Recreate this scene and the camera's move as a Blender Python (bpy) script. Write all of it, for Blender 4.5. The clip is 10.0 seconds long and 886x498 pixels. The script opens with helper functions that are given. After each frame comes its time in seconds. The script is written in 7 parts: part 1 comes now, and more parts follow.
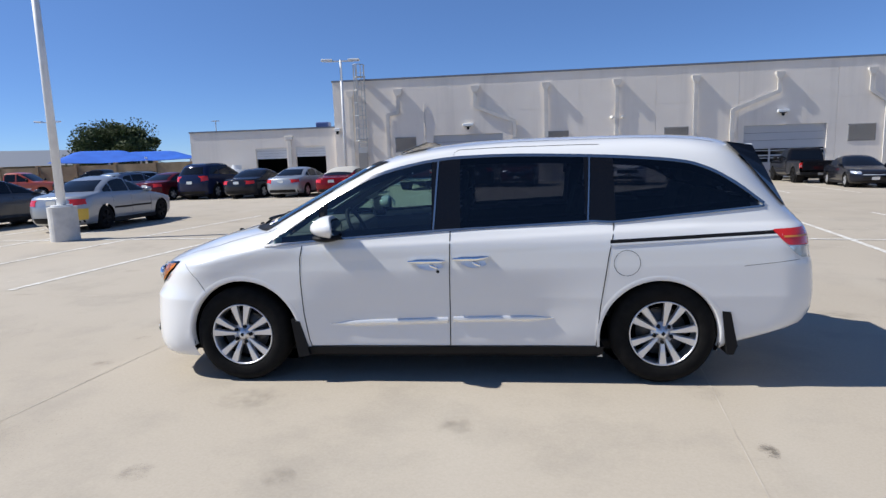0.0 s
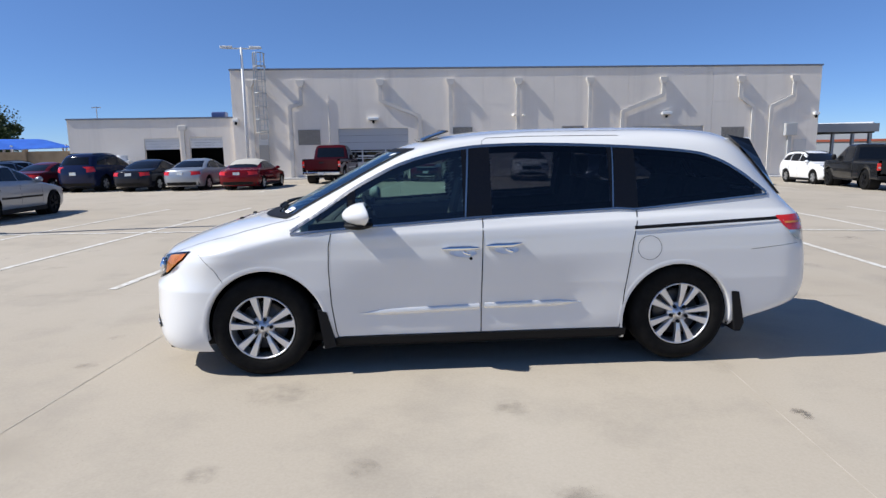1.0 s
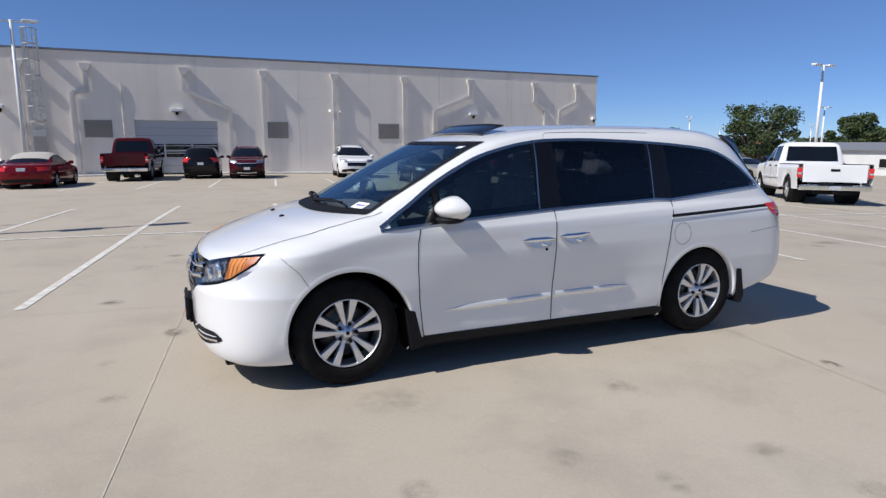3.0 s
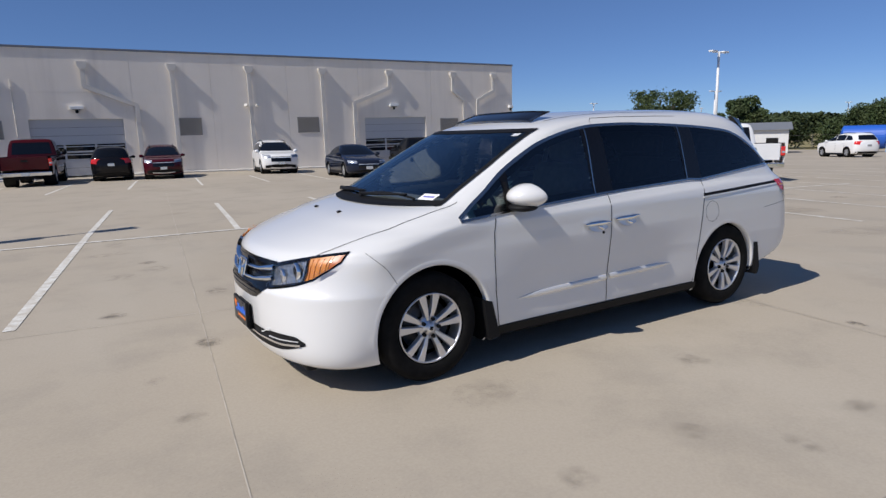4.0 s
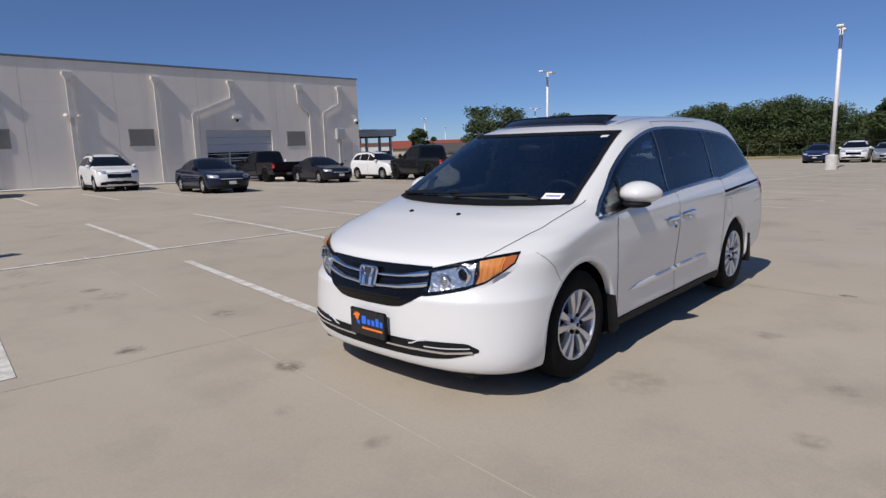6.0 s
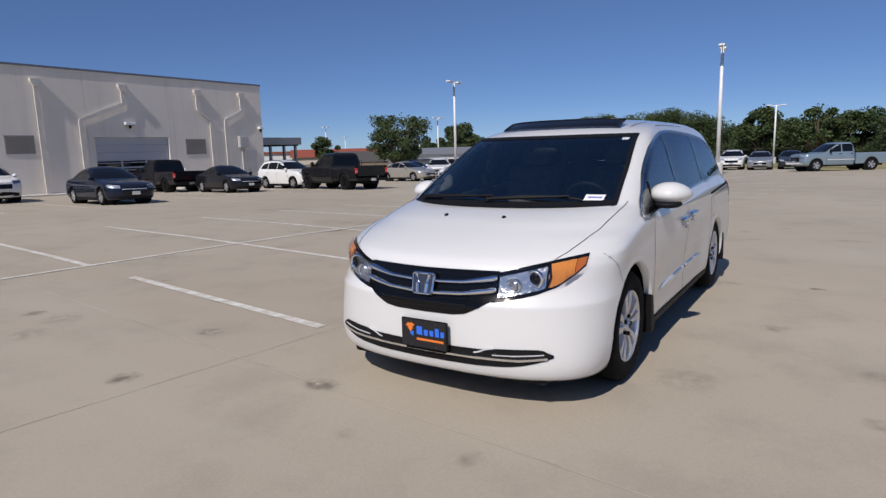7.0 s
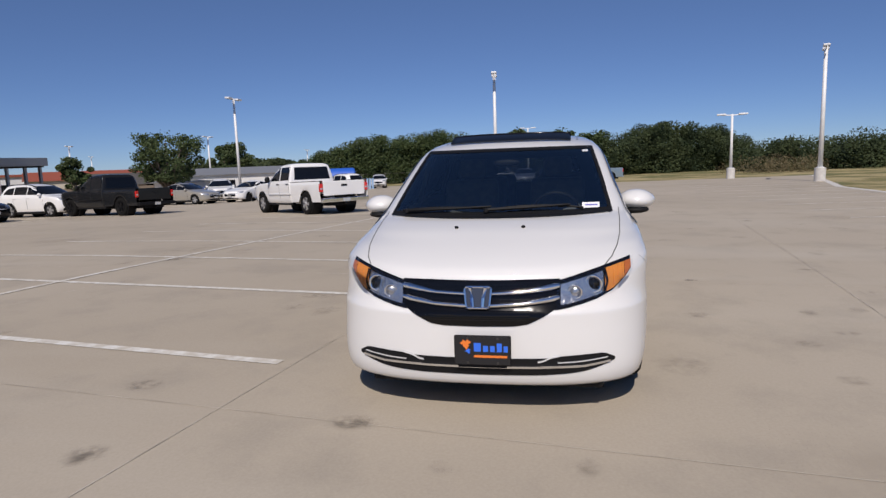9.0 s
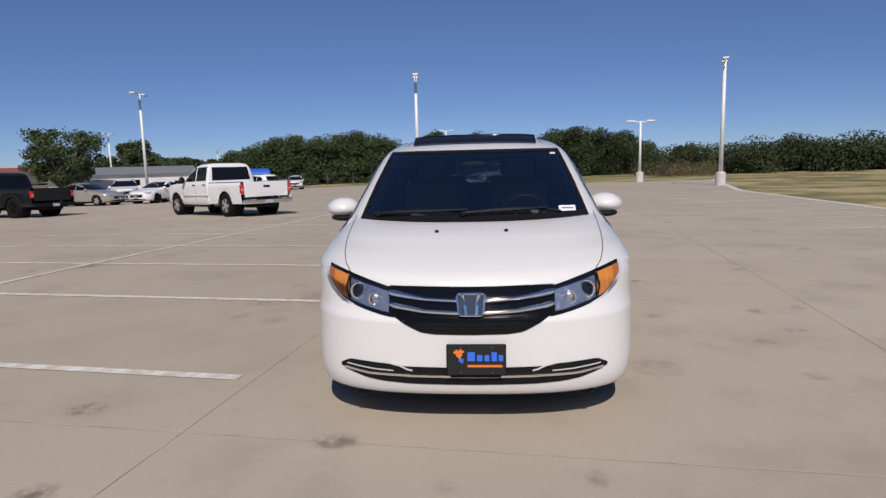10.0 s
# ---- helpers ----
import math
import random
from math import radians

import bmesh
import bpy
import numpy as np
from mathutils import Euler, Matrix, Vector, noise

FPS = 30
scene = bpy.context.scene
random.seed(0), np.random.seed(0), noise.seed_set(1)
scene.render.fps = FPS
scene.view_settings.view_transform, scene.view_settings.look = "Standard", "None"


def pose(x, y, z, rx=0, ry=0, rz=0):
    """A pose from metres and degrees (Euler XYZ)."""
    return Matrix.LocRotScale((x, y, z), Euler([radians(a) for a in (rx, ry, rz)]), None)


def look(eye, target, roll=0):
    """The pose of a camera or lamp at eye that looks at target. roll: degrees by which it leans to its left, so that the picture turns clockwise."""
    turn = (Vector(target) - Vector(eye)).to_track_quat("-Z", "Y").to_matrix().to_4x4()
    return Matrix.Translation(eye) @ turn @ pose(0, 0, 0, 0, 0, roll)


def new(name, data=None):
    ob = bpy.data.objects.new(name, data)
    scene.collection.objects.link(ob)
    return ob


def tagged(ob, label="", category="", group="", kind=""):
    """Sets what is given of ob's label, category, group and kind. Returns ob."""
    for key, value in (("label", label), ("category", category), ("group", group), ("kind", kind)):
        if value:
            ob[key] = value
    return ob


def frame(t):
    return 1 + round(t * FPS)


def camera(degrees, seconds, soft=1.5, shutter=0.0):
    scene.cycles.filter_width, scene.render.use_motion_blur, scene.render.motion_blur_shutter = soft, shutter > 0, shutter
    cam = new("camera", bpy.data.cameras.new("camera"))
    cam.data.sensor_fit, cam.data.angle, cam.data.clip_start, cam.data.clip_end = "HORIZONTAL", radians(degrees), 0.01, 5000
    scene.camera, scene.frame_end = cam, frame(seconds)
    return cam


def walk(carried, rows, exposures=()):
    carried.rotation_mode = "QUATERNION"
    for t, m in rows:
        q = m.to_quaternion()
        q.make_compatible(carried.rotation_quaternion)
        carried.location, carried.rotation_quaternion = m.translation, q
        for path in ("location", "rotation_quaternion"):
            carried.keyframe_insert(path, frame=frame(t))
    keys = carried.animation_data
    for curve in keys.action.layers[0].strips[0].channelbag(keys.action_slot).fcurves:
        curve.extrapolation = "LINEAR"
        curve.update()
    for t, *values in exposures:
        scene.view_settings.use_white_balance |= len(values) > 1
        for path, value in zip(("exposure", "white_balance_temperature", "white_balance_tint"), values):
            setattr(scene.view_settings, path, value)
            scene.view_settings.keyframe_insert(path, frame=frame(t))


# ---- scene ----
cam = camera(71.43, 10.0, 1.4)
# seconds, eye x y z, yaw to the left from +y, pitch, roll
ROWS = [
    (0.0, 0.490, -5.157, 1.597, 6.543, -8.725, -1.979),
    (0.5, 0.025, -5.169, 1.580, 2.157, -8.966, -1.440),
    (1.0, -0.493, -5.203, 1.566, -3.638, -9.401, -0.955),
    (1.5, -0.944, -5.160, 1.555, -8.170, -9.586, -0.756),
    (2.0, -1.453, -5.033, 1.560, -13.408, -9.849, -0.362),
    (2.5, -1.940, -4.922, 1.559, -18.250, -9.860, 0.117),
    (2.7, -2.141, -4.861, 1.550, -20.124, -9.888, 0.243),
    (3.8, -3.199, -4.282, 1.563, -30.268, -10.232, -1.503),
    (4.0, -3.369, -4.191, 1.550, -31.361, -10.711, -1.664),
    (4.5, -3.752, -3.924, 1.551, -34.816, -10.664, -1.817),
    (5.0, -4.211, -3.611, 1.541, -39.197, -10.347, -1.922),
    (5.5, -4.569, -3.236, 1.505, -43.605, -10.202, -1.959),
    (5.7, -4.697, -3.108, 1.513, -45.060, -9.844, -1.816),
    (6.8, -5.231, -2.208, 1.488, -55.192, -9.973, -1.611),
    (7.0, -5.318, -2.036, 1.482, -57.031, -9.266, -1.578),
    (7.5, -5.542, -1.660, 1.466, -62.864, -9.558, -1.246),
    (8.0, -5.658, -1.243, 1.459, -68.094, -9.023, -1.413),
    (8.5, -5.720, -0.872, 1.467, -72.460, -8.285, -2.259),
    (9.0, -5.780, -0.520, 1.473, -78.116, -8.117, -2.037),
    (9.5, -5.717, -0.259, 1.465, -81.949, -8.370, -1.710),
    (10.0, -5.668, -0.086, 1.480, -85.971, -8.176, -1.386),
]
SKY_STRENGTH, SUN_STRENGTH = 0.09, 3.6
EXPOSURES = [(0.0, 0.72, 6200, 10), (2.0, 0.67, 6200, 10), (2.7, 0.56, 6250, 11), (4.0, 0.26, 6400, 12), (5.5, 0.13, 6450, 13), (7.5, 0.09, 6540, 14), (10.0, 0.07, 6760, 16)]
walk(cam, [(t, look((x, y, z), (x - math.sin(radians(a)) * math.cos(radians(b)), y + math.cos(radians(a)) * math.cos(radians(b)), z + math.sin(radians(b))), c)) for t, x, y, z, a, b, c in ROWS], EXPOSURES)

# ---- light ----
SUN_ELEV, SUN_SIDE = 46.5, 5.6   # height of the sun; how far its rays turn from +x towards +y
world = bpy.data.worlds.new("sky")
scene.world = world
world.use_nodes = True
wn, wl = world.node_tree.nodes, world.node_tree.links
wn.clear()
sky = wn.new("ShaderNodeTexSky")
sky.sky_type = "NISHITA"
sky.sun_disc = False
sky.sun_elevation = radians(SUN_ELEV)
sky.sun_rotation = radians(270.0 - SUN_SIDE)
sky.altitude = 1500.0
sky.air_density, sky.dust_density, sky.ozone_density = 0.6, 0.0, 6.0
wbg, wout = wn.new("ShaderNodeBackground"), wn.new("ShaderNodeOutputWorld")
wbg.inputs["Strength"].default_value = SKY_STRENGTH
sky_tint = wn.new("ShaderNodeMix")
sky_tint.data_type, sky_tint.blend_type = "RGBA", "MULTIPLY"
sky_tint.inputs[0].default_value = 1.0
sky_dir, sky_up, sky_ramp = wn.new("ShaderNodeTexCoord"), wn.new("ShaderNodeSeparateXYZ"), wn.new("ShaderNodeValToRGB")
wl.new(sky_dir.outputs["Generated"], sky_up.inputs[0])
wl.new(sky_up.outputs["Z"], sky_ramp.inputs["Fac"])
sky_ramp.color_ramp.elements[0].color = (0.56, 0.6, 0.67, 1.0)   # dry air: little haze low down
sky_ramp.color_ramp.elements[1].position, sky_ramp.color_ramp.elements[1].color = 0.4, (1.16, 1.17, 1.18, 1.0)
wl.new(sky_ramp.outputs["Color"], sky_tint.inputs[7])
wl.new(sky.outputs["Color"], sky_tint.inputs[6])
wl.new(sky_tint.outputs[2], wbg.inputs["Color"])
wl.new(wbg.outputs["Background"], wout.inputs["Surface"])
sun = new("sun", bpy.data.lights.new("sun", "SUN"))
sun.data.energy, sun.data.angle, sun.data.color = SUN_STRENGTH, radians(0.53), (1.0, 0.955, 0.88)
_el, _az = radians(SUN_ELEV), radians(SUN_SIDE)
sun.matrix_world = look((-60, -12, 60), (-60 + math.cos(_el) * math.cos(_az), -12 + math.cos(_el) * math.sin(_az), 60 - math.sin(_el)))


# ---- materials ----
def mat(name, color=(0.5, 0.5, 0.5), rough=0.5, metal=0.0, spec=0.5, coat=0.0):
    m = bpy.data.materials.new(name)
    m.use_nodes = True
    b = m.node_tree.nodes["Principled BSDF"]
    b.inputs["Base Color"].default_value = (*color, 1)
    b.inputs["Roughness"].default_value = rough
    b.inputs["Metallic"].default_value = metal
    b.inputs["Specular IOR Level"].default_value = spec
    b.inputs["Coat Weight"].default_value = coat
    b.inputs["Coat Roughness"].default_value = 0.04
    return m


def nodes_of(m):
    t = m.node_tree
    return t.nodes, t.links, t.nodes["Principled BSDF"]


def noise_node(m, scale, detail=4.0, rough=0.55, where="Object", stretch=None):
    n, l, _ = nodes_of(m)
    tc, tx = n.new("ShaderNodeTexCoord"), n.new("ShaderNodeTexNoise")
    tx.inputs["Scale"].default_value, tx.inputs["Detail"].default_value, tx.inputs["Roughness"].default_value = scale, detail, rough
    if stretch:
        mp = n.new("ShaderNodeMapping")
        mp.inputs["Scale"].default_value = stretch
        l.new(tc.outputs[where], mp.inputs["Vector"])
        l.new(mp.outputs["Vector"], tx.inputs["Vector"])
    else:
        l.new(tc.outputs[where], tx.inputs["Vector"])
    return tx.outputs["Fac"]


def ramp(m, fac, stops):
    n, l, _ = nodes_of(m)
    r = n.new("ShaderNodeValToRGB")
    e = r.color_ramp.elements
    while len(e) < len(stops):
        e.new(0.5)
    for k, (p, c) in enumerate(stops):
        e[k].position, e[k].color = p, (*c, 1) if len(c) == 3 else c
    l.new(fac, r.inputs["Fac"])
    return r.outputs["Color"]


def mix(m, fac, a, b, mode="MIX"):
    n, l, _ = nodes_of(m)
    x = n.new("ShaderNodeMix")
    x.data_type, x.blend_type = "RGBA", mode
    for sock, v in ((x.inputs[0], fac), (x.inputs[6], a), (x.inputs[7], b)):
        if isinstance(v, (int, float)):
            sock.default_value = v
        elif isinstance(v, tuple):
            sock.default_value = (*v, 1)
        else:
            l.new(v, sock)
    return x.outputs[2]


def base(m, color):
    n, l, b = nodes_of(m)
    l.new(color, b.inputs["Base Color"])
    return m


def bump(m, fac, strength=0.2, dist=0.01):
    n, l, b = nodes_of(m)
    u = n.new("ShaderNodeBump")
    u.inputs["Strength"].default_value, u.inputs["Distance"].default_value = strength, dist
    l.new(fac, u.inputs["Height"])
    l.new(u.outputs["Normal"], b.inputs["Normal"])
    return m


def car_paint(name, color, flake=0.0, rough=0.32, spec=0.5, coat=1.0, dust_most=0.05):
    m = mat(name, color, rough, flake, spec, coat)
    dust = noise_node(m, 1.3, 5, 0.6)
    base(m, mix(m, ramp(m, dust, [(0.45, (0, 0, 0)), (0.85, (dust_most,) * 3)]), color, (0.42, 0.38, 0.31)))
    return m


def glass_mat(name, tint, ior=1.8, mirror=(0.95, 0.97, 1.0), rough=0.0):
    """Tinted pane: light passes straight through, and a Fresnel coat mirrors the surroundings."""
    m = bpy.data.materials.new(name)
    m.use_nodes = True
    n, l = m.node_tree.nodes, m.node_tree.links
    n.clear()
    o, tr, gl, mx, fr = (n.new(k) for k in ("ShaderNodeOutputMaterial", "ShaderNodeBsdfTransparent", "ShaderNodeBsdfGlossy", "ShaderNodeMixShader", "ShaderNodeFresnel"))
    tr.inputs["Color"].default_value = (*tint, 1)
    gl.inputs["Roughness"].default_value = rough
    gl.inputs["Color"].default_value = (*mirror, 1)
    fr.inputs["IOR"].default_value = ior
    l.new(fr.outputs["Fac"], mx.inputs[0])
    l.new(tr.outputs[0], mx.inputs[1])
    l.new(gl.outputs[0], mx.inputs[2])
    l.new(mx.outputs[0], o.inputs["Surface"])
    return m


# concrete of the lot: pale beige, blotched, with fine grain and tyre darkening
CONCRETE = mat("lot_concrete", rough=0.85)
_a = noise_node(CONCRETE, 0.11, 5, 0.6)
_b = noise_node(CONCRETE, 0.9, 6, 0.65)
_c = noise_node(CONCRETE, 60, 3, 0.6)
_d = noise_node(CONCRETE, 0.35, 4, 0.6, stretch=(1.0, 0.22, 1.0))
_col = ramp(CONCRETE, _a, [(0.3, (0.37, 0.315, 0.24)), (0.7, (0.44, 0.383, 0.302))])
_col = mix(CONCRETE, ramp(CONCRETE, _b, [(0.36, (0.55, 0.55, 0.55)), (0.5, (0, 0, 0))]), _col, (0.315, 0.275, 0.22))
_col = mix(CONCRETE, ramp(CONCRETE, _d, [(0.55, (0, 0, 0)), (0.75, (0.5, 0.5, 0.5))]), _col, (0.49, 0.445, 0.37))
_col = mix(CONCRETE, 0.16, _col, ramp(CONCRETE, _c, [(0.3, (0.30, 0.265, 0.215)), (0.7, (0.52, 0.475, 0.395))]))
base(CONCRETE, _col)
bump(CONCRETE, _c, 0.07, 0.003)
STAIN = mat("oil_stain", (0.13, 0.112, 0.09), 0.75)


def soft_edge(m, power=1.0, grain=14.0):
    """Fade a flat patch out towards its rim, raggedly."""
    n, l, b = nodes_of(m)
    tc, sub_, ln, mr, ml, nz = (n.new(k) for k in ("ShaderNodeTexCoord", "ShaderNodeVectorMath", "ShaderNodeVectorMath", "ShaderNodeMapRange", "ShaderNodeMath", "ShaderNodeTexNoise"))
    sub_.operation, ln.operation, ml.operation = "SUBTRACT", "LENGTH", "MULTIPLY"
    sub_.inputs[1].default_value = (0.5, 0.5, 0.0)
    flat = n.new("ShaderNodeVectorMath")
    flat.operation = "MULTIPLY"
    flat.inputs[1].default_value = (1.0, 1.0, 0.0)
    l.new(tc.outputs["Generated"], flat.inputs[0])
    l.new(flat.outputs[0], sub_.inputs[0])
    l.new(sub_.outputs[0], ln.inputs[0])
    mr.interpolation_type = "SMOOTHSTEP"
    mr.inputs["From Min"].default_value, mr.inputs["From Max"].default_value = 0.5, 0.08
    l.new(ln.outputs["Value"], mr.inputs["Value"])
    l.new(tc.outputs["Object"], nz.inputs["Vector"])
    nz.inputs["Scale"].default_value, nz.inputs["Detail"].default_value = grain, 4.0
    nr = n.new("ShaderNodeMapRange")
    nr.inputs["From Min"].default_value, nr.inputs["From Max"].default_value = 0.36, 0.66
    nr.inputs["To Max"].default_value = power
    l.new(nz.outputs["Fac"], nr.inputs["Value"])
    l.new(mr.outputs["Result"], ml.inputs[0])
    l.new(nr.outputs["Result"], ml.inputs[1])
    l.new(ml.outputs[0], b.inputs["Alpha"])


soft_edge(STAIN, 0.5, 16.0)
FADED = mat("faded_stain", (0.15, 0.13, 0.105), 0.8)
soft_edge(FADED, 0.3, 9.0)
SMUDGE = mat("faint_smudge", (0.2, 0.17, 0.135), 0.8)
soft_edge(SMUDGE, 0.14, 2.5)
SPOT = mat("faint_spot", (0.17, 0.15, 0.12), 0.8)
soft_edge(SPOT, 0.17, 11.0)
JOINT = mat("joint_filler", (0.2, 0.175, 0.145), 0.9)
base(JOINT, ramp(JOINT, noise_node(JOINT, 2.5, 5), [(0.36, (0.37, 0.325, 0.265)), (0.5, (0.49, 0.44, 0.36)), (0.66, (0.58, 0.53, 0.45))]))
LINE = mat("line_paint", (0.75, 0.74, 0.7), 0.7)
base(LINE, mix(LINE, ramp(LINE, noise_node(LINE, 7, 6, 0.7), [(0.38, (0, 0, 0)), (0.6, (0.85, 0.85, 0.85))]), (0.74, 0.73, 0.68), (0.5, 0.45, 0.37)))
STUCCO = mat("tilt_wall_paint", rough=0.9)
_a = noise_node(STUCCO, 0.25, 5, 0.6)
_b = noise_node(STUCCO, 18, 4, 0.6)
_col = ramp(STUCCO, _a, [(0.3, (0.81, 0.74, 0.65)), (0.7, (0.87, 0.8, 0.71))])
_st = noise_node(STUCCO, 1.2, 4, 0.6, stretch=(1.0, 1.0, 0.08))
_col = mix(STUCCO, ramp(STUCCO, _st, [(0.5, (0, 0, 0)), (0.8, (0.4, 0.4, 0.4))]), _col, (0.58, 0.53, 0.47))
base(STUCCO, _col)
bump(STUCCO, _b, 0.25, 0.01)
PIPE = mat("downspout_paint", (0.6, 0.575, 0.535), 0.6)
base(PIPE, ramp(PIPE, noise_node(PIPE, 1.5, 4), [(0.3, (0.62, 0.58, 0.525)), (0.7, (0.7, 0.665, 0.61))]))
COPING = mat("metal_coping", (0.2, 0.21, 0.24), 0.5, 0.4)
GALV = mat("galvanised_steel", (0.5, 0.5, 0.49), 0.65, 0.25)
WHITEPAINT = mat("white_pole_paint", (0.8, 0.8, 0.8), 0.45)
base(WHITEPAINT, ramp(WHITEPAINT, noise_node(WHITEPAINT, 3, 4), [(0.3, (0.7, 0.7, 0.69)), (0.7, (0.82, 0.82, 0.81))]))
PIERC = mat("pier_concrete", (0.45, 0.43, 0.4), 0.9)
base(PIERC, ramp(PIERC, noise_node(PIERC, 4, 6), [(0.3, (0.5, 0.48, 0.45)), (0.7, (0.64, 0.62, 0.58))]))
DOORMETAL = mat("roller_door_paint", (0.5, 0.51, 0.53), 0.5, 0.2)
VENT = mat("vent_louvre", (0.3, 0.285, 0.265), 0.7)
DARKIN = mat("dark_interior", (0.03, 0.03, 0.032), 0.9)
BLACKPLASTIC = mat("black_plastic", (0.008, 0.008, 0.009), 0.6, 0.0, 0.2)
GRILLEBLACK = mat("grille_black", (0.004, 0.004, 0.0045), 0.14, 0.0, 0.3)
GLOSSBLACK = mat("gloss_black", (0.006, 0.006, 0.007), 0.1, 0.0, 0.3, 0.15)
HOUSING = mat("dark_wheel_housing", (0.0025, 0.0025, 0.0025), 1.0, 0.0, 0.0)
RUBBER = mat("tyre_rubber", (0.015, 0.015, 0.015), 0.9, 0.0, 0.15)
base(RUBBER, ramp(RUBBER, noise_node(RUBBER, 14, 4), [(0.3, (0.006, 0.006, 0.006)), (0.7, (0.012, 0.0115, 0.011))]))
CHROME = mat("chrome", (0.85, 0.86, 0.88), 0.07, 1.0)
ALLOY = mat("machined_alloy", (0.72, 0.72, 0.73), 0.38, 0.85)
ALLOYDARK = mat("alloy_pocket", (0.16, 0.165, 0.18), 0.4, 0.8)
STEEL = mat("brake_steel", (0.1, 0.095, 0.09), 0.45, 0.9)
PEARL = car_paint("pearl_white_paint", (0.74, 0.737, 0.722), 0.0, 0.3)
SEAM = mat("panel_gap_shadow", (0.03, 0.03, 0.03), 0.8)
INTERIOR = mat("grey_trim", (0.13, 0.13, 0.13), 0.8)
WINDOWCHROME = mat("window_surround_chrome", (0.52, 0.505, 0.48), 0.22, 1.0)
MOULDING = mat("bright_moulding", (0.84, 0.835, 0.82), 0.25, 0.45)
SATIN = mat("satin_aluminium", (0.8, 0.81, 0.82), 0.3, 0.4)
SEATCLOTH = mat("grey_leather", (0.24, 0.235, 0.23), 0.6)
base(SEATCLOTH, ramp(SEATCLOTH, noise_node(SEATCLOTH, 20, 3), [(0.3, (0.1, 0.1, 0.1)), (0.7, (0.15, 0.147, 0.142))]))
GLASS_FRONT = glass_mat("windscreen_glass", (0.84, 0.91, 0.92), 2.5, (0.76, 0.92, 1.0))
GLASS_SIDE = glass_mat("green_tinted_glass", (0.43, 0.58, 0.545))
GLASS_DARK = glass_mat("privacy_glass", (0.2, 0.21, 0.235), 1.5)
GLASS_LENS = glass_mat("clear_lens", (0.96, 0.965, 0.97), 1.4)
AMBER = mat("amber_lens", (0.64, 0.25, 0.05), 0.35, 0.0, 0.4, 0.25)
REDAMBER = mat("deep_amber_reflector", (0.46, 0.13, 0.03), 0.35, 0.0, 0.4, 0.25)
REDLENS = mat("red_lens", (0.62, 0.02, 0.014), 0.12, 0.0, 0.5, 0.8)
LAMPCHROME = mat("faceted_lamp_reflector", (0.6, 0.6, 0.61), 0.24, 0.9)
bump(LAMPCHROME, noise_node(LAMPCHROME, 34, 1, 0.4), 0.28, 0.02)
LAMPWHITE = mat("lamp_reflector", (0.75, 0.76, 0.78), 0.15, 0.7)
WINDOWBLACK = mat("parked_car_glass", (0.006, 0.007, 0.009), 0.03, 0.0, 0.4)


# ---- building helpers ----
def sp(v):
    return math.log1p(math.exp(-abs(v))) + max(v, 0.0)


def gz(x, y):
    """Height of the lot: level round the minivan, falling gently towards +x."""
    s = min(max(0.8 + 0.012 * y, 0.3), 1.0)
    return -0.021 * sp(min(x, 95.0) - 1.8) * s - 0.007 * sp(-max(x, -45.0) - 6.0) - 0.011 * max(0.0, min(y, 60.0) - 8.0) - 0.02


def obj(name, bm, material, smooth=False, parent=None, label=""):
    me = bpy.data.meshes.new(name)
    bm.to_mesh(me)
    bm.free()
    for m in material if isinstance(material, (list, tuple)) else (material,):
        me.materials.append(m)
    if smooth:
        for p in me.polygons:
            p.use_smooth = True
    o = new(name, me)
    if parent is not None:
        o.parent = parent
    if label:
        o["label"] = label
    return o


def part(name, bm, material, parent, label="", smooth=False):
    return obj(name, bm, material, smooth, parent, label)


def empty(name, m=None):
    o = new(name)
    o.empty_display_size = 0.2
    if m is not None:
        o.matrix_world = m
    return o


def box_into(bm, x0, y0, z0, x1, y1, z1, bevel=0.0, m=None):
    vs = bmesh.ops.create_cube(bm, size=1.0)["verts"]
    bmesh.ops.scale(bm, vec=(x1 - x0, y1 - y0, z1 - z0), verts=vs)
    bmesh.ops.translate(bm, vec=((x0 + x1) / 2, (y0 + y1) / 2, (z0 + z1) / 2), verts=vs)
    if bevel > 0:
        es = list({e for v in vs for e in v.link_edges})
        got = bmesh.ops.bevel(bm, geom=es, offset=bevel, segments=2, affect="EDGES", profile=0.5)
        vs = list({v for f in got["faces"] for v in f.verts} | {v for v in vs if v.is_valid})
    if m is not None:
        bmesh.ops.transform(bm, matrix=m, verts=[v for v in vs if v.is_valid])
    return bm


def box(x0, y0, z0, x1, y1, z1, bevel=0.0, m=None):
    return box_into(bmesh.new(), x0, y0, z0, x1, y1, z1, bevel, m)


def cyl_into(bm, r0, r1, depth, m, seg=20, caps=True):
    bmesh.ops.create_cone(bm, cap_ends=caps, cap_tris=False, segments=seg, radius1=r0, radius2=r1, depth=depth, matrix=m)
    return bm


def cyl(r0, r1, depth, m, seg=20):
    return cyl_into(bmesh.new(), r0, r1, depth, m, seg)


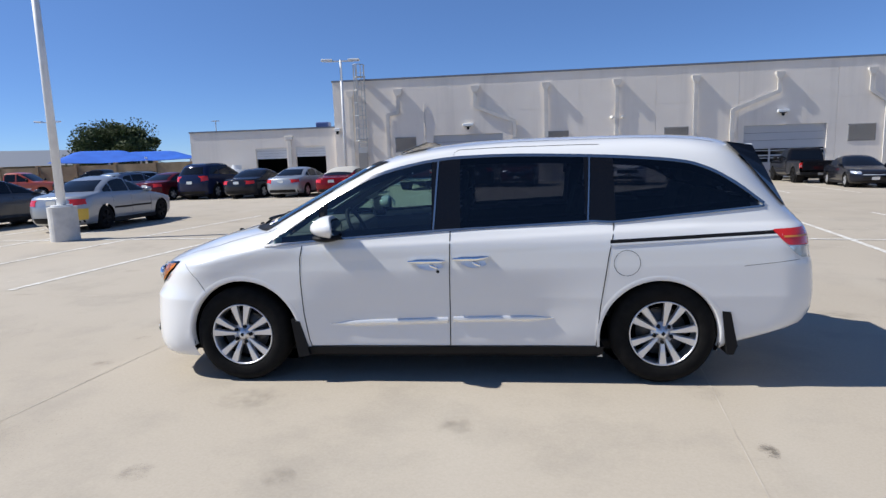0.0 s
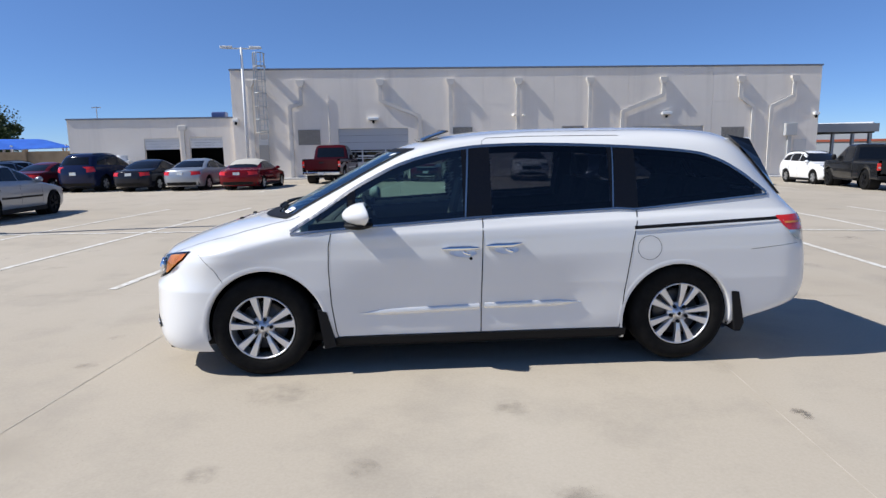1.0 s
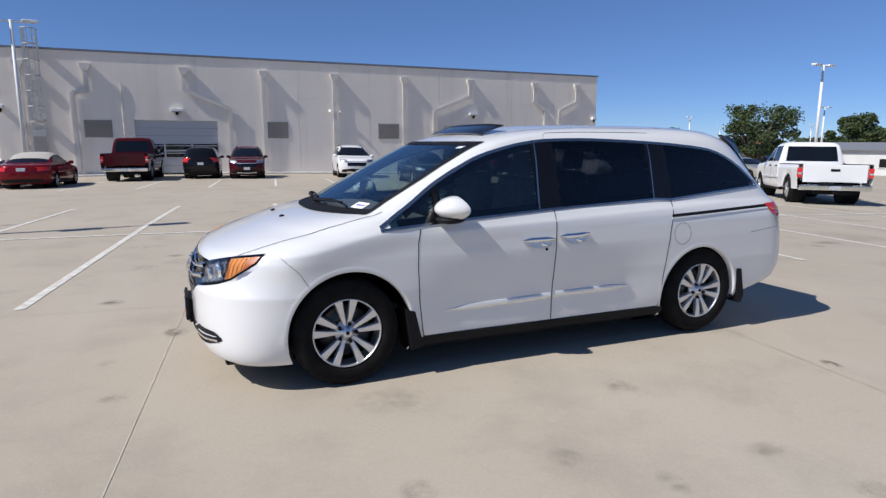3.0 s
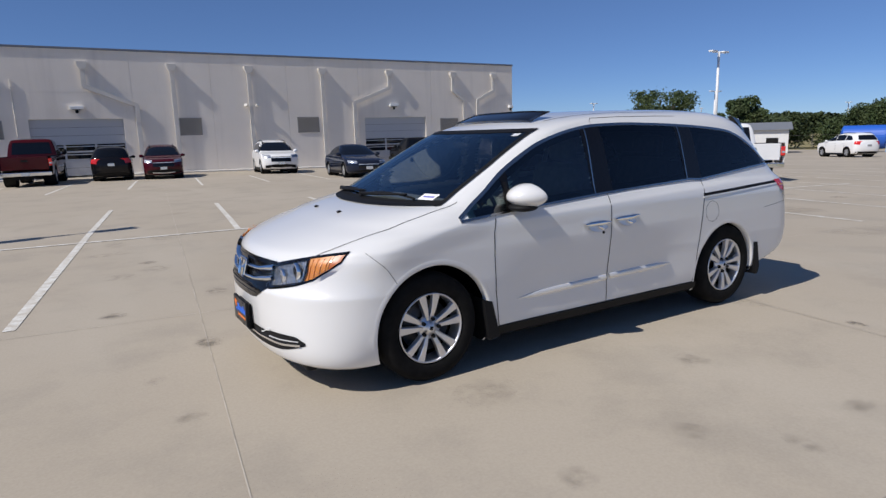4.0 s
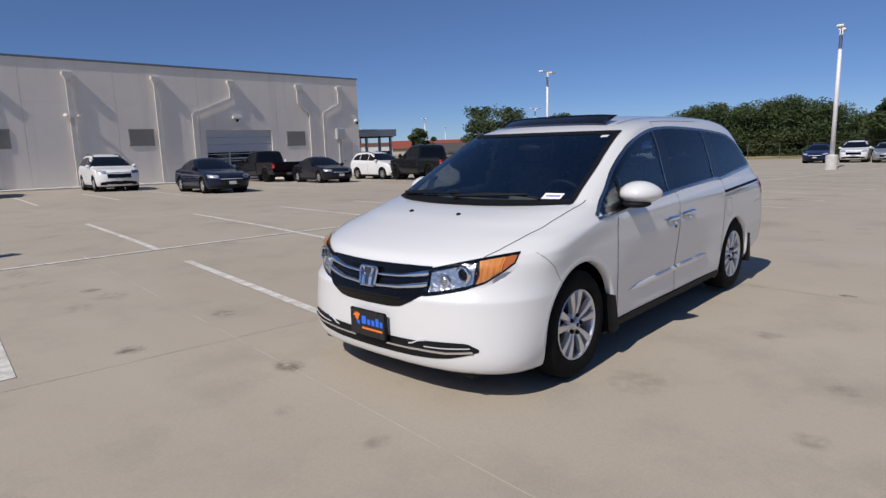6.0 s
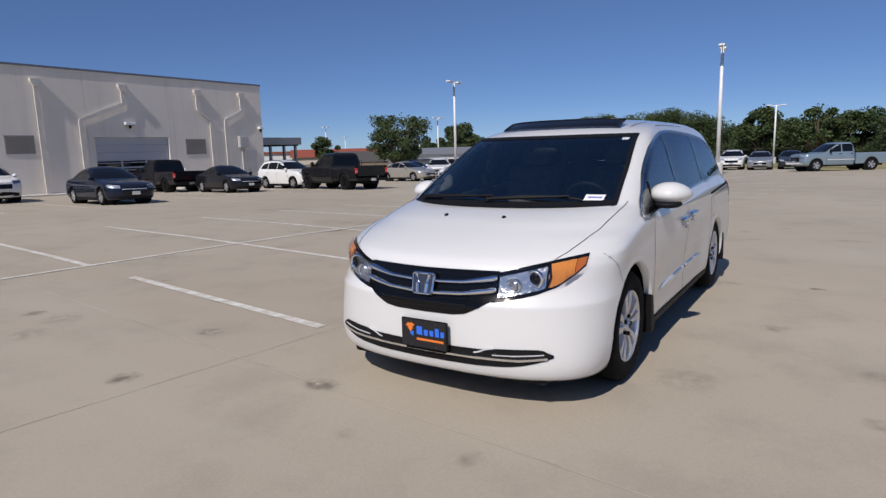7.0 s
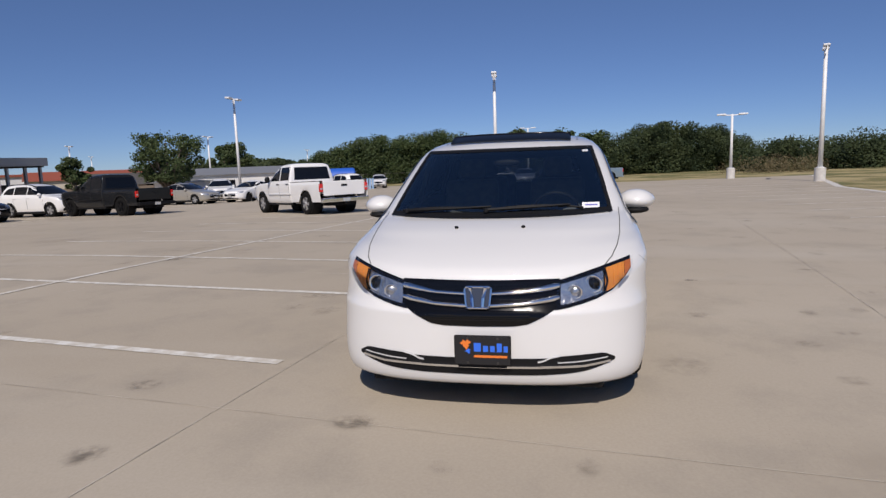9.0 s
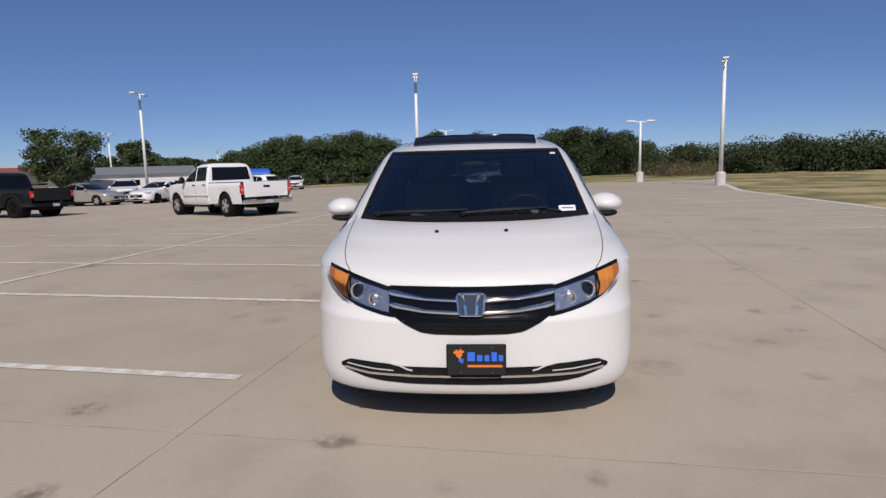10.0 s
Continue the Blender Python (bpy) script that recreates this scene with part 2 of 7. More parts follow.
def tube_into(bm, pts, r, seg=8):
    """A round bar along points."""
    rings = []
    pts = [Vector(p) for p in pts]
    for i, p in enumerate(pts):
        d = (pts[min(i + 1, len(pts) - 1)] - pts[max(i - 1, 0)]).normalized()
        a = d.cross(Vector((0, 0, 1)) if abs(d.z) < 0.95 else Vector((1, 0, 0))).normalized()
        b = d.cross(a)
        rr = r[i] if isinstance(r, (list, tuple)) else r
        rings.append([bm.verts.new(p + rr * (math.cos(2 * math.pi * k / seg) * a + math.sin(2 * math.pi * k / seg) * b)) for k in range(seg)])
    for u, v in zip(rings, rings[1:]):
        for k in range(seg):
            bm.faces.new((u[k], u[(k + 1) % seg], v[(k + 1) % seg], v[k]))
    bm.faces.new(rings[0][::-1])
    bm.faces.new(rings[-1])
    return bm


def lathe_into(bm, prof, m, seg=40):
    """Turn a profile of (radius, height along z) about z."""
    rings = [[bm.verts.new(m @ Vector((r * math.cos(2 * math.pi * k / seg), r * math.sin(2 * math.pi * k / seg), h))) for k in range(seg)] for r, h in prof]
    for u, v in zip(rings, rings[1:]):
        for k in range(seg):
            bm.faces.new((u[k], u[(k + 1) % seg], v[(k + 1) % seg], v[k]))
    return bm


def prism_into(bm, pts, depth_vec):
    """Extrude a flat outline of 3D points."""
    a = [bm.verts.new(p) for p in pts]
    b = [bm.verts.new(Vector(p) + Vector(depth_vec)) for p in pts]
    bm.faces.new(a)
    bm.faces.new(b[::-1])
    for i in range(len(a)):
        j = (i + 1) % len(a)
        bm.faces.new((a[j], a[i], b[i], b[j]))
    bmesh.ops.recalc_face_normals(bm, faces=bm.faces[:])
    return bm


def curve_at(keys, x):
    """Smooth value at x of a table of (x, value...)."""
    k = np.asarray(keys, float)
    i = int(np.clip(np.searchsorted(k[:, 0], x) - 1, 0, len(k) - 2))
    h = k[i + 1, 0] - k[i, 0]
    t = min(max((x - k[i, 0]) / h, 0.0), 1.0)
    d = (k[i + 1, 1:] - k[i, 1:]) / h
    dm = (k[i, 1:] - k[i - 1, 1:]) / (k[i, 0] - k[i - 1, 0]) if i > 0 else d
    dp = (k[i + 2, 1:] - k[i + 1, 1:]) / (k[i + 2, 0] - k[i + 1, 0]) if i + 2 < len(k) else d
    m0 = np.where(dm * d > 0, 2 * dm * d / (dm + d + 1e-12), 0)
    m1 = np.where(dp * d > 0, 2 * dp * d / (dp + d + 1e-12), 0)
    if i == 0:
        m0 = d
    if i + 2 >= len(k):
        m1 = d
    return (2 * t**3 - 3 * t**2 + 1) * k[i, 1:] + (t**3 - 2 * t**2 + t) * h * m0 + (3 * t**2 - 2 * t**3) * k[i + 1, 1:] + (t**3 - t**2) * h * m1
# ---- car shells: horizontal slices with rounded noses, and patches laid on them ----
from mathutils.bvhtree import BVHTree


class Shell:
    """Body skin from a table of slices: z, front x, rear x, half width, nose length, nose power, tail length, tail power."""

    def __init__(self, keys, zs, n_nose=20, n_side=80, n_tail=14, bow=0.02, mid=0.2, detail=None):
        self.verts, self.faces = [], []
        phis = [math.pi / 2 * k / n_nose for k in range(n_nose)]
        tails = [math.pi / 2 * (1 - k / n_tail) for k in range(1, n_tail + 1)]
        for z in zs:
            xf, xr, w, af, nf, ar, nr = curve_at(keys, z)
            half = [(xf + af - af * math.cos(p) ** (2 / nf), w * math.sin(p) ** (2 / nf)) for p in phis]
            x0, x1 = xf + af, xr - ar
            half += [(x0 + (x1 - x0) * k / n_side, w) for k in range(n_side + 1)]
            half += [(xr - ar + ar * math.cos(p) ** (2 / nr), w * math.sin(p) ** (2 / nr)) for p in tails]
            half = [(x, y * (1 - bow * ((x - mid) / 2.4) ** 2)) for x, y in half]
            if detail:
                half = [(x, y + detail(x, z) * min(1.0, y / 0.5)) for x, y in half]
            ring = [(x, -y, z) for x, y in half] + [(x, y, z) for x, y in half[-2:0:-1]]
            self.verts += ring
            self.n = len(ring)
        rows = len(zs)
        for r in range(rows - 1):
            for k in range(self.n):
                j = (k + 1) % self.n
                self.faces.append((r * self.n + k, r * self.n + j, (r + 1) * self.n + j, (r + 1) * self.n + k))
        m = (self.n - len([0])) // 2
        top, bot = (rows - 1) * self.n, 0
        half_n = self.n // 2
        for base0, flip in ((top, False), (bot, True)):
            for k in range(half_n):
                a, b = base0 + k, base0 + k + 1
                c, d = base0 + (self.n - k) % self.n, base0 + (self.n - k - 1) % self.n
                q = [a, b, d, c]
                q = list(dict.fromkeys(q))
                if len(q) > 2:
                    self.faces.append(tuple(q[::-1] if flip else q))
        self.tree = BVHTree.FromPolygons([Vector(v) for v in self.verts], self.faces)

    def hit(self, origin, way, off):
        p, nrm, _, _ = self.tree.ray_cast(Vector(origin), Vector(way))
        if p is None:
            return None
        if nrm.dot(Vector(way)) > 0:
            nrm = -nrm
        return p + nrm * off

    def side(self, x, z, s, off):
        return self.hit((x, s * 3.0, z), (0, -s, 0), off)

    def front(self, y, z, off):
        return self.hit((-6.0, y, z), (1, 0, 0), off)

    def rear(self, y, z, off):
        return self.hit((6.0, y, z), (-1, 0, 0), off)

    def above(self, x, y, off):
        return self.hit((x, y, 4.0), (0, 0, -1), off)

    def bm(self, drop=None, arches=(), shrink=0.0):
        """The skin as a bmesh, without the faces that drop() names and with wheel arches (x, z, radius) cut out of its sides."""
        bm = bmesh.new()
        vs = [bm.verts.new(v) for v in self.verts]
        for f in self.faces:
            try:
                bm.faces.new([vs[i] for i in f])
            except ValueError:
                pass
        bm.normal_update()
        kill = []
        for f in bm.faces:
            c = f.calc_center_median()
            if abs(f.normal.z) > 0.9 and c.z < self.verts[0][2] + 0.01 and any(abs(c.x - a[0]) < a[2] + 0.05 for a in arches):
                kill.append(f)
                continue
            if drop and drop(c, f.normal):
                kill.append(f)
                continue
            for ax, az, ar in arches:
                if abs(c.y) > 0.45 and all((v.co.x - ax) ** 2 + (v.co.z - az) ** 2 < ar * ar for v in f.verts):
                    kill.append(f)
                    break
        bmesh.ops.delete(bm, geom=kill, context="FACES")
        for v in bm.verts:
            for ax, az, ar in arches:
                d = math.hypot(v.co.x - ax, v.co.z - az)
                if abs(v.co.y) > 0.45 and 1e-4 < d < ar:
                    if v.co.z < az:   # below the hub the edge of the arch runs straight down
                        v.co.x = ax + math.copysign(math.sqrt(ar * ar - (v.co.z - az) ** 2), v.co.x - ax)
                    else:
                        v.co.x, v.co.z = ax + (v.co.x - ax) * ar / d, az + (v.co.z - az) * ar / d
        if shrink:
            bm.normal_update()
            for v in bm.verts:
                v.co -= v.normal * shrink
        return bm


def grid_mesh(rows):
    """A skin over rows of points; missing points leave gaps."""
    bm = bmesh.new()
    vs = [[bm.verts.new(p) if p is not None else None for p in r] for r in rows]
    for a, b in zip(vs, vs[1:]):
        for k in range(len(a) - 1):
            q = (a[k], a[k + 1], b[k + 1], b[k])
            if all(q):
                bm.faces.new(q)
    bmesh.ops.recalc_face_normals(bm, faces=bm.faces[:])
    return bm


def lerp_table(tab, x):
    return float(np.interp(x, [p[0] for p in tab], [p[1] for p in tab]))


def side_patch(sh, s, x0, x1, low, high, off, nx=24, nz=10):
    """Patch on a flank between two curves z(x)."""
    rows = []
    for i in range(nx + 1):
        x = x0 + (x1 - x0) * i / nx
        a, b = low(x), high(x)
        rows.append([sh.side(x, a + (b - a) * k / nz, s, off) for k in range(nz + 1)])
    return grid_mesh(rows)


def front_patch(sh, y0, y1, low, high, off, ny=24, nz=8):
    rows = []
    for i in range(ny + 1):
        y = y0 + (y1 - y0) * i / ny
        a, b = low(abs(y)), high(abs(y))
        rows.append([sh.front(y, a + (b - a) * k / nz, off) for k in range(nz + 1)])
    return grid_mesh(rows)


def rise(bm, depth):
    """Give a patch thickness, inwards."""
    bm.normal_update()
    back = {v: bm.verts.new(v.co - v.normal * depth) for v in list(bm.verts)}
    edges = [e for e in bm.edges if e.is_boundary]
    for e in edges:
        a, b = e.verts
        bm.faces.new((b, a, back[a], back[b]))
    bmesh.ops.recalc_face_normals(bm, faces=bm.faces[:])
    return bm


def ribbon(path, width, cast, step=0.03, thick=0.0):
    """A band of given width along a path in the projection plane of cast(a, b)."""
    pts = []
    for (a0, b0), (a1, b1) in zip(path, path[1:]):
        n = max(1, int(math.hypot(a1 - a0, b1 - b0) / step))
        pts += [(a0 + (a1 - a0) * k / n, b0 + (b1 - b0) * k / n) for k in range(n)]
    pts.append(path[-1])
    rows = []
    for i, (a, b) in enumerate(pts):
        da, db = pts[min(i + 1, len(pts) - 1)][0] - pts[max(i - 1, 0)][0], pts[min(i + 1, len(pts) - 1)][1] - pts[max(i - 1, 0)][1]
        d = math.hypot(da, db) or 1.0
        na, nb = -db / d * width / 2, da / d * width / 2
        rows.append([cast(a + na * k, b + nb * k) for k in (-1, 0, 1)])
    bm = grid_mesh(rows)
    return rise(bm, thick) if thick else bm


def blob(radii, m, seg=24, power=1.0):
    bm = bmesh.new()
    bmesh.ops.create_uvsphere(bm, u_segments=seg, v_segments=seg // 2, radius=1.0)
    for v in bm.verts:
        v.co = Vector([math.copysign(abs(c) ** power, c) * r for c, r in zip(v.co, radii)])
    bmesh.ops.transform(bm, matrix=m, verts=bm.verts[:])
    return bm
# ---- ground, lot, markings ----
def sheet(name, xs, ys, dz, material, keep=None):
    bm = bmesh.new()
    grid = [[bm.verts.new((x, y, gz(x, y) + dz)) for y in ys] for x in xs]
    for i in range(len(xs) - 1):
        for j in range(len(ys) - 1):
            if keep is None or keep((xs[i] + xs[i + 1]) / 2, (ys[j] + ys[j + 1]) / 2):
                bm.faces.new((grid[i][j], grid[i + 1][j], grid[i + 1][j + 1], grid[i][j + 1]))
    loose = [v for v in bm.verts if not v.link_faces]
    bmesh.ops.delete(bm, geom=loose, context="VERTS")
    return obj(name, bm, material, True)


DRYGRASS = mat("dry_grass_ground", (0.2, 0.18, 0.09), 0.95)
_a = noise_node(DRYGRASS, 0.22, 6, 0.65)
_b = noise_node(DRYGRASS, 2.5, 5, 0.7)
_col = ramp(DRYGRASS, _a, [(0.4, (0.11, 0.125, 0.04)), (0.49, (0.24, 0.2, 0.08)), (0.58, (0.5, 0.4, 0.21))])
base(DRYGRASS, mix(DRYGRASS, 0.3, _col, ramp(DRYGRASS, _b, [(0.3, (0.07, 0.08, 0.025)), (0.7, (0.28, 0.25, 0.11))])))
bump(DRYGRASS, _b, 0.8, 0.15)


def south_edge(x):
    """The line where the slab ends and the dry grass begins."""
    return -11.5 - 0.1 * (x - 12.76) if x < 26.0 else -12.82 - 0.29 * (x - 26.0)


def lot_here(x, y):
    if x > -10 and y < south_edge(x):
        return False
    if y < -24:
        return False
    return x < 46.5 or (y > -0.5 and x < 56.0) or (y > 9.0 and x < 80.0)


far_x = [-1500, -700, -350, -180, -110] + list(range(-80, -40, 5)) + list(range(-40, 61, 2)) + list(range(65, 100, 5)) + [110, 130, 160, 220, 320, 500, 800, 1500]
far_y = [-1500, -700, -350, -180, -110] + list(range(-80, -30, 5)) + list(range(-30, 61, 3)) + [70, 85, 110, 150, 220, 350, 700, 1500]
tagged(sheet("ground", far_x, far_y, -0.06, DRYGRASS), kind="structure")
lot_x = list(range(-60, -8, 2)) + [v / 2 for v in range(-16, 25)] + list(range(13, 81, 1))
lot_y = list(range(-30, -19)) + [-19 + v / 4 for v in range(45)] + list(range(-6, 62, 2))
tagged(sheet("lot", lot_x, lot_y, 0.0, CONCRETE, lot_here), "pale beige concrete parking lot", "lot", kind="structure")


def strip(name, p, q, width, material, dz=0.005, n=None):
    """A flat band on the lot from p to q, broken into short lengths that follow the fall of the ground."""
    p, q = Vector((*p, 0)), Vector((*q, 0))
    d = (q - p).normalized()
    w = Vector((-d.y, d.x, 0)) * width / 2
    n = n or max(1, int((q - p).length / 0.5))
    bm = bmesh.new()
    rows = []
    for k in range(n + 1):
        c = p.lerp(q, k / n)
        row = []
        for e in (c - w, c + w):
            row.append(bm.verts.new((e.x, e.y, gz(e.x, e.y) + dz)))
        rows.append(row)
    for a, b in zip(rows, rows[1:]):
        bm.faces.new((a[0], a[1], b[1], b[0]))
    o = obj(name, bm, material)
    return tagged(o, kind="structure")


LEAN = 0.138   # the stalls lean: dx per metre of y
def stall_x(k, y):
    return 1.5 + 2.42 * k + LEAN * (y - 6.3)


def cross_y(x):
    return 6.75 - 0.1 * x


for k in range(-6, 13):
    yc = cross_y(stall_x(k, 6.3))
    y0, y1 = yc - 5.0, yc + 5.5
    if k == -1:   # this one is broken where it meets the cross line
        strip("stall_line", (stall_x(k, 1.68), 1.68), (stall_x(k, 5.45), 5.45), 0.1, LINE)
        y0 = yc
    strip("stall_line", (stall_x(k, y0), y0), (stall_x(k, y1), y1), 0.1, LINE)
strip("stall_line", (-16.0, cross_y(-16.0)), (16.5, cross_y(16.5)), 0.1, LINE, 0.007)
for k in range(-3, 9):   # stalls along the building
    y0 = 20.8 - 0.1 * k
    xa = -1.42 + 2.55 * k
    strip("stall_line", (xa + LEAN * (y0 - 20.6), y0), (xa + LEAN * (y0 + 6.6 - 20.6), y0 + 6.6), 0.1, LINE)
for k in range(0, 12):   # stalls along the south edge
    xa = 4.9 + 2.5 * k
    strip("stall_line", (xa, -6.8), (xa + 0.55, south_edge(xa) + 0.3), 0.1, LINE)
for k in range(0, 7):   # stalls towards the far end
    xa = 29.0 + 2.6 * k
    strip("stall_line", (xa, 2.0), (xa + 0.8, 7.5), 0.1, LINE)
strip("stall_line", (20.5, 4.4), (46.0, 1.2), 0.1, LINE, 0.007)

# sawn joints of the slabs
for k in range(-5, 9):
    xa = -2.64 + 4.57 * k
    strip("control_joint", (xa + 0.118 * -18, -18), (xa + 0.118 * 34, 34), 0.007, JOINT, 0.003)
for k in range(-3, 7):
    ya = -3.2 + 4.57 * k
    strip("control_joint", (-25, ya + 0.118 * 25), (35, ya - 0.118 * 35), 0.006, JOINT, 0.004)

for xa, xb in ((-10.0, 26.0), (26.0, 46.0)):   # pale rim of the slab along the grass
    strip("lot_edge", (xa, south_edge(xa - 0.001) + 0.1), (xb, south_edge(xb - 0.001) + 0.1), 0.34, PIERC, 0.008)

stain_rng = random.Random(11)


def stain(x, y, r, asp=1.5, rot=0.0, stuff=STAIN, lift=0.0035):
    bm = bmesh.new()
    vs = []
    n = 22
    for k in range(n):
        a = 2 * math.pi * k / n
        rr = 1.5 * r
        dx, dy = rr * math.cos(a) * asp, rr * math.sin(a)
        px, py = x + dx * math.cos(rot) - dy * math.sin(rot), y + dx * math.sin(rot) + dy * math.cos(rot)
        vs.append(bm.verts.new((px, py, gz(px, py) + lift)))
    c = bm.verts.new((x, y, gz(x, y) + lift))
    for k in range(n):
        bm.faces.new((c, vs[k], vs[(k + 1) % n]))
    tagged(obj("oil_stain", bm, stuff), kind="structure")


for x, y, r in ((1.83, -1.91, 0.045), (1.84, -1.9, 0.04), (-2.55, 0.74, 0.085), (-2.13, 2.44, 0.09), (-3.13, 2.04, 0.075), (-2.55, 4.6, 0.09), (3.6, 6.25, 0.13), (3.9, 6.2, 0.1), (7.6, 2.2, 0.16), (7.1, 2.0, 0.07), (4.5, -5.2, 0.08), (9.5, -4.5, 0.1), (12.0, 3.2, 0.16), (15.5, 8.0, 0.2), (-5.6, 9.6, 0.12), (11.5, 9.0, 0.2), (18.0, 3.5, 0.25)):
    stain(x, y, r, stain_rng.uniform(1.1, 1.9), stain_rng.uniform(0, 3.1), STAIN, 0.0035 + 0.0004 * (x == 1.84))
for x, y, r in ((0.14, -1.66, 0.085), (0.27, -2.64, 0.06), (-0.73, -2.31, 0.06), (-1.53, -2.3, 0.07), (-2.9, -0.6, 0.06), (-1.35, 3.3, 0.06), (-0.4, -2.7, 0.05), (0.4, -3.1, 0.06), (1.2, -3.5, 0.07), (-1.9, -3.3, 0.05), (2.6, -3.4, 0.05), (-3.1, -2.1, 0.05), (6.2, -3.5, 0.08)):
    stain(x, y, r, stain_rng.uniform(1.1, 1.9), stain_rng.uniform(0, 3.1), FADED)

for k in range(30):   # faint smudges where cars have stood
    x, y = stain_rng.uniform(-8, 16), stain_rng.uniform(-7, 12)
    stain(x, y, stain_rng.uniform(0.15, 0.5), stain_rng.uniform(1.0, 2.4), stain_rng.uniform(0, 3.1), SMUDGE, 0.0022 + 0.00002 * k)

for k in range(60):   # small faint spots on the slab
    stain(stain_rng.uniform(-6, 9), stain_rng.uniform(-7, 8), stain_rng.uniform(0.05, 0.14), stain_rng.uniform(1.0, 2.2), stain_rng.uniform(0, 3.1), SPOT, 0.003 + 0.000008 * k)

# ---- main building ----
WY = 35.6            # its sunlit face looks along -y
BX0, BX1, BTOP = -11.16, 27.7, 6.54
DOORS = ((-4.55, -0.04, 2.83), (14.87, 19.73, 2.7))
ROWS_Z = (-1.6, 2.3, 4.25, BTOP)
COLS_X = (BX0, 0.55, 4.87, 9.54, 14.5, 20.23, BX1)
bm = bmesh.new()
bounds = [BX0 + 0.02, DOORS[0][0], DOORS[0][1], DOORS[1][0], DOORS[1][1], BX1 - 0.02]
for i in range(5):
    lo = -1.6 if i % 2 == 0 else DOORS[i // 2][2]
    box_into(bm, bounds[i], WY + 0.02, lo, bounds[i + 1], WY + 0.3, BTOP - 0.02)
box_into(bm, BX0 + 0.02, WY + 0.3, -1.6, BX0 + 0.3, 70, BTOP - 0.05)
box_into(bm, BX1 - 0.3, WY + 0.02, -1.6, BX1 - 0.02, 70, BTOP - 0.05)
wall = tagged(obj("wall_south", bm, STUCCO), "beige painted tilt-up concrete wall with downspouts", "wall", kind="structure")
for i in range(len(COLS_X) - 1):
    for j in range(3):
        xa, xb, za, zb = COLS_X[i] + 0.011, COLS_X[i + 1] - 0.011, ROWS_Z[j] + 0.006, ROWS_Z[j + 1] - 0.006
        bm = bmesh.new()
        cuts = [d for d in DOORS if d[1] > xa and d[0] < xb and d[2] > za]
        if not cuts:
            box_into(bm, xa, WY - 0.002, za, xb, WY + 0.02, zb)
        else:
            d = cuts[0]
            for x0, x1, z0, z1 in ((xa, min(d[0], xb), za, zb), (max(d[1], xa), xb, za, zb), (max(xa, d[0]), min(xb, d[1]), max(za, d[2]), zb)):
                if x1 - x0 > 0.01 and z1 - z0 > 0.01:
                    box_into(bm, x0, WY - 0.002, z0, x1, WY + 0.02, z1)
        if bm.verts:
            part("wall_panel", bm, STUCCO, wall)
        else:
            bm.free()
tagged(obj("roof", box(BX0 + 0.05, WY + 0.1, BTOP - 0.4, BX1 - 0.05, 70, BTOP - 0.25), COPING), kind="structure")
bm = box(BX0 - 0.04, WY - 0.05, BTOP - 0.03, BX1 + 0.04, WY + 0.35, BTOP + 0.08)
box_into(bm, BX1 - 0.32, WY + 0.35, BTOP - 0.03, BX1 + 0.04, 70, BTOP + 0.08)
box_into(bm, BX0 - 0.04, WY + 0.35, BTOP - 0.03, BX0 + 0.32, 70, BTOP + 0.08)
tagged(obj("roof_coping", bm, COPING), "dark metal roof coping", "coping", kind="structure")
bm = bmesh.new()
for xa, xb in ((BX0, DOORS[0][0]), (DOORS[0][1], DOORS[1][0]), (DOORS[1][1], BX1)):
    rows = 14
    for k in range(rows):
        x0, x1 = xa + (xb - xa) * k / rows, xa + (xb - xa) * (k + 1) / rows
        g = min(gz(x0, WY), gz(x1, WY))
        box_into(bm, x0, WY - 1.1, g - 0.3, x1, WY - 0.004, g + 0.10)
tagged(obj("kerb", bm, PIERC), "raised concrete kerb along the wall", "kerb", kind="structure")


def roller_door(x0, x1, top, bottom, name):
    """A sectional door: plain panels, with two rows of dark panes between slats."""
    d = tagged(empty(name, pose((x0 + x1) / 2, WY + 0.16, bottom)), "grey sectional roller door with a band of dark panes", "door", kind="structure")
    n, h = 7, (top - bottom) / 7
    for k in range(n):
        za, zb = bottom + k * h, bottom + (k + 1) * h
        inv = d.matrix_world.inverted()
        if k in (2, 3):
            bm = bmesh.new()
            bars = 4
            for q in range(bars):
                z = za + (zb - za) * q / (bars - 1) * 0.9
                if q in (0, 2, 3):
                    box_into(bm, x0, WY + 0.15, z, x1, WY + 0.19, z + 0.05)
            for q in range(4):
                x = x0 + (x1 - x0) * q / 3
                box_into(bm, max(x0, x - 0.05), WY + 0.149, za, min(x1, x + 0.05), WY + 0.191, zb)
            bmesh.ops.transform(bm, matrix=inv, verts=bm.verts[:])
            part("slat_frame", bm, DOORMETAL, d)
            bm = box(x0, WY + 0.2, za, x1, WY + 0.21, zb)
            bmesh.ops.transform(bm, matrix=inv, verts=bm.verts[:])
            part("pane", bm, WINDOWBLACK, d)
        else:
            bm = box(x0, WY + 0.16, za + 0.006, x1, WY + 0.22, zb - 0.006, 0.008)
            bmesh.ops.transform(bm, matrix=inv, verts=bm.verts[:])
            part("door_section", bm, DOORMETAL, d)
    bm = box(x0, WY + 0.24, bottom, x1, WY + 0.3, top)
    bmesh.ops.transform(bm, matrix=d.matrix_world.inverted(), verts=bm.verts[:])
    part("door_backing", bm, DARKIN, d)


roller_door(-4.55, -0.04, 2.83, -0.25, "door_1")
roller_door(14.87, 19.73, 2.7, -0.55, "door_2")


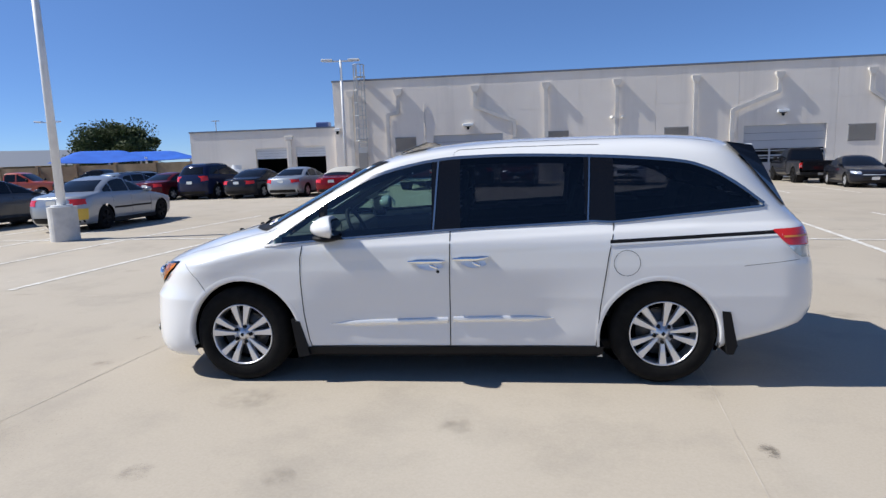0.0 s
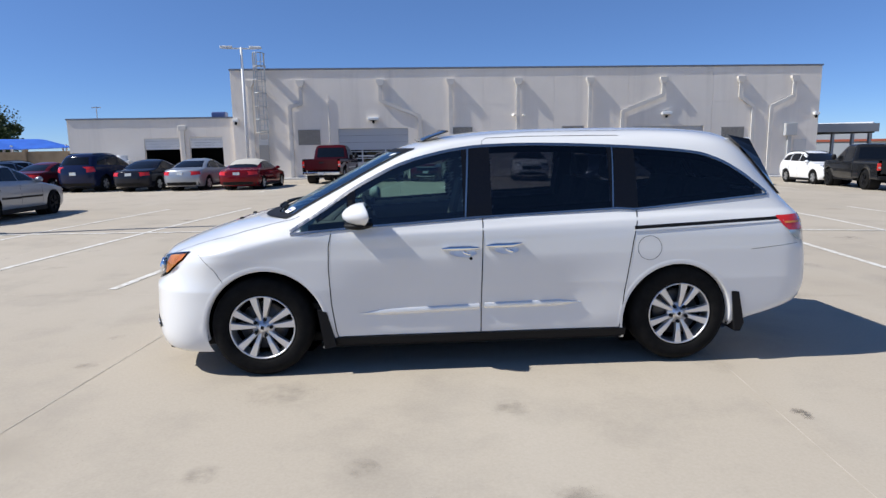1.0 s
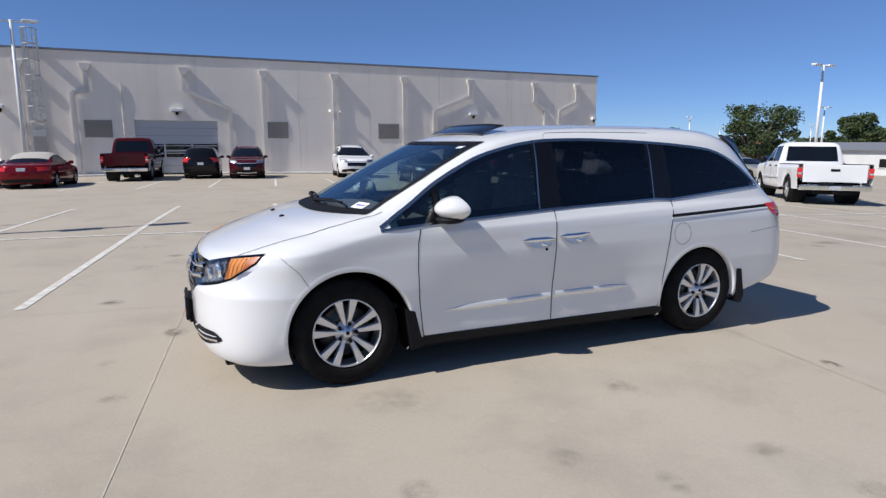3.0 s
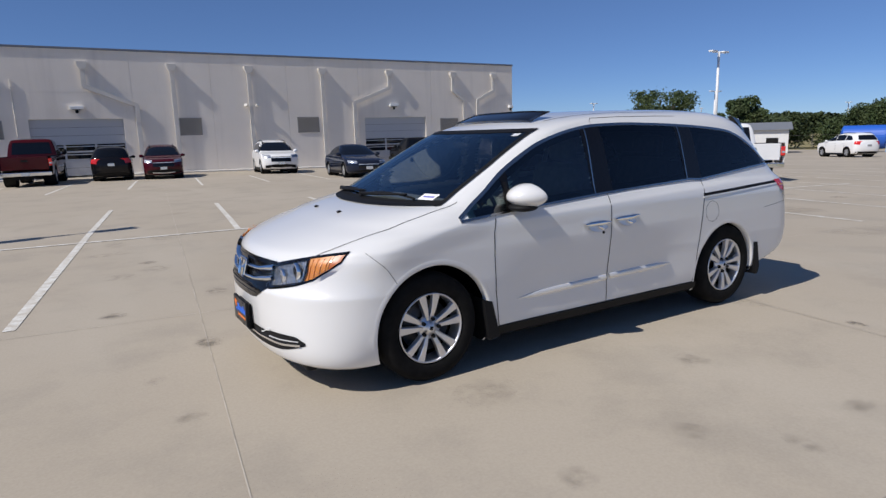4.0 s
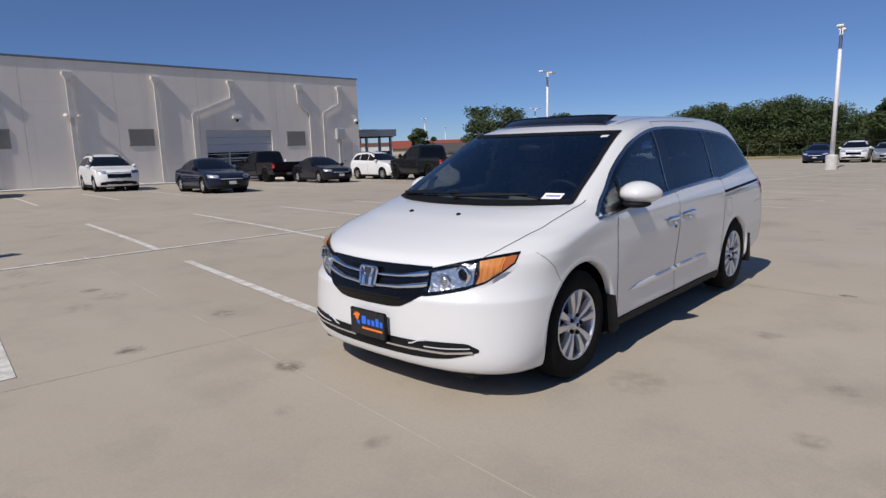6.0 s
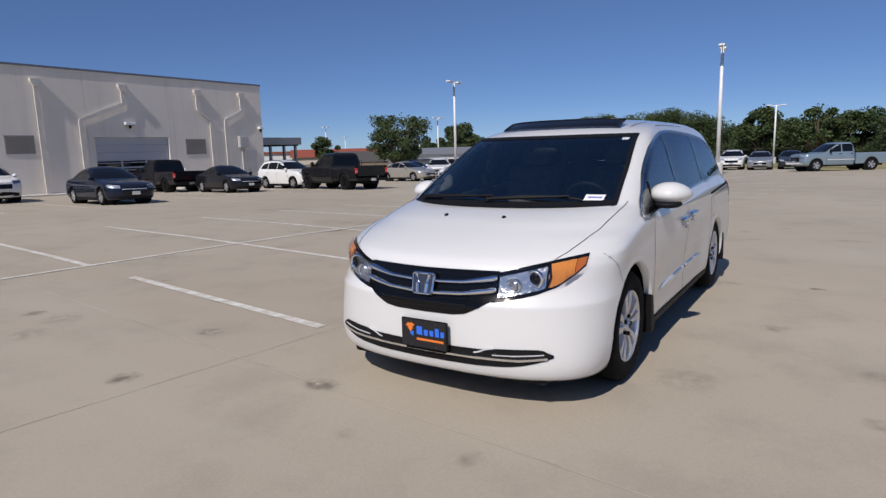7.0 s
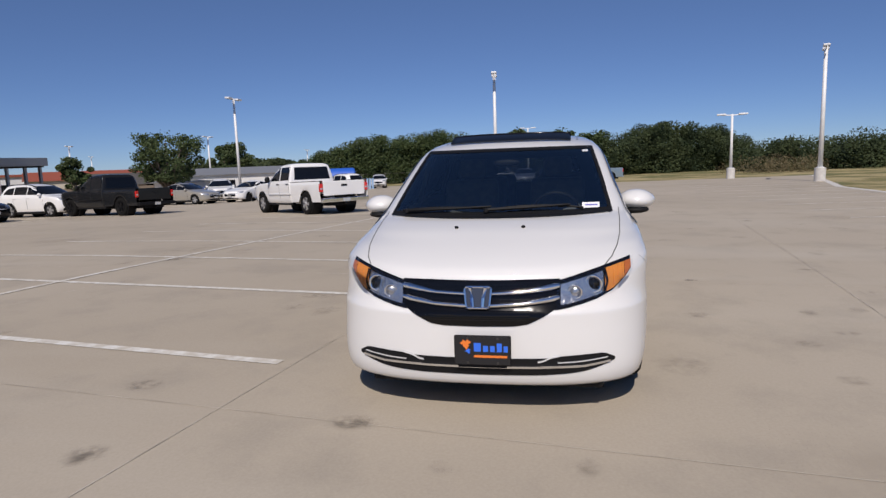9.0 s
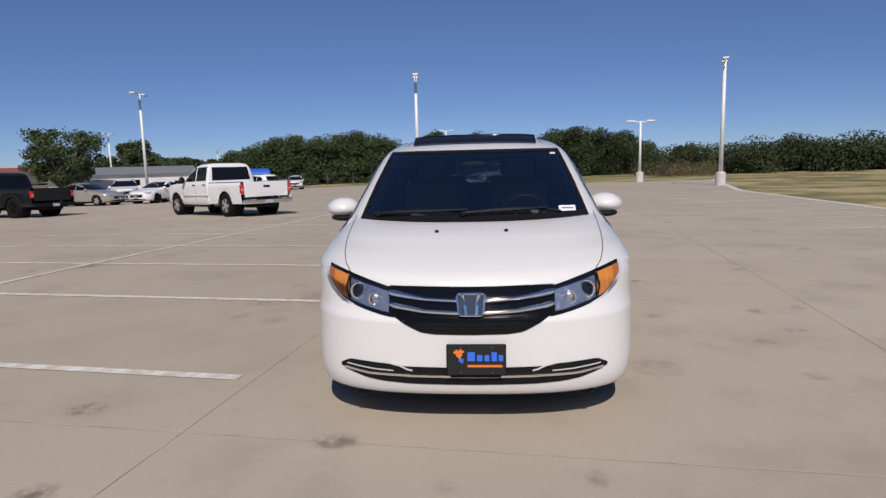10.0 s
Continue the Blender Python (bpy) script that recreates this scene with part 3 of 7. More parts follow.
def louvre(x0, x1, z0, z1):
    v = tagged(empty("wall_vent", pose((x0 + x1) / 2, WY, z0)), "brown-grey metal louvre vent in the wall", "vent", "louvre vents along the wall")
    inv = v.matrix_world.inverted()
    bm = bmesh.new()
    for a, b, c, e in ((x0, x1, z0, z0 + 0.06), (x0, x1, z1 - 0.06, z1), (x0, x0 + 0.06, z0, z1), (x1 - 0.06, x1, z0, z1)):
        box_into(bm, a, WY - 0.03, c, b, WY - 0.003, e)
    bmesh.ops.transform(bm, matrix=inv, verts=bm.verts[:])
    part("frame", bm, VENT, v)
    n = 14
    me = None
    for k in range(n):
        z = z0 + 0.06 + (z1 - z0 - 0.12) * (k + 0.5) / n
        if me is None:
            bm = box(-(x1 - x0) / 2 + 0.06, -0.012, -0.03, (x1 - x0) / 2 - 0.06, -0.002, 0.03, 0, pose(0, 0, 0, 25))
            me = part("slat", bm, VENT, v)
            me.matrix_basis = pose(0, -0.01, z - z0)
        else:
            o = new("slat", me.data)
            o.parent = v
            o.matrix_basis = pose(0, -0.01, z - z0)


for q in ((-7.1, -5.7, 1.83, 2.8), (2.88, 4.16, 1.81, 2.83), (10.08, 11.55, 1.8, 2.8), (20.95, 22.53, 1.55, 2.59)):
    louvre(*q)


def downspout(x, pts, foot):
    """Conductor head under the parapet with a square pipe down to the ground."""
    d = tagged(empty("downspout", pose(x, WY, foot)), "painted metal downspout with a conductor head", "downspout", "downspouts along the wall")
    inv = d.matrix_world.inverted()
    bm = bmesh.new()
    prism_into(bm, [(x - 0.26, WY - 0.004, 5.88), (x + 0.26, WY - 0.004, 5.88), (x + 0.26, WY - 0.004, 5.72), (x + 0.14, WY - 0.004, 5.48), (x - 0.14, WY - 0.004, 5.48), (x - 0.26, WY - 0.004, 5.72)], (0, -0.21, 0))
    bmesh.ops.transform(bm, matrix=inv, verts=bm.verts[:])
    part("conductor_head", bm, PIPE, d)
    bm = bmesh.new()
    path = [(x, 5.53)] + pts + [(pts[-1][0] if pts else x, foot)]
    hw, dp = 0.12, 0.085
    for i, ((xa, za), (xb, zb)) in enumerate(zip(path, path[1:])):
        L = math.hypot(xb - xa, zb - za)
        ang = math.degrees(math.atan2(xb - xa, -(zb - za)))
        mm = Matrix.Translation((xa, WY - 0.04 - 0.004 * (i % 2), za)) @ pose(0, 0, 0, 0, -ang, 0)
        box_into(bm, -hw + 0.004 * (i % 2), -dp, -L - 0.03, hw - 0.004 * (i % 2), 0.0, 0.03, 0.0, mm)
    bmesh.ops.transform(bm, matrix=inv, verts=bm.verts[:])
    part("pipe", bm, PIPE, d)
    xx = path[-1][0]
    for k in range(3):
        z = foot + 0.6 + k * 1.1
        bm = box(xx - 0.13, WY - 0.135, z, xx + 0.13, WY - 0.005, z + 0.05)
        bmesh.ops.transform(bm, matrix=inv, verts=bm.verts[:])
        part("strap", bm, PIPE, d)


for x, pts in ((-9.96, []), (-6.8, [(-6.8, 4.41), (-7.53, 4.26)]), (-1.76, [(-1.76, 4.57), (0.73, 3.56)]), (2.75, []), (7.16, []), (11.92, []), (16.83, [(16.83, 4.72), (14.13, 3.68)]), (22.1, [(22.1, 4.57), (23.07, 3.9)]), (25.8, [(25.8, 4.58), (24.31, 3.89)])):
    fx = pts[-1][0] if pts else x
    downspout(x, pts, gz(fx, WY - 0.2) + 0.1)


def wall_lamp(x, z, y=WY, w=0.34):
    d = tagged(empty("wall_lamp", pose(x, y, z)), "small white wall-mounted lamp with a dark camera below", "wall lamp", "lamps on the wall")
    part("housing", box(-w, -0.24, -0.09, w, -0.0, 0.1, 0.03), WHITEPAINT, d)
    part("lens", box(-w * 0.6, -0.2, -0.12, w * 0.6, -0.1, -0.085), WINDOWBLACK, d)
    part("camera_dome", blob((0.09, 0.09, 0.1), pose(0, -0.12, -0.2), 14), BLACKPLASTIC, d)


wall_lamp(-2.26, 3.43)
wall_lamp(17.1, 3.53)
wall_lamp(-10.95, 3.44, w=0.18)
wall_lamp(27.45, 3.39, w=0.18)
fl = tagged(empty("floodlight", pose(7.16, WY - 0.12, 3.53)), "twin white floodlights on the downspout", "floodlight")
part("bracket", box(-0.35, -0.04, -0.03, 0.35, 0.0, 0.03), PIPE, fl)
for s in (-1, 1):
    part("lamp_head", cyl(0.07, 0.1, 0.16, pose(s * 0.34, -0.06, 0.0, 60, 0, s * 30), 18), PIPE, fl)
eb = tagged(empty("electric_box", pose(25.68, WY, 1.95)), "grey electric cabinet with a conduit below", "electric box")
part("cabinet", box(-0.4, -0.3, 0, 0.4, -0.01, 0.82, 0.02), GALV, eb)
part("cabinet_door", box(-0.36, -0.32, 0.05, 0.36, -0.3, 0.77, 0.01), GALV, eb)
part("conduit", box(-0.12, -0.16, -2.6, 0.12, -0.02, 0.0), GALV, eb)
pd = tagged(empty("door_3", pose(26.5, WY, -0.72)), "pale painted steel service door", "door", kind="structure")
part("leaf", box(-0.46, -0.03, 0, 0.46, -0.004, 2.42, 0.006), PIPE, pd)
part("door_handle", box(-0.4, -0.09, 1.0, -0.28, -0.03, 1.04), STEEL, pd)
for x in (-4.95, 20.15):   # blue-white guard posts by the doors
    g = gz(x, WY - 0.8)
    bo = tagged(empty("bollard", pose(x, WY - 0.85, g + 0.1)), "painted steel guard post beside the roller door", "bollard", "guard posts")
    part("post", cyl(0.08, 0.08, 1.2, pose(0, 0, 0.6), 16), WHITEPAINT, bo)
    part("cap", blob((0.08, 0.08, 0.05), pose(0, 0, 1.2), 14), WHITEPAINT, bo)

# caged roof ladder
lad = tagged(empty("roof_ladder", pose(-9.2, WY - 0.35, 1.75)), "galvanised roof ladder with a safety cage", "ladder")
for x in (-0.27, 0.27):
    part("rail", box(x - 0.03, -0.03, 0, x + 0.03, 0.03, 5.75), GALV, lad)
rung = None
for k in range(18):
    if rung is None:
        rung = part("rung", cyl(0.017, 0.017, 0.54, pose(0, 0, 0, 0, 90, 0), 8), GALV, lad)
        o = rung
    else:
        o = new("rung", rung.data)
        o.parent = lad
    o.matrix_basis = pose(0, 0, 0.15 + 0.3 * k)
hoop = None
for k in range(7):
    if hoop is None:
        bm = bmesh.new()
        tube_into(bm, [Vector((0.36 * math.cos(a), -0.05 + 0.75 * math.sin(a), 0)) for a in np.linspace(math.pi, 2 * math.pi, 14)], 0.025, 6)
        hoop = part("cage_hoop", bm, GALV, lad)
        o = hoop
    else:
        o = new("cage_hoop", hoop.data)
        o.parent = lad
    o.matrix_basis = pose(0, 0, 0.9 + 0.8 * k)
for a in np.linspace(math.pi * 1.08, math.pi * 1.92, 5):
    x, y = 0.36 * math.cos(a), -0.05 + 0.75 * math.sin(a)
    part("cage_bar", box(x - 0.022, y - 0.012, 0.9, x + 0.022, y + 0.012, 5.7), GALV, lad)
part("climb_guard", box(-0.3, -0.09, 0.0, 0.3, -0.06, 0.45), GALV, lad)
part("ladder_bracket", box(-0.3, 0.0, 1.0, 0.3, 0.35, 1.05), GALV, lad)
part("ladder_bracket", box(-0.3, 0.0, 5.0, 0.3, 0.35, 5.05), GALV, lad)
part("guard_plate", box(-0.3, -0.12, -1.9, 0.3, -0.06, 0.12), VENT, lad, "dark climb guard plate")

# ---- low wing with two open service doors ----
LY, LX0, LX1, LTOP = 35.85, -21.5, -11.16, 3.62
LDOORS = ((-16.87, -14.67, 2.4, 1.69), (-14.05, -11.96, 2.44, 1.76))
bm = bmesh.new()
bounds = [LX0, LDOORS[0][0], LDOORS[0][1], LDOORS[1][0], LDOORS[1][1], LX1]
for i in range(5):
    box_into(bm, bounds[i], LY, -1.0 if i % 2 == 0 else LDOORS[i // 2][2], bounds[i + 1], LY + 0.25, LTOP)
box_into(bm, LX0, LY + 0.25, -1.0, LX0 + 0.25, 60, LTOP)
tagged(obj("wall_wing", bm, STUCCO), "beige painted low service wing", "wall", kind="structure")
tagged(obj("roof_wing", box(LX0, LY + 0.25, LTOP - 0.3, LX1, 60, LTOP - 0.15), COPING), kind="structure")
tagged(obj("wing_coping", box(LX0 - 0.04, LY - 0.05, LTOP - 0.02, LX1 - 0.05, LY + 0.3, LTOP + 0.08), COPING), kind="structure")
tagged(obj("wing_room", box(LX0 + 0.3, LY + 9.0, -0.5, LX1 - 0.1, LY + 9.2, LTOP - 0.35), DARKIN), kind="structure")
tagged(obj("wing_floor", box(LX0 + 0.3, LY + 0.0, -0.8, LX1 - 0.1, LY + 9.0, -0.36), PIERC), kind="structure")
tagged(obj("wing_ceiling", box(LX0 + 0.3, LY + 0.26, LTOP - 0.5, LX1 - 0.1, LY + 9.0, LTOP - 0.4), DARKIN), kind="structure")
for k, (x0, x1, top, low) in enumerate(LDOORS):
    d = tagged(empty("door_%d" % (4 + k), pose((x0 + x1) / 2, LY, low)), "pale roller door raised half open", "door", kind="structure")
    n = 4
    for q in range(n):
        h = (top - low) / n
        part("door_section", box(-(x1 - x0) / 2, 0.1, q * h + 0.004, (x1 - x0) / 2, 0.15, (q + 1) * h - 0.004, 0.006), WHITEPAINT, d)
wd = tagged(empty("downspout", pose(-14.42, LY, -0.35)), "painted metal downspout with a conductor head", "downspout", "downspouts along the wall")
part("conductor_head", box(-0.26, -0.13, 3.25, 0.26, -0.004, 3.53, 0.03), PIPE, wd)
part("pipe", box(-0.11, -0.12, 0.0, 0.11, -0.01, 3.3), PIPE, wd)
ac = tagged(empty("air_handler", pose(-18.0, LY - 0.7, -0.4)), "white air handling unit with a round fan cowl", "air unit")
part("cabinet", box(-0.6, -0.45, 0.0, 0.6, 0.45, 1.45, 0.03), WHITEPAINT, ac)
part("fan_cowl", cyl(0.35, 0.3, 0.35, pose(0, 0, 1.6), 24), WHITEPAINT, ac)
part("grille", box(-0.5, -0.47, 0.3, 0.5, -0.44, 1.25), VENT, ac)
rv = tagged(empty("roof_unit", pose(-12.35, LY + 1.2, LTOP)), "dark blue rooftop ventilator", "roof vent")
part("hood", box(-0.45, -0.4, 0.1, 0.45, 0.4, 0.45, 0.08), mat("blue_vent", (0.05, 0.09, 0.25), 0.5), rv)
part("curb", box(-0.35, -0.3, -0.3, 0.35, 0.3, 0.1), COPING, rv)


an = tagged(empty("antenna", pose(-20.6, 38.0, LTOP - 0.15)), "thin roof antenna with a short crossbar", "antenna")
part("mast", cyl(0.03, 0.03, 1.1, pose(0, 0, 0.55), 8), GALV, an)
part("crossbar", box(-0.3, -0.02, 1.02, 0.3, 0.02, 1.08), GALV, an)
cd = tagged(empty("wall_conduit", pose(-5.1, WY, 1.9)), "thin painted conduit running up the wall", "conduit")
part("pipe", cyl(0.025, 0.025, 3.0, pose(0, -0.035, 1.5), 8), PIPE, cd)
for z in (0.4, 1.5, 2.6):
    part("clip", box(-0.05, -0.065, z, 0.05, -0.002, z + 0.03), PIPE, cd)

# ---- lamp posts ----
def lamp_post(x, y, height=7.9, turn=0.0, arm=0.75, thick=0.1):
    g = gz(x, y)
    p = tagged(empty("lamp_post", pose(x, y, g, 0, 0, turn)), "white steel lamp post on a round concrete base", "lamp post", "lot lamp posts")
    part("base", cyl(0.3, 0.3, 0.78, pose(0, 0, 0.38), 28), PIERC, p, "round concrete base")
    part("base_plate", cyl(0.22, 0.22, 0.04, pose(0, 0, 0.79), 20), WHITEPAINT, p)
    part("pole", cyl(thick, thick * 0.72, height - 0.8, pose(0, 0, 0.8 + (height - 0.8) / 2), 16), WHITEPAINT, p, "", True)
    part("crossarm", box(-arm, -0.03, height - 0.1, arm, 0.03, height - 0.03), WHITEPAINT, p)
    for s in (-1, 1):
        h = part("lamp_head", box(s * arm - 0.32, -0.17, height - 0.06, s * arm + 0.32, 0.17, height + 0.05, 0.03), WHITEPAINT, p)
        part("lens", box(s * arm - 0.26, -0.13, height - 0.075, s * arm + 0.26, 0.13, height - 0.058), LAMPWHITE, h)
    return p


for x, y, h, t, th in ((-9.6, 7.7, 6.6, 10, 0.095), (-8.95, 29.8, 7.3, 8, 0.09), (36.86, 23.88, 7.5, 5, 0.11), (35.0, 4.3, 7.5, 6, 0.12), (33.7, -14.6, 7.5, -18, 0.13), (44.8, -12.4, 4.8, 85, 0.11), (71.2, 70.0, 7.5, 20, 0.12), (110.6, 100.8, 7.6, 20, 0.12), (67.8, 45.7, 7.5, 0, 0.12), (110.0, 78.3, 7.5, 20, 0.12), (82.0, 5.3, 7.1, 95, 0.12), (124.1, 56.9, 7.5, 0, 0.12), (-39.2, 45.0, 6.2, 10, 0.1)):
    lamp_post(x, y, h, t, 0.75, th)
# ---- the minivan ----
VAN_LOWER = [
    # z, front x, rear x, half width, nose length, nose power, tail length, tail power
    (0.165, -2.33, 1.86, 0.930, 0.50, 2.7, 0.34, 2.7),
    (0.185, -2.365, 1.92, 0.942, 0.52, 2.7, 0.34, 2.7),
    (0.235, -2.388, 2.06, 0.962, 0.55, 2.7, 0.33, 2.8),
    (0.30, -2.402, 2.24, 0.975, 0.58, 2.65, 0.33, 2.9),
    (0.36, -2.408, 2.44, 0.983, 0.61, 2.6, 0.33, 2.9),
    (0.42, -2.410, 2.545, 0.987, 0.64, 2.6, 0.33, 3.0),
    (0.55, -2.412, 2.59, 0.992, 0.69, 2.55, 0.33, 3.0),
    (0.60, -2.414, 2.59, 0.994, 0.70, 2.5, 0.33, 3.0),
    (0.63, -2.398, 2.59, 0.993, 0.69, 2.42, 0.33, 3.0),
    (0.68, -2.374, 2.588, 0.992, 0.68, 2.35, 0.33, 3.0),
    (0.80, -2.345, 2.575, 0.990, 0.65, 2.25, 0.33, 3.0),
    (0.84, -2.31, 2.565, 0.987, 0.62, 2.2, 0.33, 3.0),
]
VAN_WAIST = [
    (0.88, -2.23, 2.558, 0.984, 0.56, 2.2, 0.33, 3.0),
    (0.93, -2.10, 2.553, 0.980, 0.58, 2.3, 0.33, 3.0),
    (0.98, -1.95, 2.548, 0.972, 0.72, 2.5, 0.33, 2.9),
    (1.02, -1.82, 2.54, 0.958, 0.76, 2.7, 0.34, 2.9),
    (1.05, -1.69, 2.53, 0.943, 0.66, 2.7, 0.35, 2.9),
    (1.07, -1.58, 2.52, 0.931, 0.55, 2.6, 0.36, 2.8),
    (1.08, -1.505, 2.51, 0.923, 0.46, 2.5, 0.36, 2.8),
    (1.095, -1.465, 2.50, 0.915, 0.42, 2.4, 0.37, 2.8),
]
VAN_CABIN = [
    (1.16, -1.34, 2.45, 0.893, 0.40, 2.5, 0.38, 2.7),
    (1.30, -1.07, 2.355, 0.850, 0.38, 2.6, 0.41, 2.6),
    (1.45, -0.78, 2.25, 0.800, 0.36, 2.7, 0.43, 2.6),
    (1.54, -0.59, 2.18, 0.758, 0.34, 2.7, 0.45, 2.6),
    (1.60, -0.42, 2.115, 0.712, 0.42, 2.6, 0.50, 2.5),
    (1.645, -0.22, 2.04, 0.645, 0.55, 2.4, 0.62, 2.4),
    (1.675, 0.0, 1.88, 0.545, 0.70, 2.2, 0.75, 2.3),
    (1.693, 0.22, 1.65, 0.40, 0.60, 2.0, 0.60, 2.0),
    (1.70, 0.5, 1.3, 0.20, 0.30, 2.0, 0.30, 2.0),
]
VAN_KEYS = VAN_LOWER + VAN_WAIST + VAN_CABIN
VAN_ZS = [0.165, 0.185, 0.205, 0.235, 0.265, 0.30, 0.335, 0.37, 0.405, 0.44, 0.475, 0.51, 0.545, 0.575, 0.59, 0.60, 0.61, 0.625, 0.65, 0.685, 0.72, 0.75, 0.78, 0.80] + [0.81 + 0.01 * k for k in range(30)] + [1.125 + 0.03 * k for k in range(15)] + [1.56, 1.575, 1.59, 1.605, 1.62, 1.633, 1.645, 1.656, 1.666, 1.675, 1.682, 1.688, 1.693, 1.697, 1.70]


def smooth01(v):
    v = min(max(v, 0.0), 1.0)
    return v * v * (3 - 2 * v)


def van_detail(x, z):
    """Outward relief of the flanks: doors tuck in below the waist, and a crease runs over the front wing."""
    inner = smooth01((x + 1.12) / 0.5) * smooth01((1.2 - x) / 0.6)
    d = -0.030 * inner * smooth01((0.84 - z) / 0.36) * (0.25 + 0.75 * smooth01((z - 0.22) / 0.2))
    zc = 0.845 + 0.155 * smooth01((x + 1.98) / 0.95)
    wing = smooth01((x + 1.95) / 0.12) * smooth01((-0.9 - x) / 0.3)
    dz = z - zc
    d += 0.012 * wing * (max(0.0, 1 - dz / 0.03) if dz > 0 else smooth01(1 + dz / 0.16))
    belt = smooth01((x + 1.0) / 0.3) * smooth01((1.9 - x) / 0.3)
    dz = z - (0.985 + 0.04 * (x + 0.2))
    d += 0.006 * belt * (max(0.0, 1 - dz / 0.03) if dz > 0 else max(0.0, 1 + dz / 0.09))
    return d


van_shell = Shell(VAN_KEYS, VAN_ZS, bow=0.012, detail=van_detail)
VAN_ARCHES = ((-1.47, 0.33, 0.415), (1.47, 0.315, 0.4))
WIN_LOW = [(-1.27, 0.995), (-0.81, 1.03), (0.06, 1.078), (0.98, 1.115), (1.02, 1.118), (1.16, 1.108), (2.15, 1.192)]
WIN_HIGH = [(-1.27, 1.0), (-1.05, 1.135), (-0.88, 1.25), (-0.65, 1.375), (-0.5, 1.443), (-0.3, 1.502), (-0.1, 1.54), (0.1, 1.56), (0.4, 1.566), (0.7, 1.559), (1.05, 1.543), (1.4, 1.518), (1.66, 1.486), (1.8, 1.44), (1.96, 1.348), (2.15, 1.196)]
PANES = (("quarter_glass", -1.19, -0.875, "side"), ("front_door_glass", -0.835, -0.035, "side"), ("sliding_door_glass", 0.10, 1.01, "dark"), ("rear_quarter_glass", 1.155, 2.10, "dark"))


def win_low(x):
    return lerp_table(WIN_LOW, x)


def win_high(x):
    return float(curve_at(WIN_HIGH, x)[0])


def screen_half(z):
    """Half width of the windscreen at height z."""
    return lerp_table([(1.08, 0.80), (1.3, 0.755), (1.545, 0.69)], z)


def van_holes(c, nrm, inset=0.022):
    if abs(c.y) > 0.5 and abs(nrm.y) > 0.4:
        for _, x0, x1, _ in PANES:
            if x0 + inset < c.x < x1 - inset and win_low(c.x) + inset < c.z < win_high(c.x) - inset:
                return True
    if c.x < -0.3 and 1.105 < c.z < 1.535 and abs(c.y) < screen_half(c.z) - 0.012 and nrm.x < -0.25:
        return True
    if c.z < 0.236 and -1.07 < c.x < 1.09:   # the black sill closes the flank below the doors
        return True
    return c.x > 1.9 and 1.2 < c.z < 1.5 and abs(c.y) < 0.62 and nrm.x > 0.3


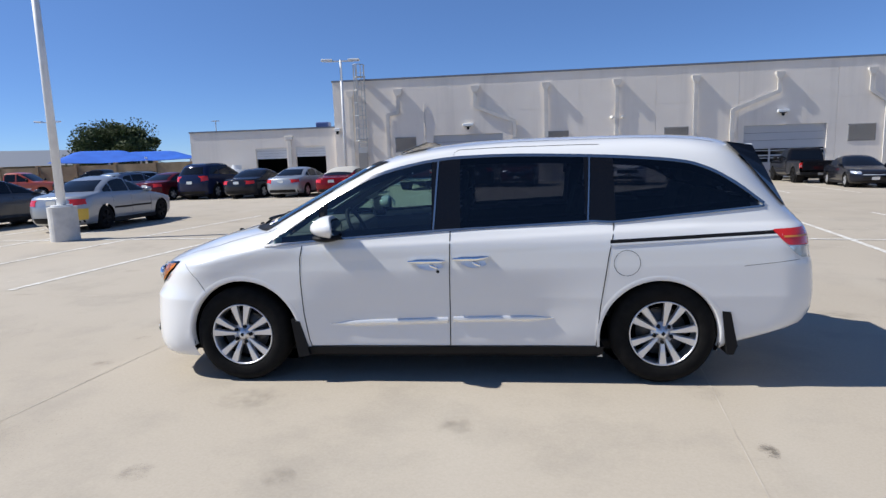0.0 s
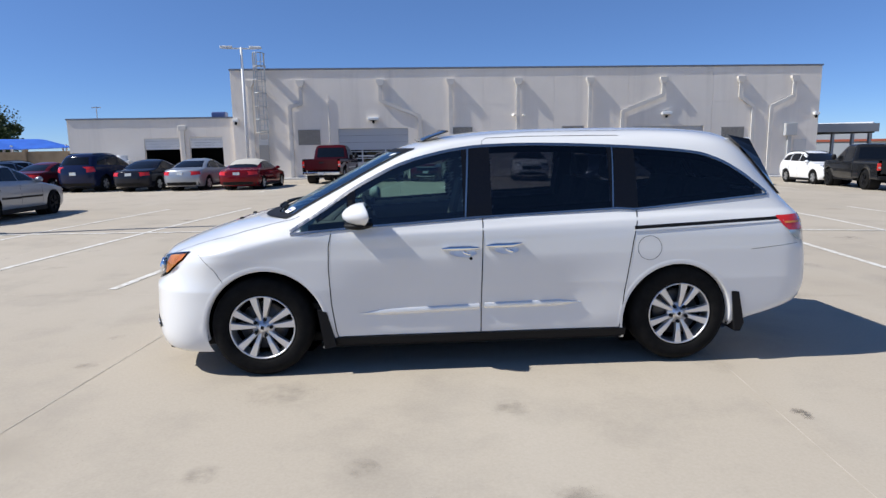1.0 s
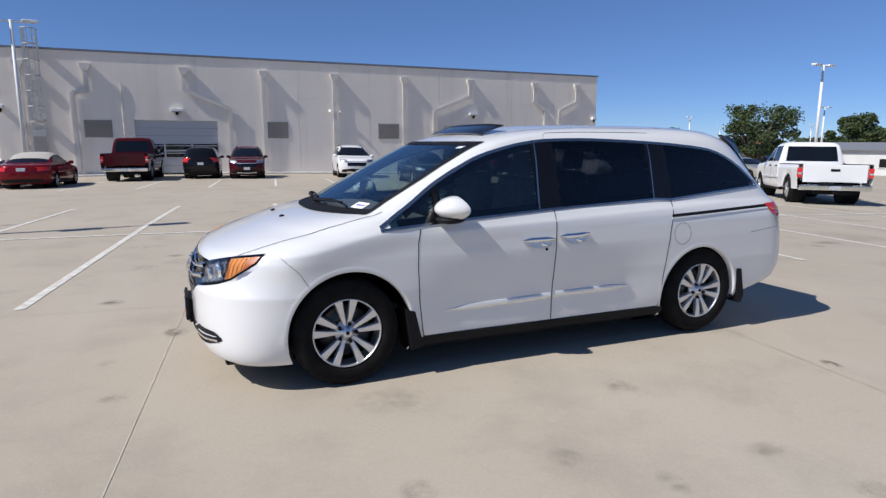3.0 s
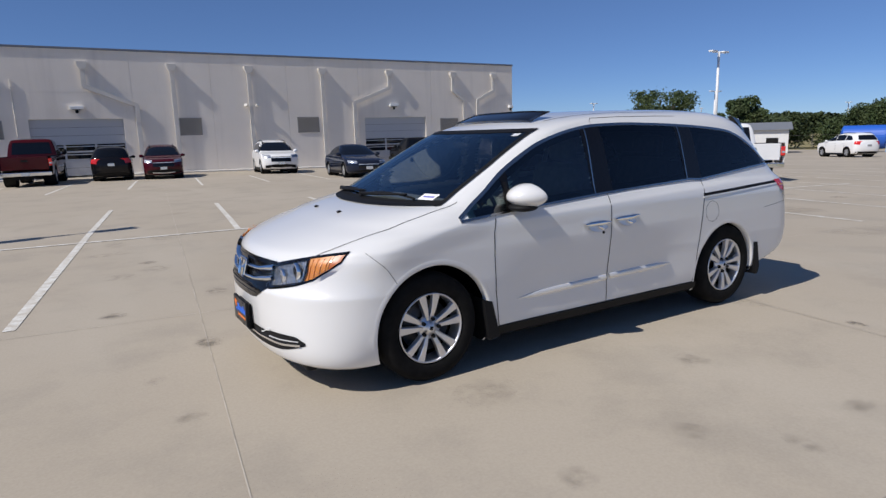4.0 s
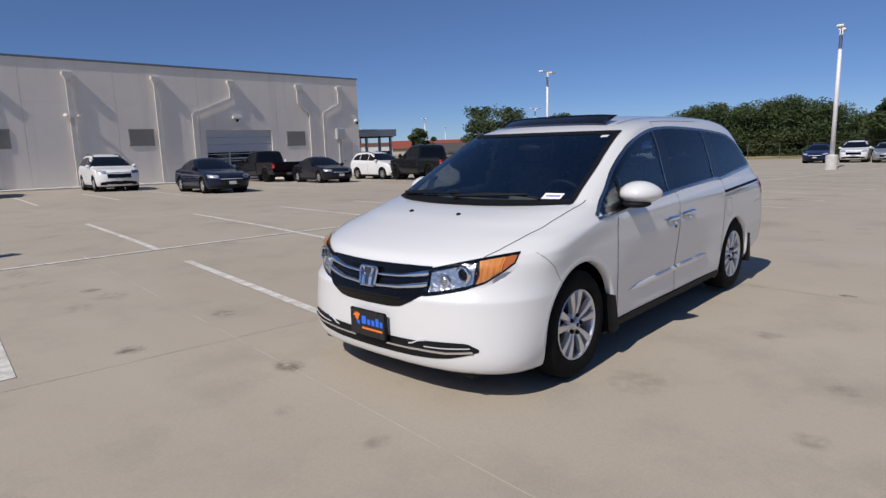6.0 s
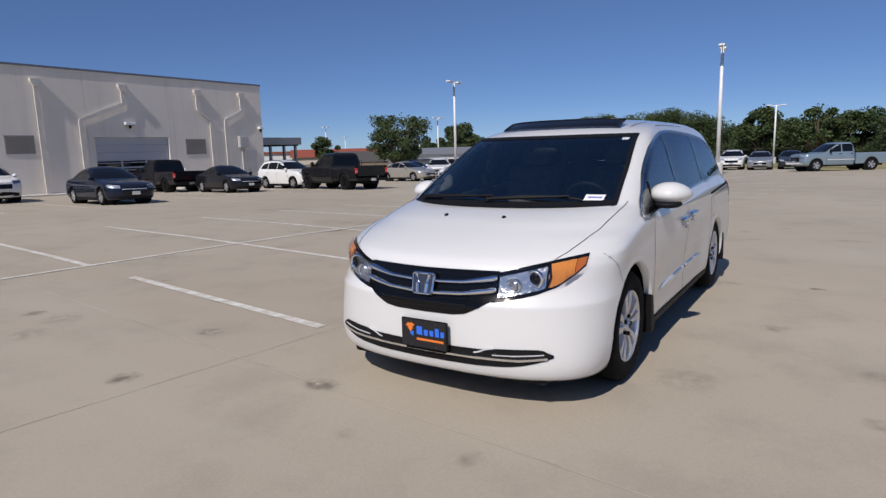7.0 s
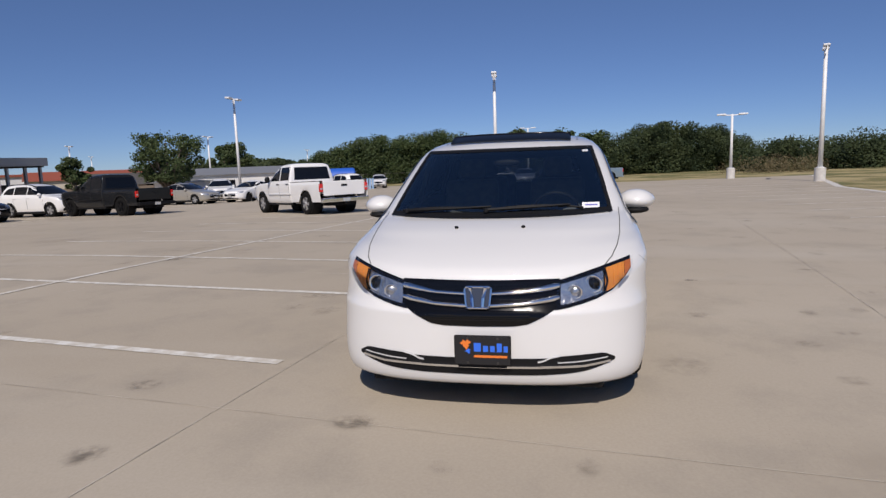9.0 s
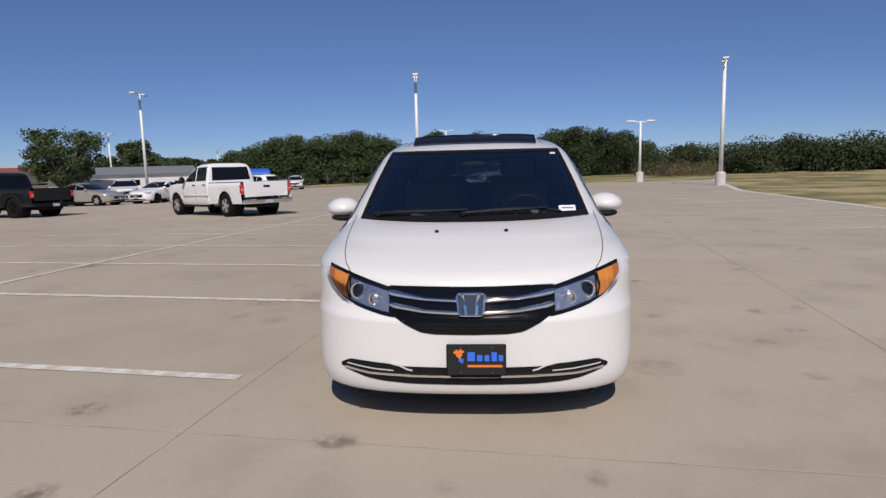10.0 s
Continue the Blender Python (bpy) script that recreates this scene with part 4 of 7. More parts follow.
def build_wheel(name, r_rim, r_tyre, half, spokes=10):
    """A wheel whose outer face looks along -y, hub at the origin."""
    w = empty(name)
    turn = pose(0, 0, 0, 90, 0, 0)   # z of the lathe becomes -y
    tyre = bmesh.new()
    lathe_into(tyre, [(r_rim * 0.98, -2 * half + 0.02), (r_rim * 1.03, -2 * half), (r_tyre - 0.035, -2 * half - 0.004), (r_tyre - 0.008, -2 * half + 0.025), (r_tyre, -half), (r_tyre - 0.006, -0.03), (r_tyre - 0.03, -0.002), (r_tyre - 0.055, 0.004), (r_rim * 1.1, 0.004), (r_rim * 1.03, -0.006), (r_rim * 0.985, -0.02)], turn, 56)
    part("tyre", tyre, RUBBER, w, "", True)
    rim = bmesh.new()
    lathe_into(rim, [(r_rim, -0.012), (r_rim * 0.985, -0.004), (r_rim * 0.955, -0.008), (r_rim * 0.935, -0.03), (r_rim * 0.9, -0.13), (r_rim * 0.86, -0.18)], turn, 56)
    part("rim", rim, ALLOY, w, "", True)
    back = bmesh.new()
    lathe_into(back, [(r_rim * 0.95, -0.11), (r_rim * 0.3, -0.12), (0.001, -0.12)], turn, 40)
    part("wheel_back", back, HOUSING, w)
    disc = bmesh.new()
    lathe_into(disc, [(0.06, -0.085), (r_rim * 0.74, -0.085), (r_rim * 0.74, -0.1), (0.06, -0.1)], turn, 40)
    part("brake_disc", disc, STEEL, w, "", True)
    hub = bmesh.new()
    lathe_into(hub, [(0.001, -0.012), (0.028, -0.012), (0.034, -0.016), (0.036, -0.024), (0.075, -0.03), (0.08, -0.06)], turn, 32)
    part("hub", hub, ALLOY, w, "", True)
    sp_me = None
    for k in range(spokes):
        a = 360.0 / spokes * k + (4.5 if k % 2 else -4.5)
        if sp_me is None:
            bm = bmesh.new()
            pts = [(0.05, 0.011, -0.026, 0.035), (r_rim * 0.55, 0.017, -0.012, 0.03), (r_rim * 0.95, 0.026, -0.01, 0.03)]
            secs = []
            for rr, hw, top, dp in pts:
                secs.append([bm.verts.new((dx, -(top - dd), rr)) for dx, dd in ((-hw - 0.004, dp), (-hw, 0.004), (-hw + 0.004, 0), (hw - 0.004, 0), (hw, 0.004), (hw + 0.004, dp))])
            for u, v in zip(secs, secs[1:]):
                for i in range(5):
                    bm.faces.new((u[i], u[i + 1], v[i + 1], v[i]))
            bmesh.ops.recalc_face_normals(bm, faces=bm.faces[:])
            o = part("spoke", bm, ALLOY, w)
            sp_me = o.data
        else:
            o = new("spoke", sp_me)
            o.parent = w
        o.matrix_basis = pose(0, 0, 0, 0, a, 0)
    cap = cyl(0.027, 0.025, 0.006, pose(0, 0.011, 0, 90), 20)
    part("hub_cap", cap, SATIN, w, "", True)
    part("cap_mark", box(-0.011, 0.0045, -0.012, 0.011, 0.0085, 0.012, 0.001), BLACKPLASTIC, w)
    nut_me = None
    for k in range(5):
        if nut_me is None:
            o = part("lug_nut", cyl(0.014, 0.012, 0.022, pose(0, 0.02, 0, 90), 10), BLACKPLASTIC, w)
            nut_me = o.data
        else:
            o = new("lug_nut", nut_me)
            o.parent = w
        a = radians(72 * k + 18)
        o.matrix_basis = pose(0.06 * math.cos(a), 0, 0.06 * math.sin(a))
    return w


van = tagged(empty("minivan"), "pearl white minivan with tinted windows parked on the lot", "minivan")
part("body", van_shell.bm(van_holes, VAN_ARCHES), PEARL, van, "", True)


def liner_holes(c, nrm):
    return van_holes(c, nrm, -0.012) or c.z < 0.86


part("cabin_lining", van_shell.bm(liner_holes, (), 0.03), INTERIOR, van, "dark grey cabin lining", True)

for s in (-1, 1):
    cast = lambda off: (lambda x, z, o=off, q=s: van_shell.side(x, z, q, o))
    for nm, x0, x1, tint in PANES:
        bm = side_patch(van_shell, s, x0 - 0.015, x1 + 0.015, lambda x: win_low(x) + 0.004, lambda x: max(win_high(x) - 0.004, win_low(x) + 0.006), 0.004, 26, 10)
        part(nm, bm, GLASS_SIDE if tint == "side" else GLASS_DARK, van, "dark privacy glass" if tint == "dark" else "green tinted glass", True)
    # black pillars between the panes and a black border inside the opening
    for x0, x1 in ((-0.885, -0.825), (-0.072, 0.13), (0.985, 1.185)):
        part("pillar_trim", side_patch(van_shell, s, x0, x1, win_low, win_high, 0.0055, 4, 10), GLOSSBLACK, van, "gloss black pillar trim", True)
    top_path = [(x, win_high(x) - 0.022) for x in np.linspace(-1.1, 2.06, 60)]
    low_path = [(x, win_low(x) + 0.022) for x in np.linspace(-1.15, 2.06, 50)]
    part("window_border", ribbon(top_path, 0.05, cast(0.002), 0.05), BLACKPLASTIC, van)
    part("window_border", ribbon(low_path, 0.05, cast(0.002), 0.05), BLACKPLASTIC, van)
    part("window_trim", ribbon([(x, win_high(x) + 0.006) for x in np.linspace(-1.27, 2.15, 80)], 0.02, cast(0.008), 0.05, 0.006), WINDOWCHROME, van, "thin chrome window surround")
    part("window_trim", ribbon([(x, win_low(x) - 0.004) for x in np.linspace(-1.27, 2.15, 80)], 0.014, cast(0.008), 0.05, 0.006), WINDOWCHROME, van, "thin chrome window surround")
    part("pane_divider", ribbon([(-0.025, 1.548), (-0.06, 1.075)], 0.012, cast(0.009)), WINDOWCHROME, van)
    part("pane_divider", ribbon([(1.025, 1.54), (1.0, 1.116)], 0.010, cast(0.009)), WINDOWCHROME, van)
    part("pane_divider", ribbon([(-0.86, 1.21), (-0.845, 1.03)], 0.03, cast(0.009)), BLACKPLASTIC, van)
    # doors: the gaps that outline them
    part("door_gap", ribbon([(-0.99, 1.015), (-1.015, 0.9), (-1.02, 0.75), (-1.01, 0.5), (-0.985, 0.3), (-0.97, 0.245)], 0.007, cast(0.0015)), SEAM, van)
    part("door_gap", ribbon([(0.06, 1.075), (0.052, 0.8), (0.045, 0.5), (0.04, 0.245)], 0.007, cast(0.0015)), SEAM, van)
    part("door_gap", ribbon([(1.17, 1.10), (1.16, 1.02), (1.13, 0.88), (1.075, 0.53), (1.05, 0.25)], 0.007, cast(0.0015)), SEAM, van)
    part("door_gap", ribbon([(-0.98, 0.252), (1.05, 0.252)], 0.008, cast(0.0015)), SEAM, van)
    part("roof_gap", ribbon([(0.08, 1.572), (0.085, 1.604), (0.12, 1.624), (0.4, 1.632), (0.9, 1.632), (1.1, 1.629)], 0.003, cast(0.0015)), SEAM, van)
    part("slide_track", ribbon([(1.14, 0.98), (1.6, 0.998), (2.0, 1.014), (2.24, 1.024)], 0.024, cast(0.002)), BLACKPLASTIC, van, "black sliding door track")
    part("track_lip", ribbon([(1.14, 0.962), (1.6, 0.98), (2.0, 0.996), (2.24, 1.006)], 0.012, cast(0.006), 0.05, 0.004), PEARL, van)
    part("bumper_gap", ribbon([(2.0, 0.805), (2.2, 0.825), (2.35, 0.842)], 0.003, cast(0.0015)), SEAM, van)
    part("bumper_gap", ribbon([(-1.91, 0.865), (-1.8, 0.76), (-1.74, 0.665)], 0.003, cast(0.0015)), SEAM, van)
    part("fuel_lid_gap" if s < 0 else "trim_plug", ribbon([(1.25 + 0.086 * math.cos(a), 0.835 + 0.086 * math.sin(a)) for a in np.linspace(0, 2 * math.pi, 33)], 0.003, cast(0.0015)), SEAM, van)
    # crease along the front wing and bright side moulding
    for path in ([(x, 0.418 + 0.028 * (x + 0.83)) for x in np.linspace(-0.82, 0.03, 24)], [(x, 0.446 + 0.01 * x) for x in np.linspace(0.065, 0.76, 20)]):
        n = len(path)
        rows = []
        for k, (x, z) in enumerate(path):
            e = min(1.0, 0.15 + (4 * k / n if path[0][0] < 0 else 4 * (n - 1 - k) / n))
            rows.append([van_shell.side(x, z + dz * e, s, off) for dz, off in ((0.023, -0.003), (0.019, 0.006 * e), (0.010, 0.012 * e), (-0.003, 0.014 * e), (-0.018, 0.009 * e), (-0.023, -0.003))])
        part("side_moulding", grid_mesh(rows), MOULDING, van, "bright metal door moulding")
    for x0, x1, z0 in ((-0.235, 0.025, 0.868), (0.075, 0.325, 0.882)):
        n, lift = 12, (0.0 if x0 < 0 else 0.012)
        rows = []
        for k in range(n + 1):   # flat-faced bar, tapering to both ends and swept up at the rear
            u = k / n
            e = min(1.0, 0.35 + 3.0 * min(u, 1 - u))
            zc = z0 + lift * max(0.0, u - 0.7) / 0.3
            rows.append([van_shell.side(x0 + (x1 - x0) * u, zc + dz * e, s, off) for dz, off in ((0.019, 0.002), (0.017, 0.024), (0.004, 0.034), (-0.012, 0.03), (-0.016, 0.014), (-0.012, 0.002))])
        hd = part("door_handle", grid_mesh(rows), CHROME, van, "chrome pull handle", True)
        dish = []
        for k in range(9):   # hollow behind the bar, with a bright lower lip
            u = k / 8
            xa, w = x0 + 0.05 + (x1 - x0 - 0.08) * u, math.sin(math.pi * (0.12 + 0.76 * u)) ** 0.6
            dish.append([van_shell.side(xa + 0.015 * q, z0 - 0.014 - 0.048 * q * w, s, 0.002 + 0.008 * (q ** 2)) for q in (0.0, 0.3, 0.6, 0.85, 1.0)])
        part("handle_recess", grid_mesh(dish), SATIN, hd, "", True)
        part("handle_foot", blob((0.035, 0.012, 0.013), Matrix.Translation(van_shell.side(x1 - 0.085, z0 - 0.036, s, 0.012)) @ pose(0, 0, 0, 0, 25, 0), 14), CHROME, hd, "", True)
    part("keyhole", cyl(0.011, 0.011, 0.006, Matrix.Translation(van_shell.side(-0.03, 0.795, s, 0.001)) @ pose(0, 0, 0, 90), 16), BLACKPLASTIC, van)
    # sill, arch lips, wheel housings and mud flaps
    part("sill", prism_into(bmesh.new(), [(-1.08, s * 0.966, 0.247), (-1.08, s * 0.955, 0.195), (-1.08, s * 0.9, 0.16), (-1.08, s * 0.78, 0.16), (-1.08, s * 0.78, 0.247)], (2.18, 0, 0)), BLACKPLASTIC, van, "black plastic sill")
    for (ax, az, ar), nm in zip(VAN_ARCHES, ("front", "rear")):
        bm = bmesh.new()
        rings = []
        for k in range(41):
            a = radians(-22 + 224 * k / 40)
            ring = []
            for rr, off in ((ar + 0.05, -0.003), (ar + 0.03, 0.0005), (ar + 0.006, 0.003), (ar - 0.002, 0.0), (ar - 0.008, -0.05)):
                x, z = ax + rr * math.cos(a), az + rr * math.sin(a)
                p = van_shell.side(x, max(z, 0.2), s, off)
                ring.append(Vector((x, p.y if p is not None else s * 0.93, z)))
            rings.append(ring)
        bm = grid_mesh(rings)
        bmesh.ops.delete(bm, geom=[v for v in bm.verts if v.co.z < 0.24], context="VERTS")
        part("arch_flare", bm, PEARL, van, "", True)
        bm = bmesh.new()
        rings = []
        for k in range(31):
            a = radians(-10 + 200 * k / 30)
            rings.append([Vector((ax + (ar - 0.004) * math.cos(a), s * y, az + (ar - 0.004) * math.sin(a))) for y in (0.95, 0.8, 0.6, 0.42)])
        bm = grid_mesh(rings)
        part("wheel_housing", bm, HOUSING, van, "", True)
        part("housing_wall", cyl(ar, ar, 0.02, pose(ax, s * 0.42, az, 90), 32), HOUSING, van)
    for prof in ([(-1.11, 0.46), (-1.045, 0.44), (-0.985, 0.19), (-1.07, 0.175)], [(1.87, 0.50), (1.925, 0.495), (1.975, 0.26), (1.95, 0.2), (1.91, 0.2)]):
        part("mud_flap", prism_into(bmesh.new(), [(x, s * 0.99, z) for x, z in prof], (0, -s * 0.2, 0)), BLACKPLASTIC, van, "black mud flap")
    # door mirror
    my = 0.035 if s > 0 else 0.0
    mb = blob((0.145, 0.138, 0.088), pose(0, 0, 0), 36, 0.9)
    for v in mb.verts:
        if v.co.x > 0.0:
            v.co.x *= 0.2
        else:   # the shell thins towards its nose and its outer end hangs back
            v.co.z *= 1.0 - 0.25 * (v.co.x / 0.135) ** 2
        out = v.co.y * s
        v.co.x += 0.35 * max(0.0, out) ** 2 / 0.128
        v.co.z *= 1.0 - 0.22 * max(0.0, out / 0.128) ** 2
        if v.co.z < 0:
            v.co.z *= 0.86
    bmesh.ops.transform(mb, matrix=pose(-0.765, s * (1.022 + my), 1.118, 0, 0, s * 6), verts=mb.verts[:])
    mir = part("door_mirror", mb, PEARL, van, "white door mirror housing", True)
    part("mirror_skirt", blob((0.1, 0.1, 0.03), pose(-0.8, s * (1.01 + my), 1.05, 0, 0, s * 6), 20), BLACKPLASTIC, mir, "black mirror skirt", True)
    part("mirror_arm", box(-0.86, min(s * 0.9, s * (0.985 + my)), 1.02, -0.77, max(s * 0.9, s * (0.985 + my)), 1.07, 0.012), BLACKPLASTIC, mir)
    part("mirror_rim", blob((0.012, 0.115, 0.066), pose(-0.738, s * (1.015 + my), 1.118, 0, 0, s * 6), 24, 0.85), BLACKPLASTIC, mir, "", True)
    part("mirror_glass", blob((0.004, 0.104, 0.056), pose(-0.725, s * (1.012 + my), 1.118, 0, 0, s * 6), 24, 0.85), CHROME, mir, "", True)
    # headlamp
    hl_top = [(0.43, 0.772), (0.5, 0.79), (0.6, 0.813), (0.7, 0.836), (0.78, 0.853), (0.862, 0.868)]
    hl_low = [(0.43, 0.622), (0.5, 0.632), (0.58, 0.648), (0.66, 0.668), (0.75, 0.706), (0.82, 0.765), (0.862, 0.812)]
    y_of = lambda a, b: (a, b) if s > 0 else (-b, -a)
    ya, yb = y_of(0.43, 0.862)
    lamp = part("headlamp", front_patch(van_shell, ya, yb, lambda y: lerp_table(hl_low, y), lambda y: lerp_table(hl_top, y), 0.003, 30, 8), GLOSSBLACK, van, "headlamp with clear lens and amber corner", True)
    ya, yb = y_of(0.458, 0.694)
    part("reflector", front_patch(van_shell, ya, yb, lambda y: lerp_table(hl_low, y) + 0.02, lambda y: lerp_table(hl_top, y) - 0.02, 0.009, 20, 8), LAMPCHROME, lamp, "bright faceted reflector", True)
    amber_low, amber_high = (lambda y: max(lerp_table(hl_low, y) + 0.012, lerp_table(hl_top, y) - 0.135)), (lambda y: max(lerp_table(hl_top, y) - 0.012, lerp_table(hl_low, y) + 0.016))
    ya, yb = y_of(0.703, 0.815)
    part("turn_signal", front_patch(van_shell, ya, yb, amber_low, amber_high, 0.011, 14, 8), AMBER, lamp, "amber turn signal", True)
    ya, yb = y_of(0.817, 0.856)
    part("side_reflector", front_patch(van_shell, ya, yb, amber_low, amber_high, 0.011, 8, 6), REDAMBER, lamp, "deep amber corner reflector", True)
    for k in range(4):   # ribs moulded into the amber lens
        y = 0.725 + 0.026 * k
        part("lens_rib", ribbon([(s * y, amber_low(y) + 0.006), (s * y, amber_high(y) - 0.006)], 0.004, lambda a, b: van_shell.front(a, b, 0.016), 0.03, 0.004), AMBER, lamp)
    for yy, zz, rr in ((0.635, 0.752, 0.05), (0.535, 0.715, 0.04)):
        p = van_shell.front(s * yy, zz, 0.012)
        b = bmesh.new()
        lathe_into(b, [(rr * 1.05, -0.012), (rr * 1.05, 0.006), (rr * 0.86, 0.009), (rr * 0.72, -0.004), (rr * 0.70, -0.012)], Matrix.Translation(p) @ pose(0, 0, 0, 0, -90, 0), 28)
        part("lamp_ring", b, CHROME, lamp, "", True)
        part("projector", blob((0.012, rr * 0.68, rr * 0.68), Matrix.Translation(p), 20), GLOSSBLACK if yy > 0.6 else LAMPCHROME, lamp, "", True)
    part("lamp_divider", ribbon([(s * 0.698, 0.705), (s * 0.712, 0.76), (s * 0.70, 0.82)], 0.012, lambda a, b: van_shell.front(a, b, 0.02)), GLOSSBLACK, lamp)
    ya, yb = y_of(0.432, 0.860)
    part("lens", front_patch(van_shell, ya, yb, lambda y: lerp_table(hl_low, y) + 0.004, lambda y: lerp_table(hl_top, y) - 0.003, 0.026, 30, 8), GLASS_LENS, lamp, "", True)
    part("headlamp_edge", ribbon([(s * y, lerp_table(hl_top, y)) for y in np.linspace(0.43, 0.86, 30)], 0.012, lambda a, b: van_shell.front(a, b, 0.006)), GLOSSBLACK, lamp)
    # bonnet edge gap
    part("bonnet_gap", ribbon([(-2.16, s * 0.70), (-2.05, s * 0.755), (-1.9, s * 0.795), (-1.7, s * 0.825), (-1.45, s * 0.842), (-1.22, s * 0.85)], 0.0045, lambda a, b: van_shell.above(a, b, 0.002)), SEAM, van)
    # fog lamp slot trim in the lower bumper
    part("bumper_blade", ribbon([(s * 0.34, 0.302), (s * 0.45, 0.302), (s * 0.58, 0.302), (s * 0.73, 0.318)], 0.013, lambda a, b: van_shell.front(a, b, 0.012), 0.03, 0.01), CHROME, van, "chrome blade in the lower bumper")
    part("bumper_blade", ribbon([(s * 0.44, 0.325), (s * 0.56, 0.328), (s * 0.715, 0.34)], 0.005, lambda a, b: van_shell.front(a, b, 0.010), 0.03, 0.006), SATIN, van, "thin bright line in the bumper slot")
    part("slot_corner", ribbon([(s * 0.33, 0.33), (s * 0.36, 0.336), (s * 0.40, 0.355), (s * 0.45, 0.365)], 0.008, lambda a, b: van_shell.front(a, b, 0.009), 0.03, 0.006), SATIN, van)
    # tail lamp
    tl = part("tail_lamp", side_patch(van_shell, s, 2.185, 2.43, lambda x: lerp_table([(2.185, 1.03), (2.24, 0.965), (2.28, 0.937), (2.43, 0.932)], x), lambda x: 1.04 + 0.02 * (x - 2.2), 0.006, 14, 6), REDLENS, van, "red tail lamp", True)
    part("reverse_lens", side_patch(van_shell, s, 2.275, 2.43, lambda x: lerp_table([(2.275, 0.928), (2.33, 0.872), (2.37, 0.855), (2.43, 0.85)], x), lambda x: lerp_table([(2.275, 0.934), (2.43, 0.93)], x), 0.006, 10, 4), LAMPWHITE, tl, "clear reversing lens", True)
    part("lamp_stripe", side_patch(van_shell, s, 2.245, 2.42, lambda x: 0.985, lambda x: 0.997, 0.0085, 8, 2), AMBER, tl, "", True)
    # black wing beside the tailgate glass
    edge = [(1.965, 0.632, 1.622, 2.165, 0.58, 1.59), (2.03, 0.66, 1.555, 2.19, 0.595, 1.53), (2.12, 0.692, 1.45, 2.24, 0.615, 1.435), (2.235, 0.727, 1.30, 2.3, 0.645, 1.30), (2.325, 0.757, 1.18, 2.355, 0.68, 1.18)]
    bm = grid_mesh([[Vector((a, s * (b - 0.05), c)), Vector((a, s * b, c)), Vector((d, s * e, f)), Vector((d - 0.03, s * (e - 0.1), f))] for a, b, c, d, e, f in edge])
    part("tailgate_wing", bm, GLOSSBLACK, van, "gloss black wing beside the tailgate glass")

# windscreen, its black border, cowl, wipers
rows = []
for k in range(21):
    z = 1.082 + (1.547 - 1.082) * k / 20
    h = screen_half(z)
    rows.append([van_shell.front(-h + 2 * h * i / 40, z, 0.004) for i in range(41)])
part("windscreen", grid_mesh(rows), GLASS_FRONT, van, "clear raked windscreen", True)
for sgn in (-1, 1):
    part("screen_border", ribbon([(sgn * (screen_half(z) - 0.008), z) for z in np.linspace(1.08, 1.548, 24)], 0.026, lambda a, b: van_shell.front(a, b, 0.0065)), BLACKPLASTIC, van)
part("screen_border", ribbon([(y, 1.543) for y in np.linspace(-0.69, 0.69, 30)], 0.026, lambda a, b: van_shell.front(a, b, 0.0065)), BLACKPLASTIC, van)
part("cowl", ribbon([(y, 1.084 + 0.012 * (y / 0.8) ** 2) for y in np.linspace(-0.80, 0.80, 40)], 0.03, lambda a, b: van_shell.front(a, b, 0.0065)), BLACKPLASTIC, van, "black plastic cowl")
for ys, top in (((-0.6, 0.04), 0.022), ((0.0, 0.70), 0.02)):
    blade, arm = [], []
    for i in range(15):
        u = i / 14
        y = ys[0] + (ys[1] - ys[0]) * u
        blade.append(van_shell.front(y, 1.098 + top * math.sin(math.pi * u) ** 0.7, 0.024))
        arm.append(van_shell.front(y * 0.9 + 0.03, 1.094 + top * 0.75 * (1 - u), 0.04 - 0.01 * u))
    w = part("wiper", tube_into(bmesh.new(), blade, 0.008, 6), BLACKPLASTIC, van, "black wiper")
    part("wiper_arm", tube_into(bmesh.new(), arm, [0.007 + 0.008 * k / 14 for k in range(15)], 6), BLACKPLASTIC, w)
    part("wiper_pivot", cyl(0.02, 0.016, 0.03, Matrix.Translation(arm[-1]), 14), BLACKPLASTIC, w)
for yy in (-0.215, 0.225):
    p = van_shell.above(-1.775, yy, 0.004)
    part("washer_jet", blob((0.02, 0.014, 0.01), Matrix.Translation(p), 12), BLACKPLASTIC, van)
part("dash_sticker", ribbon([(-0.715, 1.124), (-0.595, 1.126)], 0.034, lambda a, b: van_shell.front(a, b, 0.0085)), mat("white_sticker", (0.85, 0.85, 0.84), 0.6), van, "white paper sticker behind the glass")
part("sticker_print", ribbon([(-0.70, 1.124), (-0.615, 1.126)], 0.009, lambda a, b: van_shell.front(a, b, 0.0095)), mat("blue_print", (0.2, 0.2, 0.5), 0.6), van)
part("inspection_sticker", ribbon([(-0.655, 1.512), (-0.61, 1.512)], 0.016, lambda a, b: van_shell.front(a, b, 0.0085)), mat("grey_sticker", (0.6, 0.62, 0.64), 0.6), van)

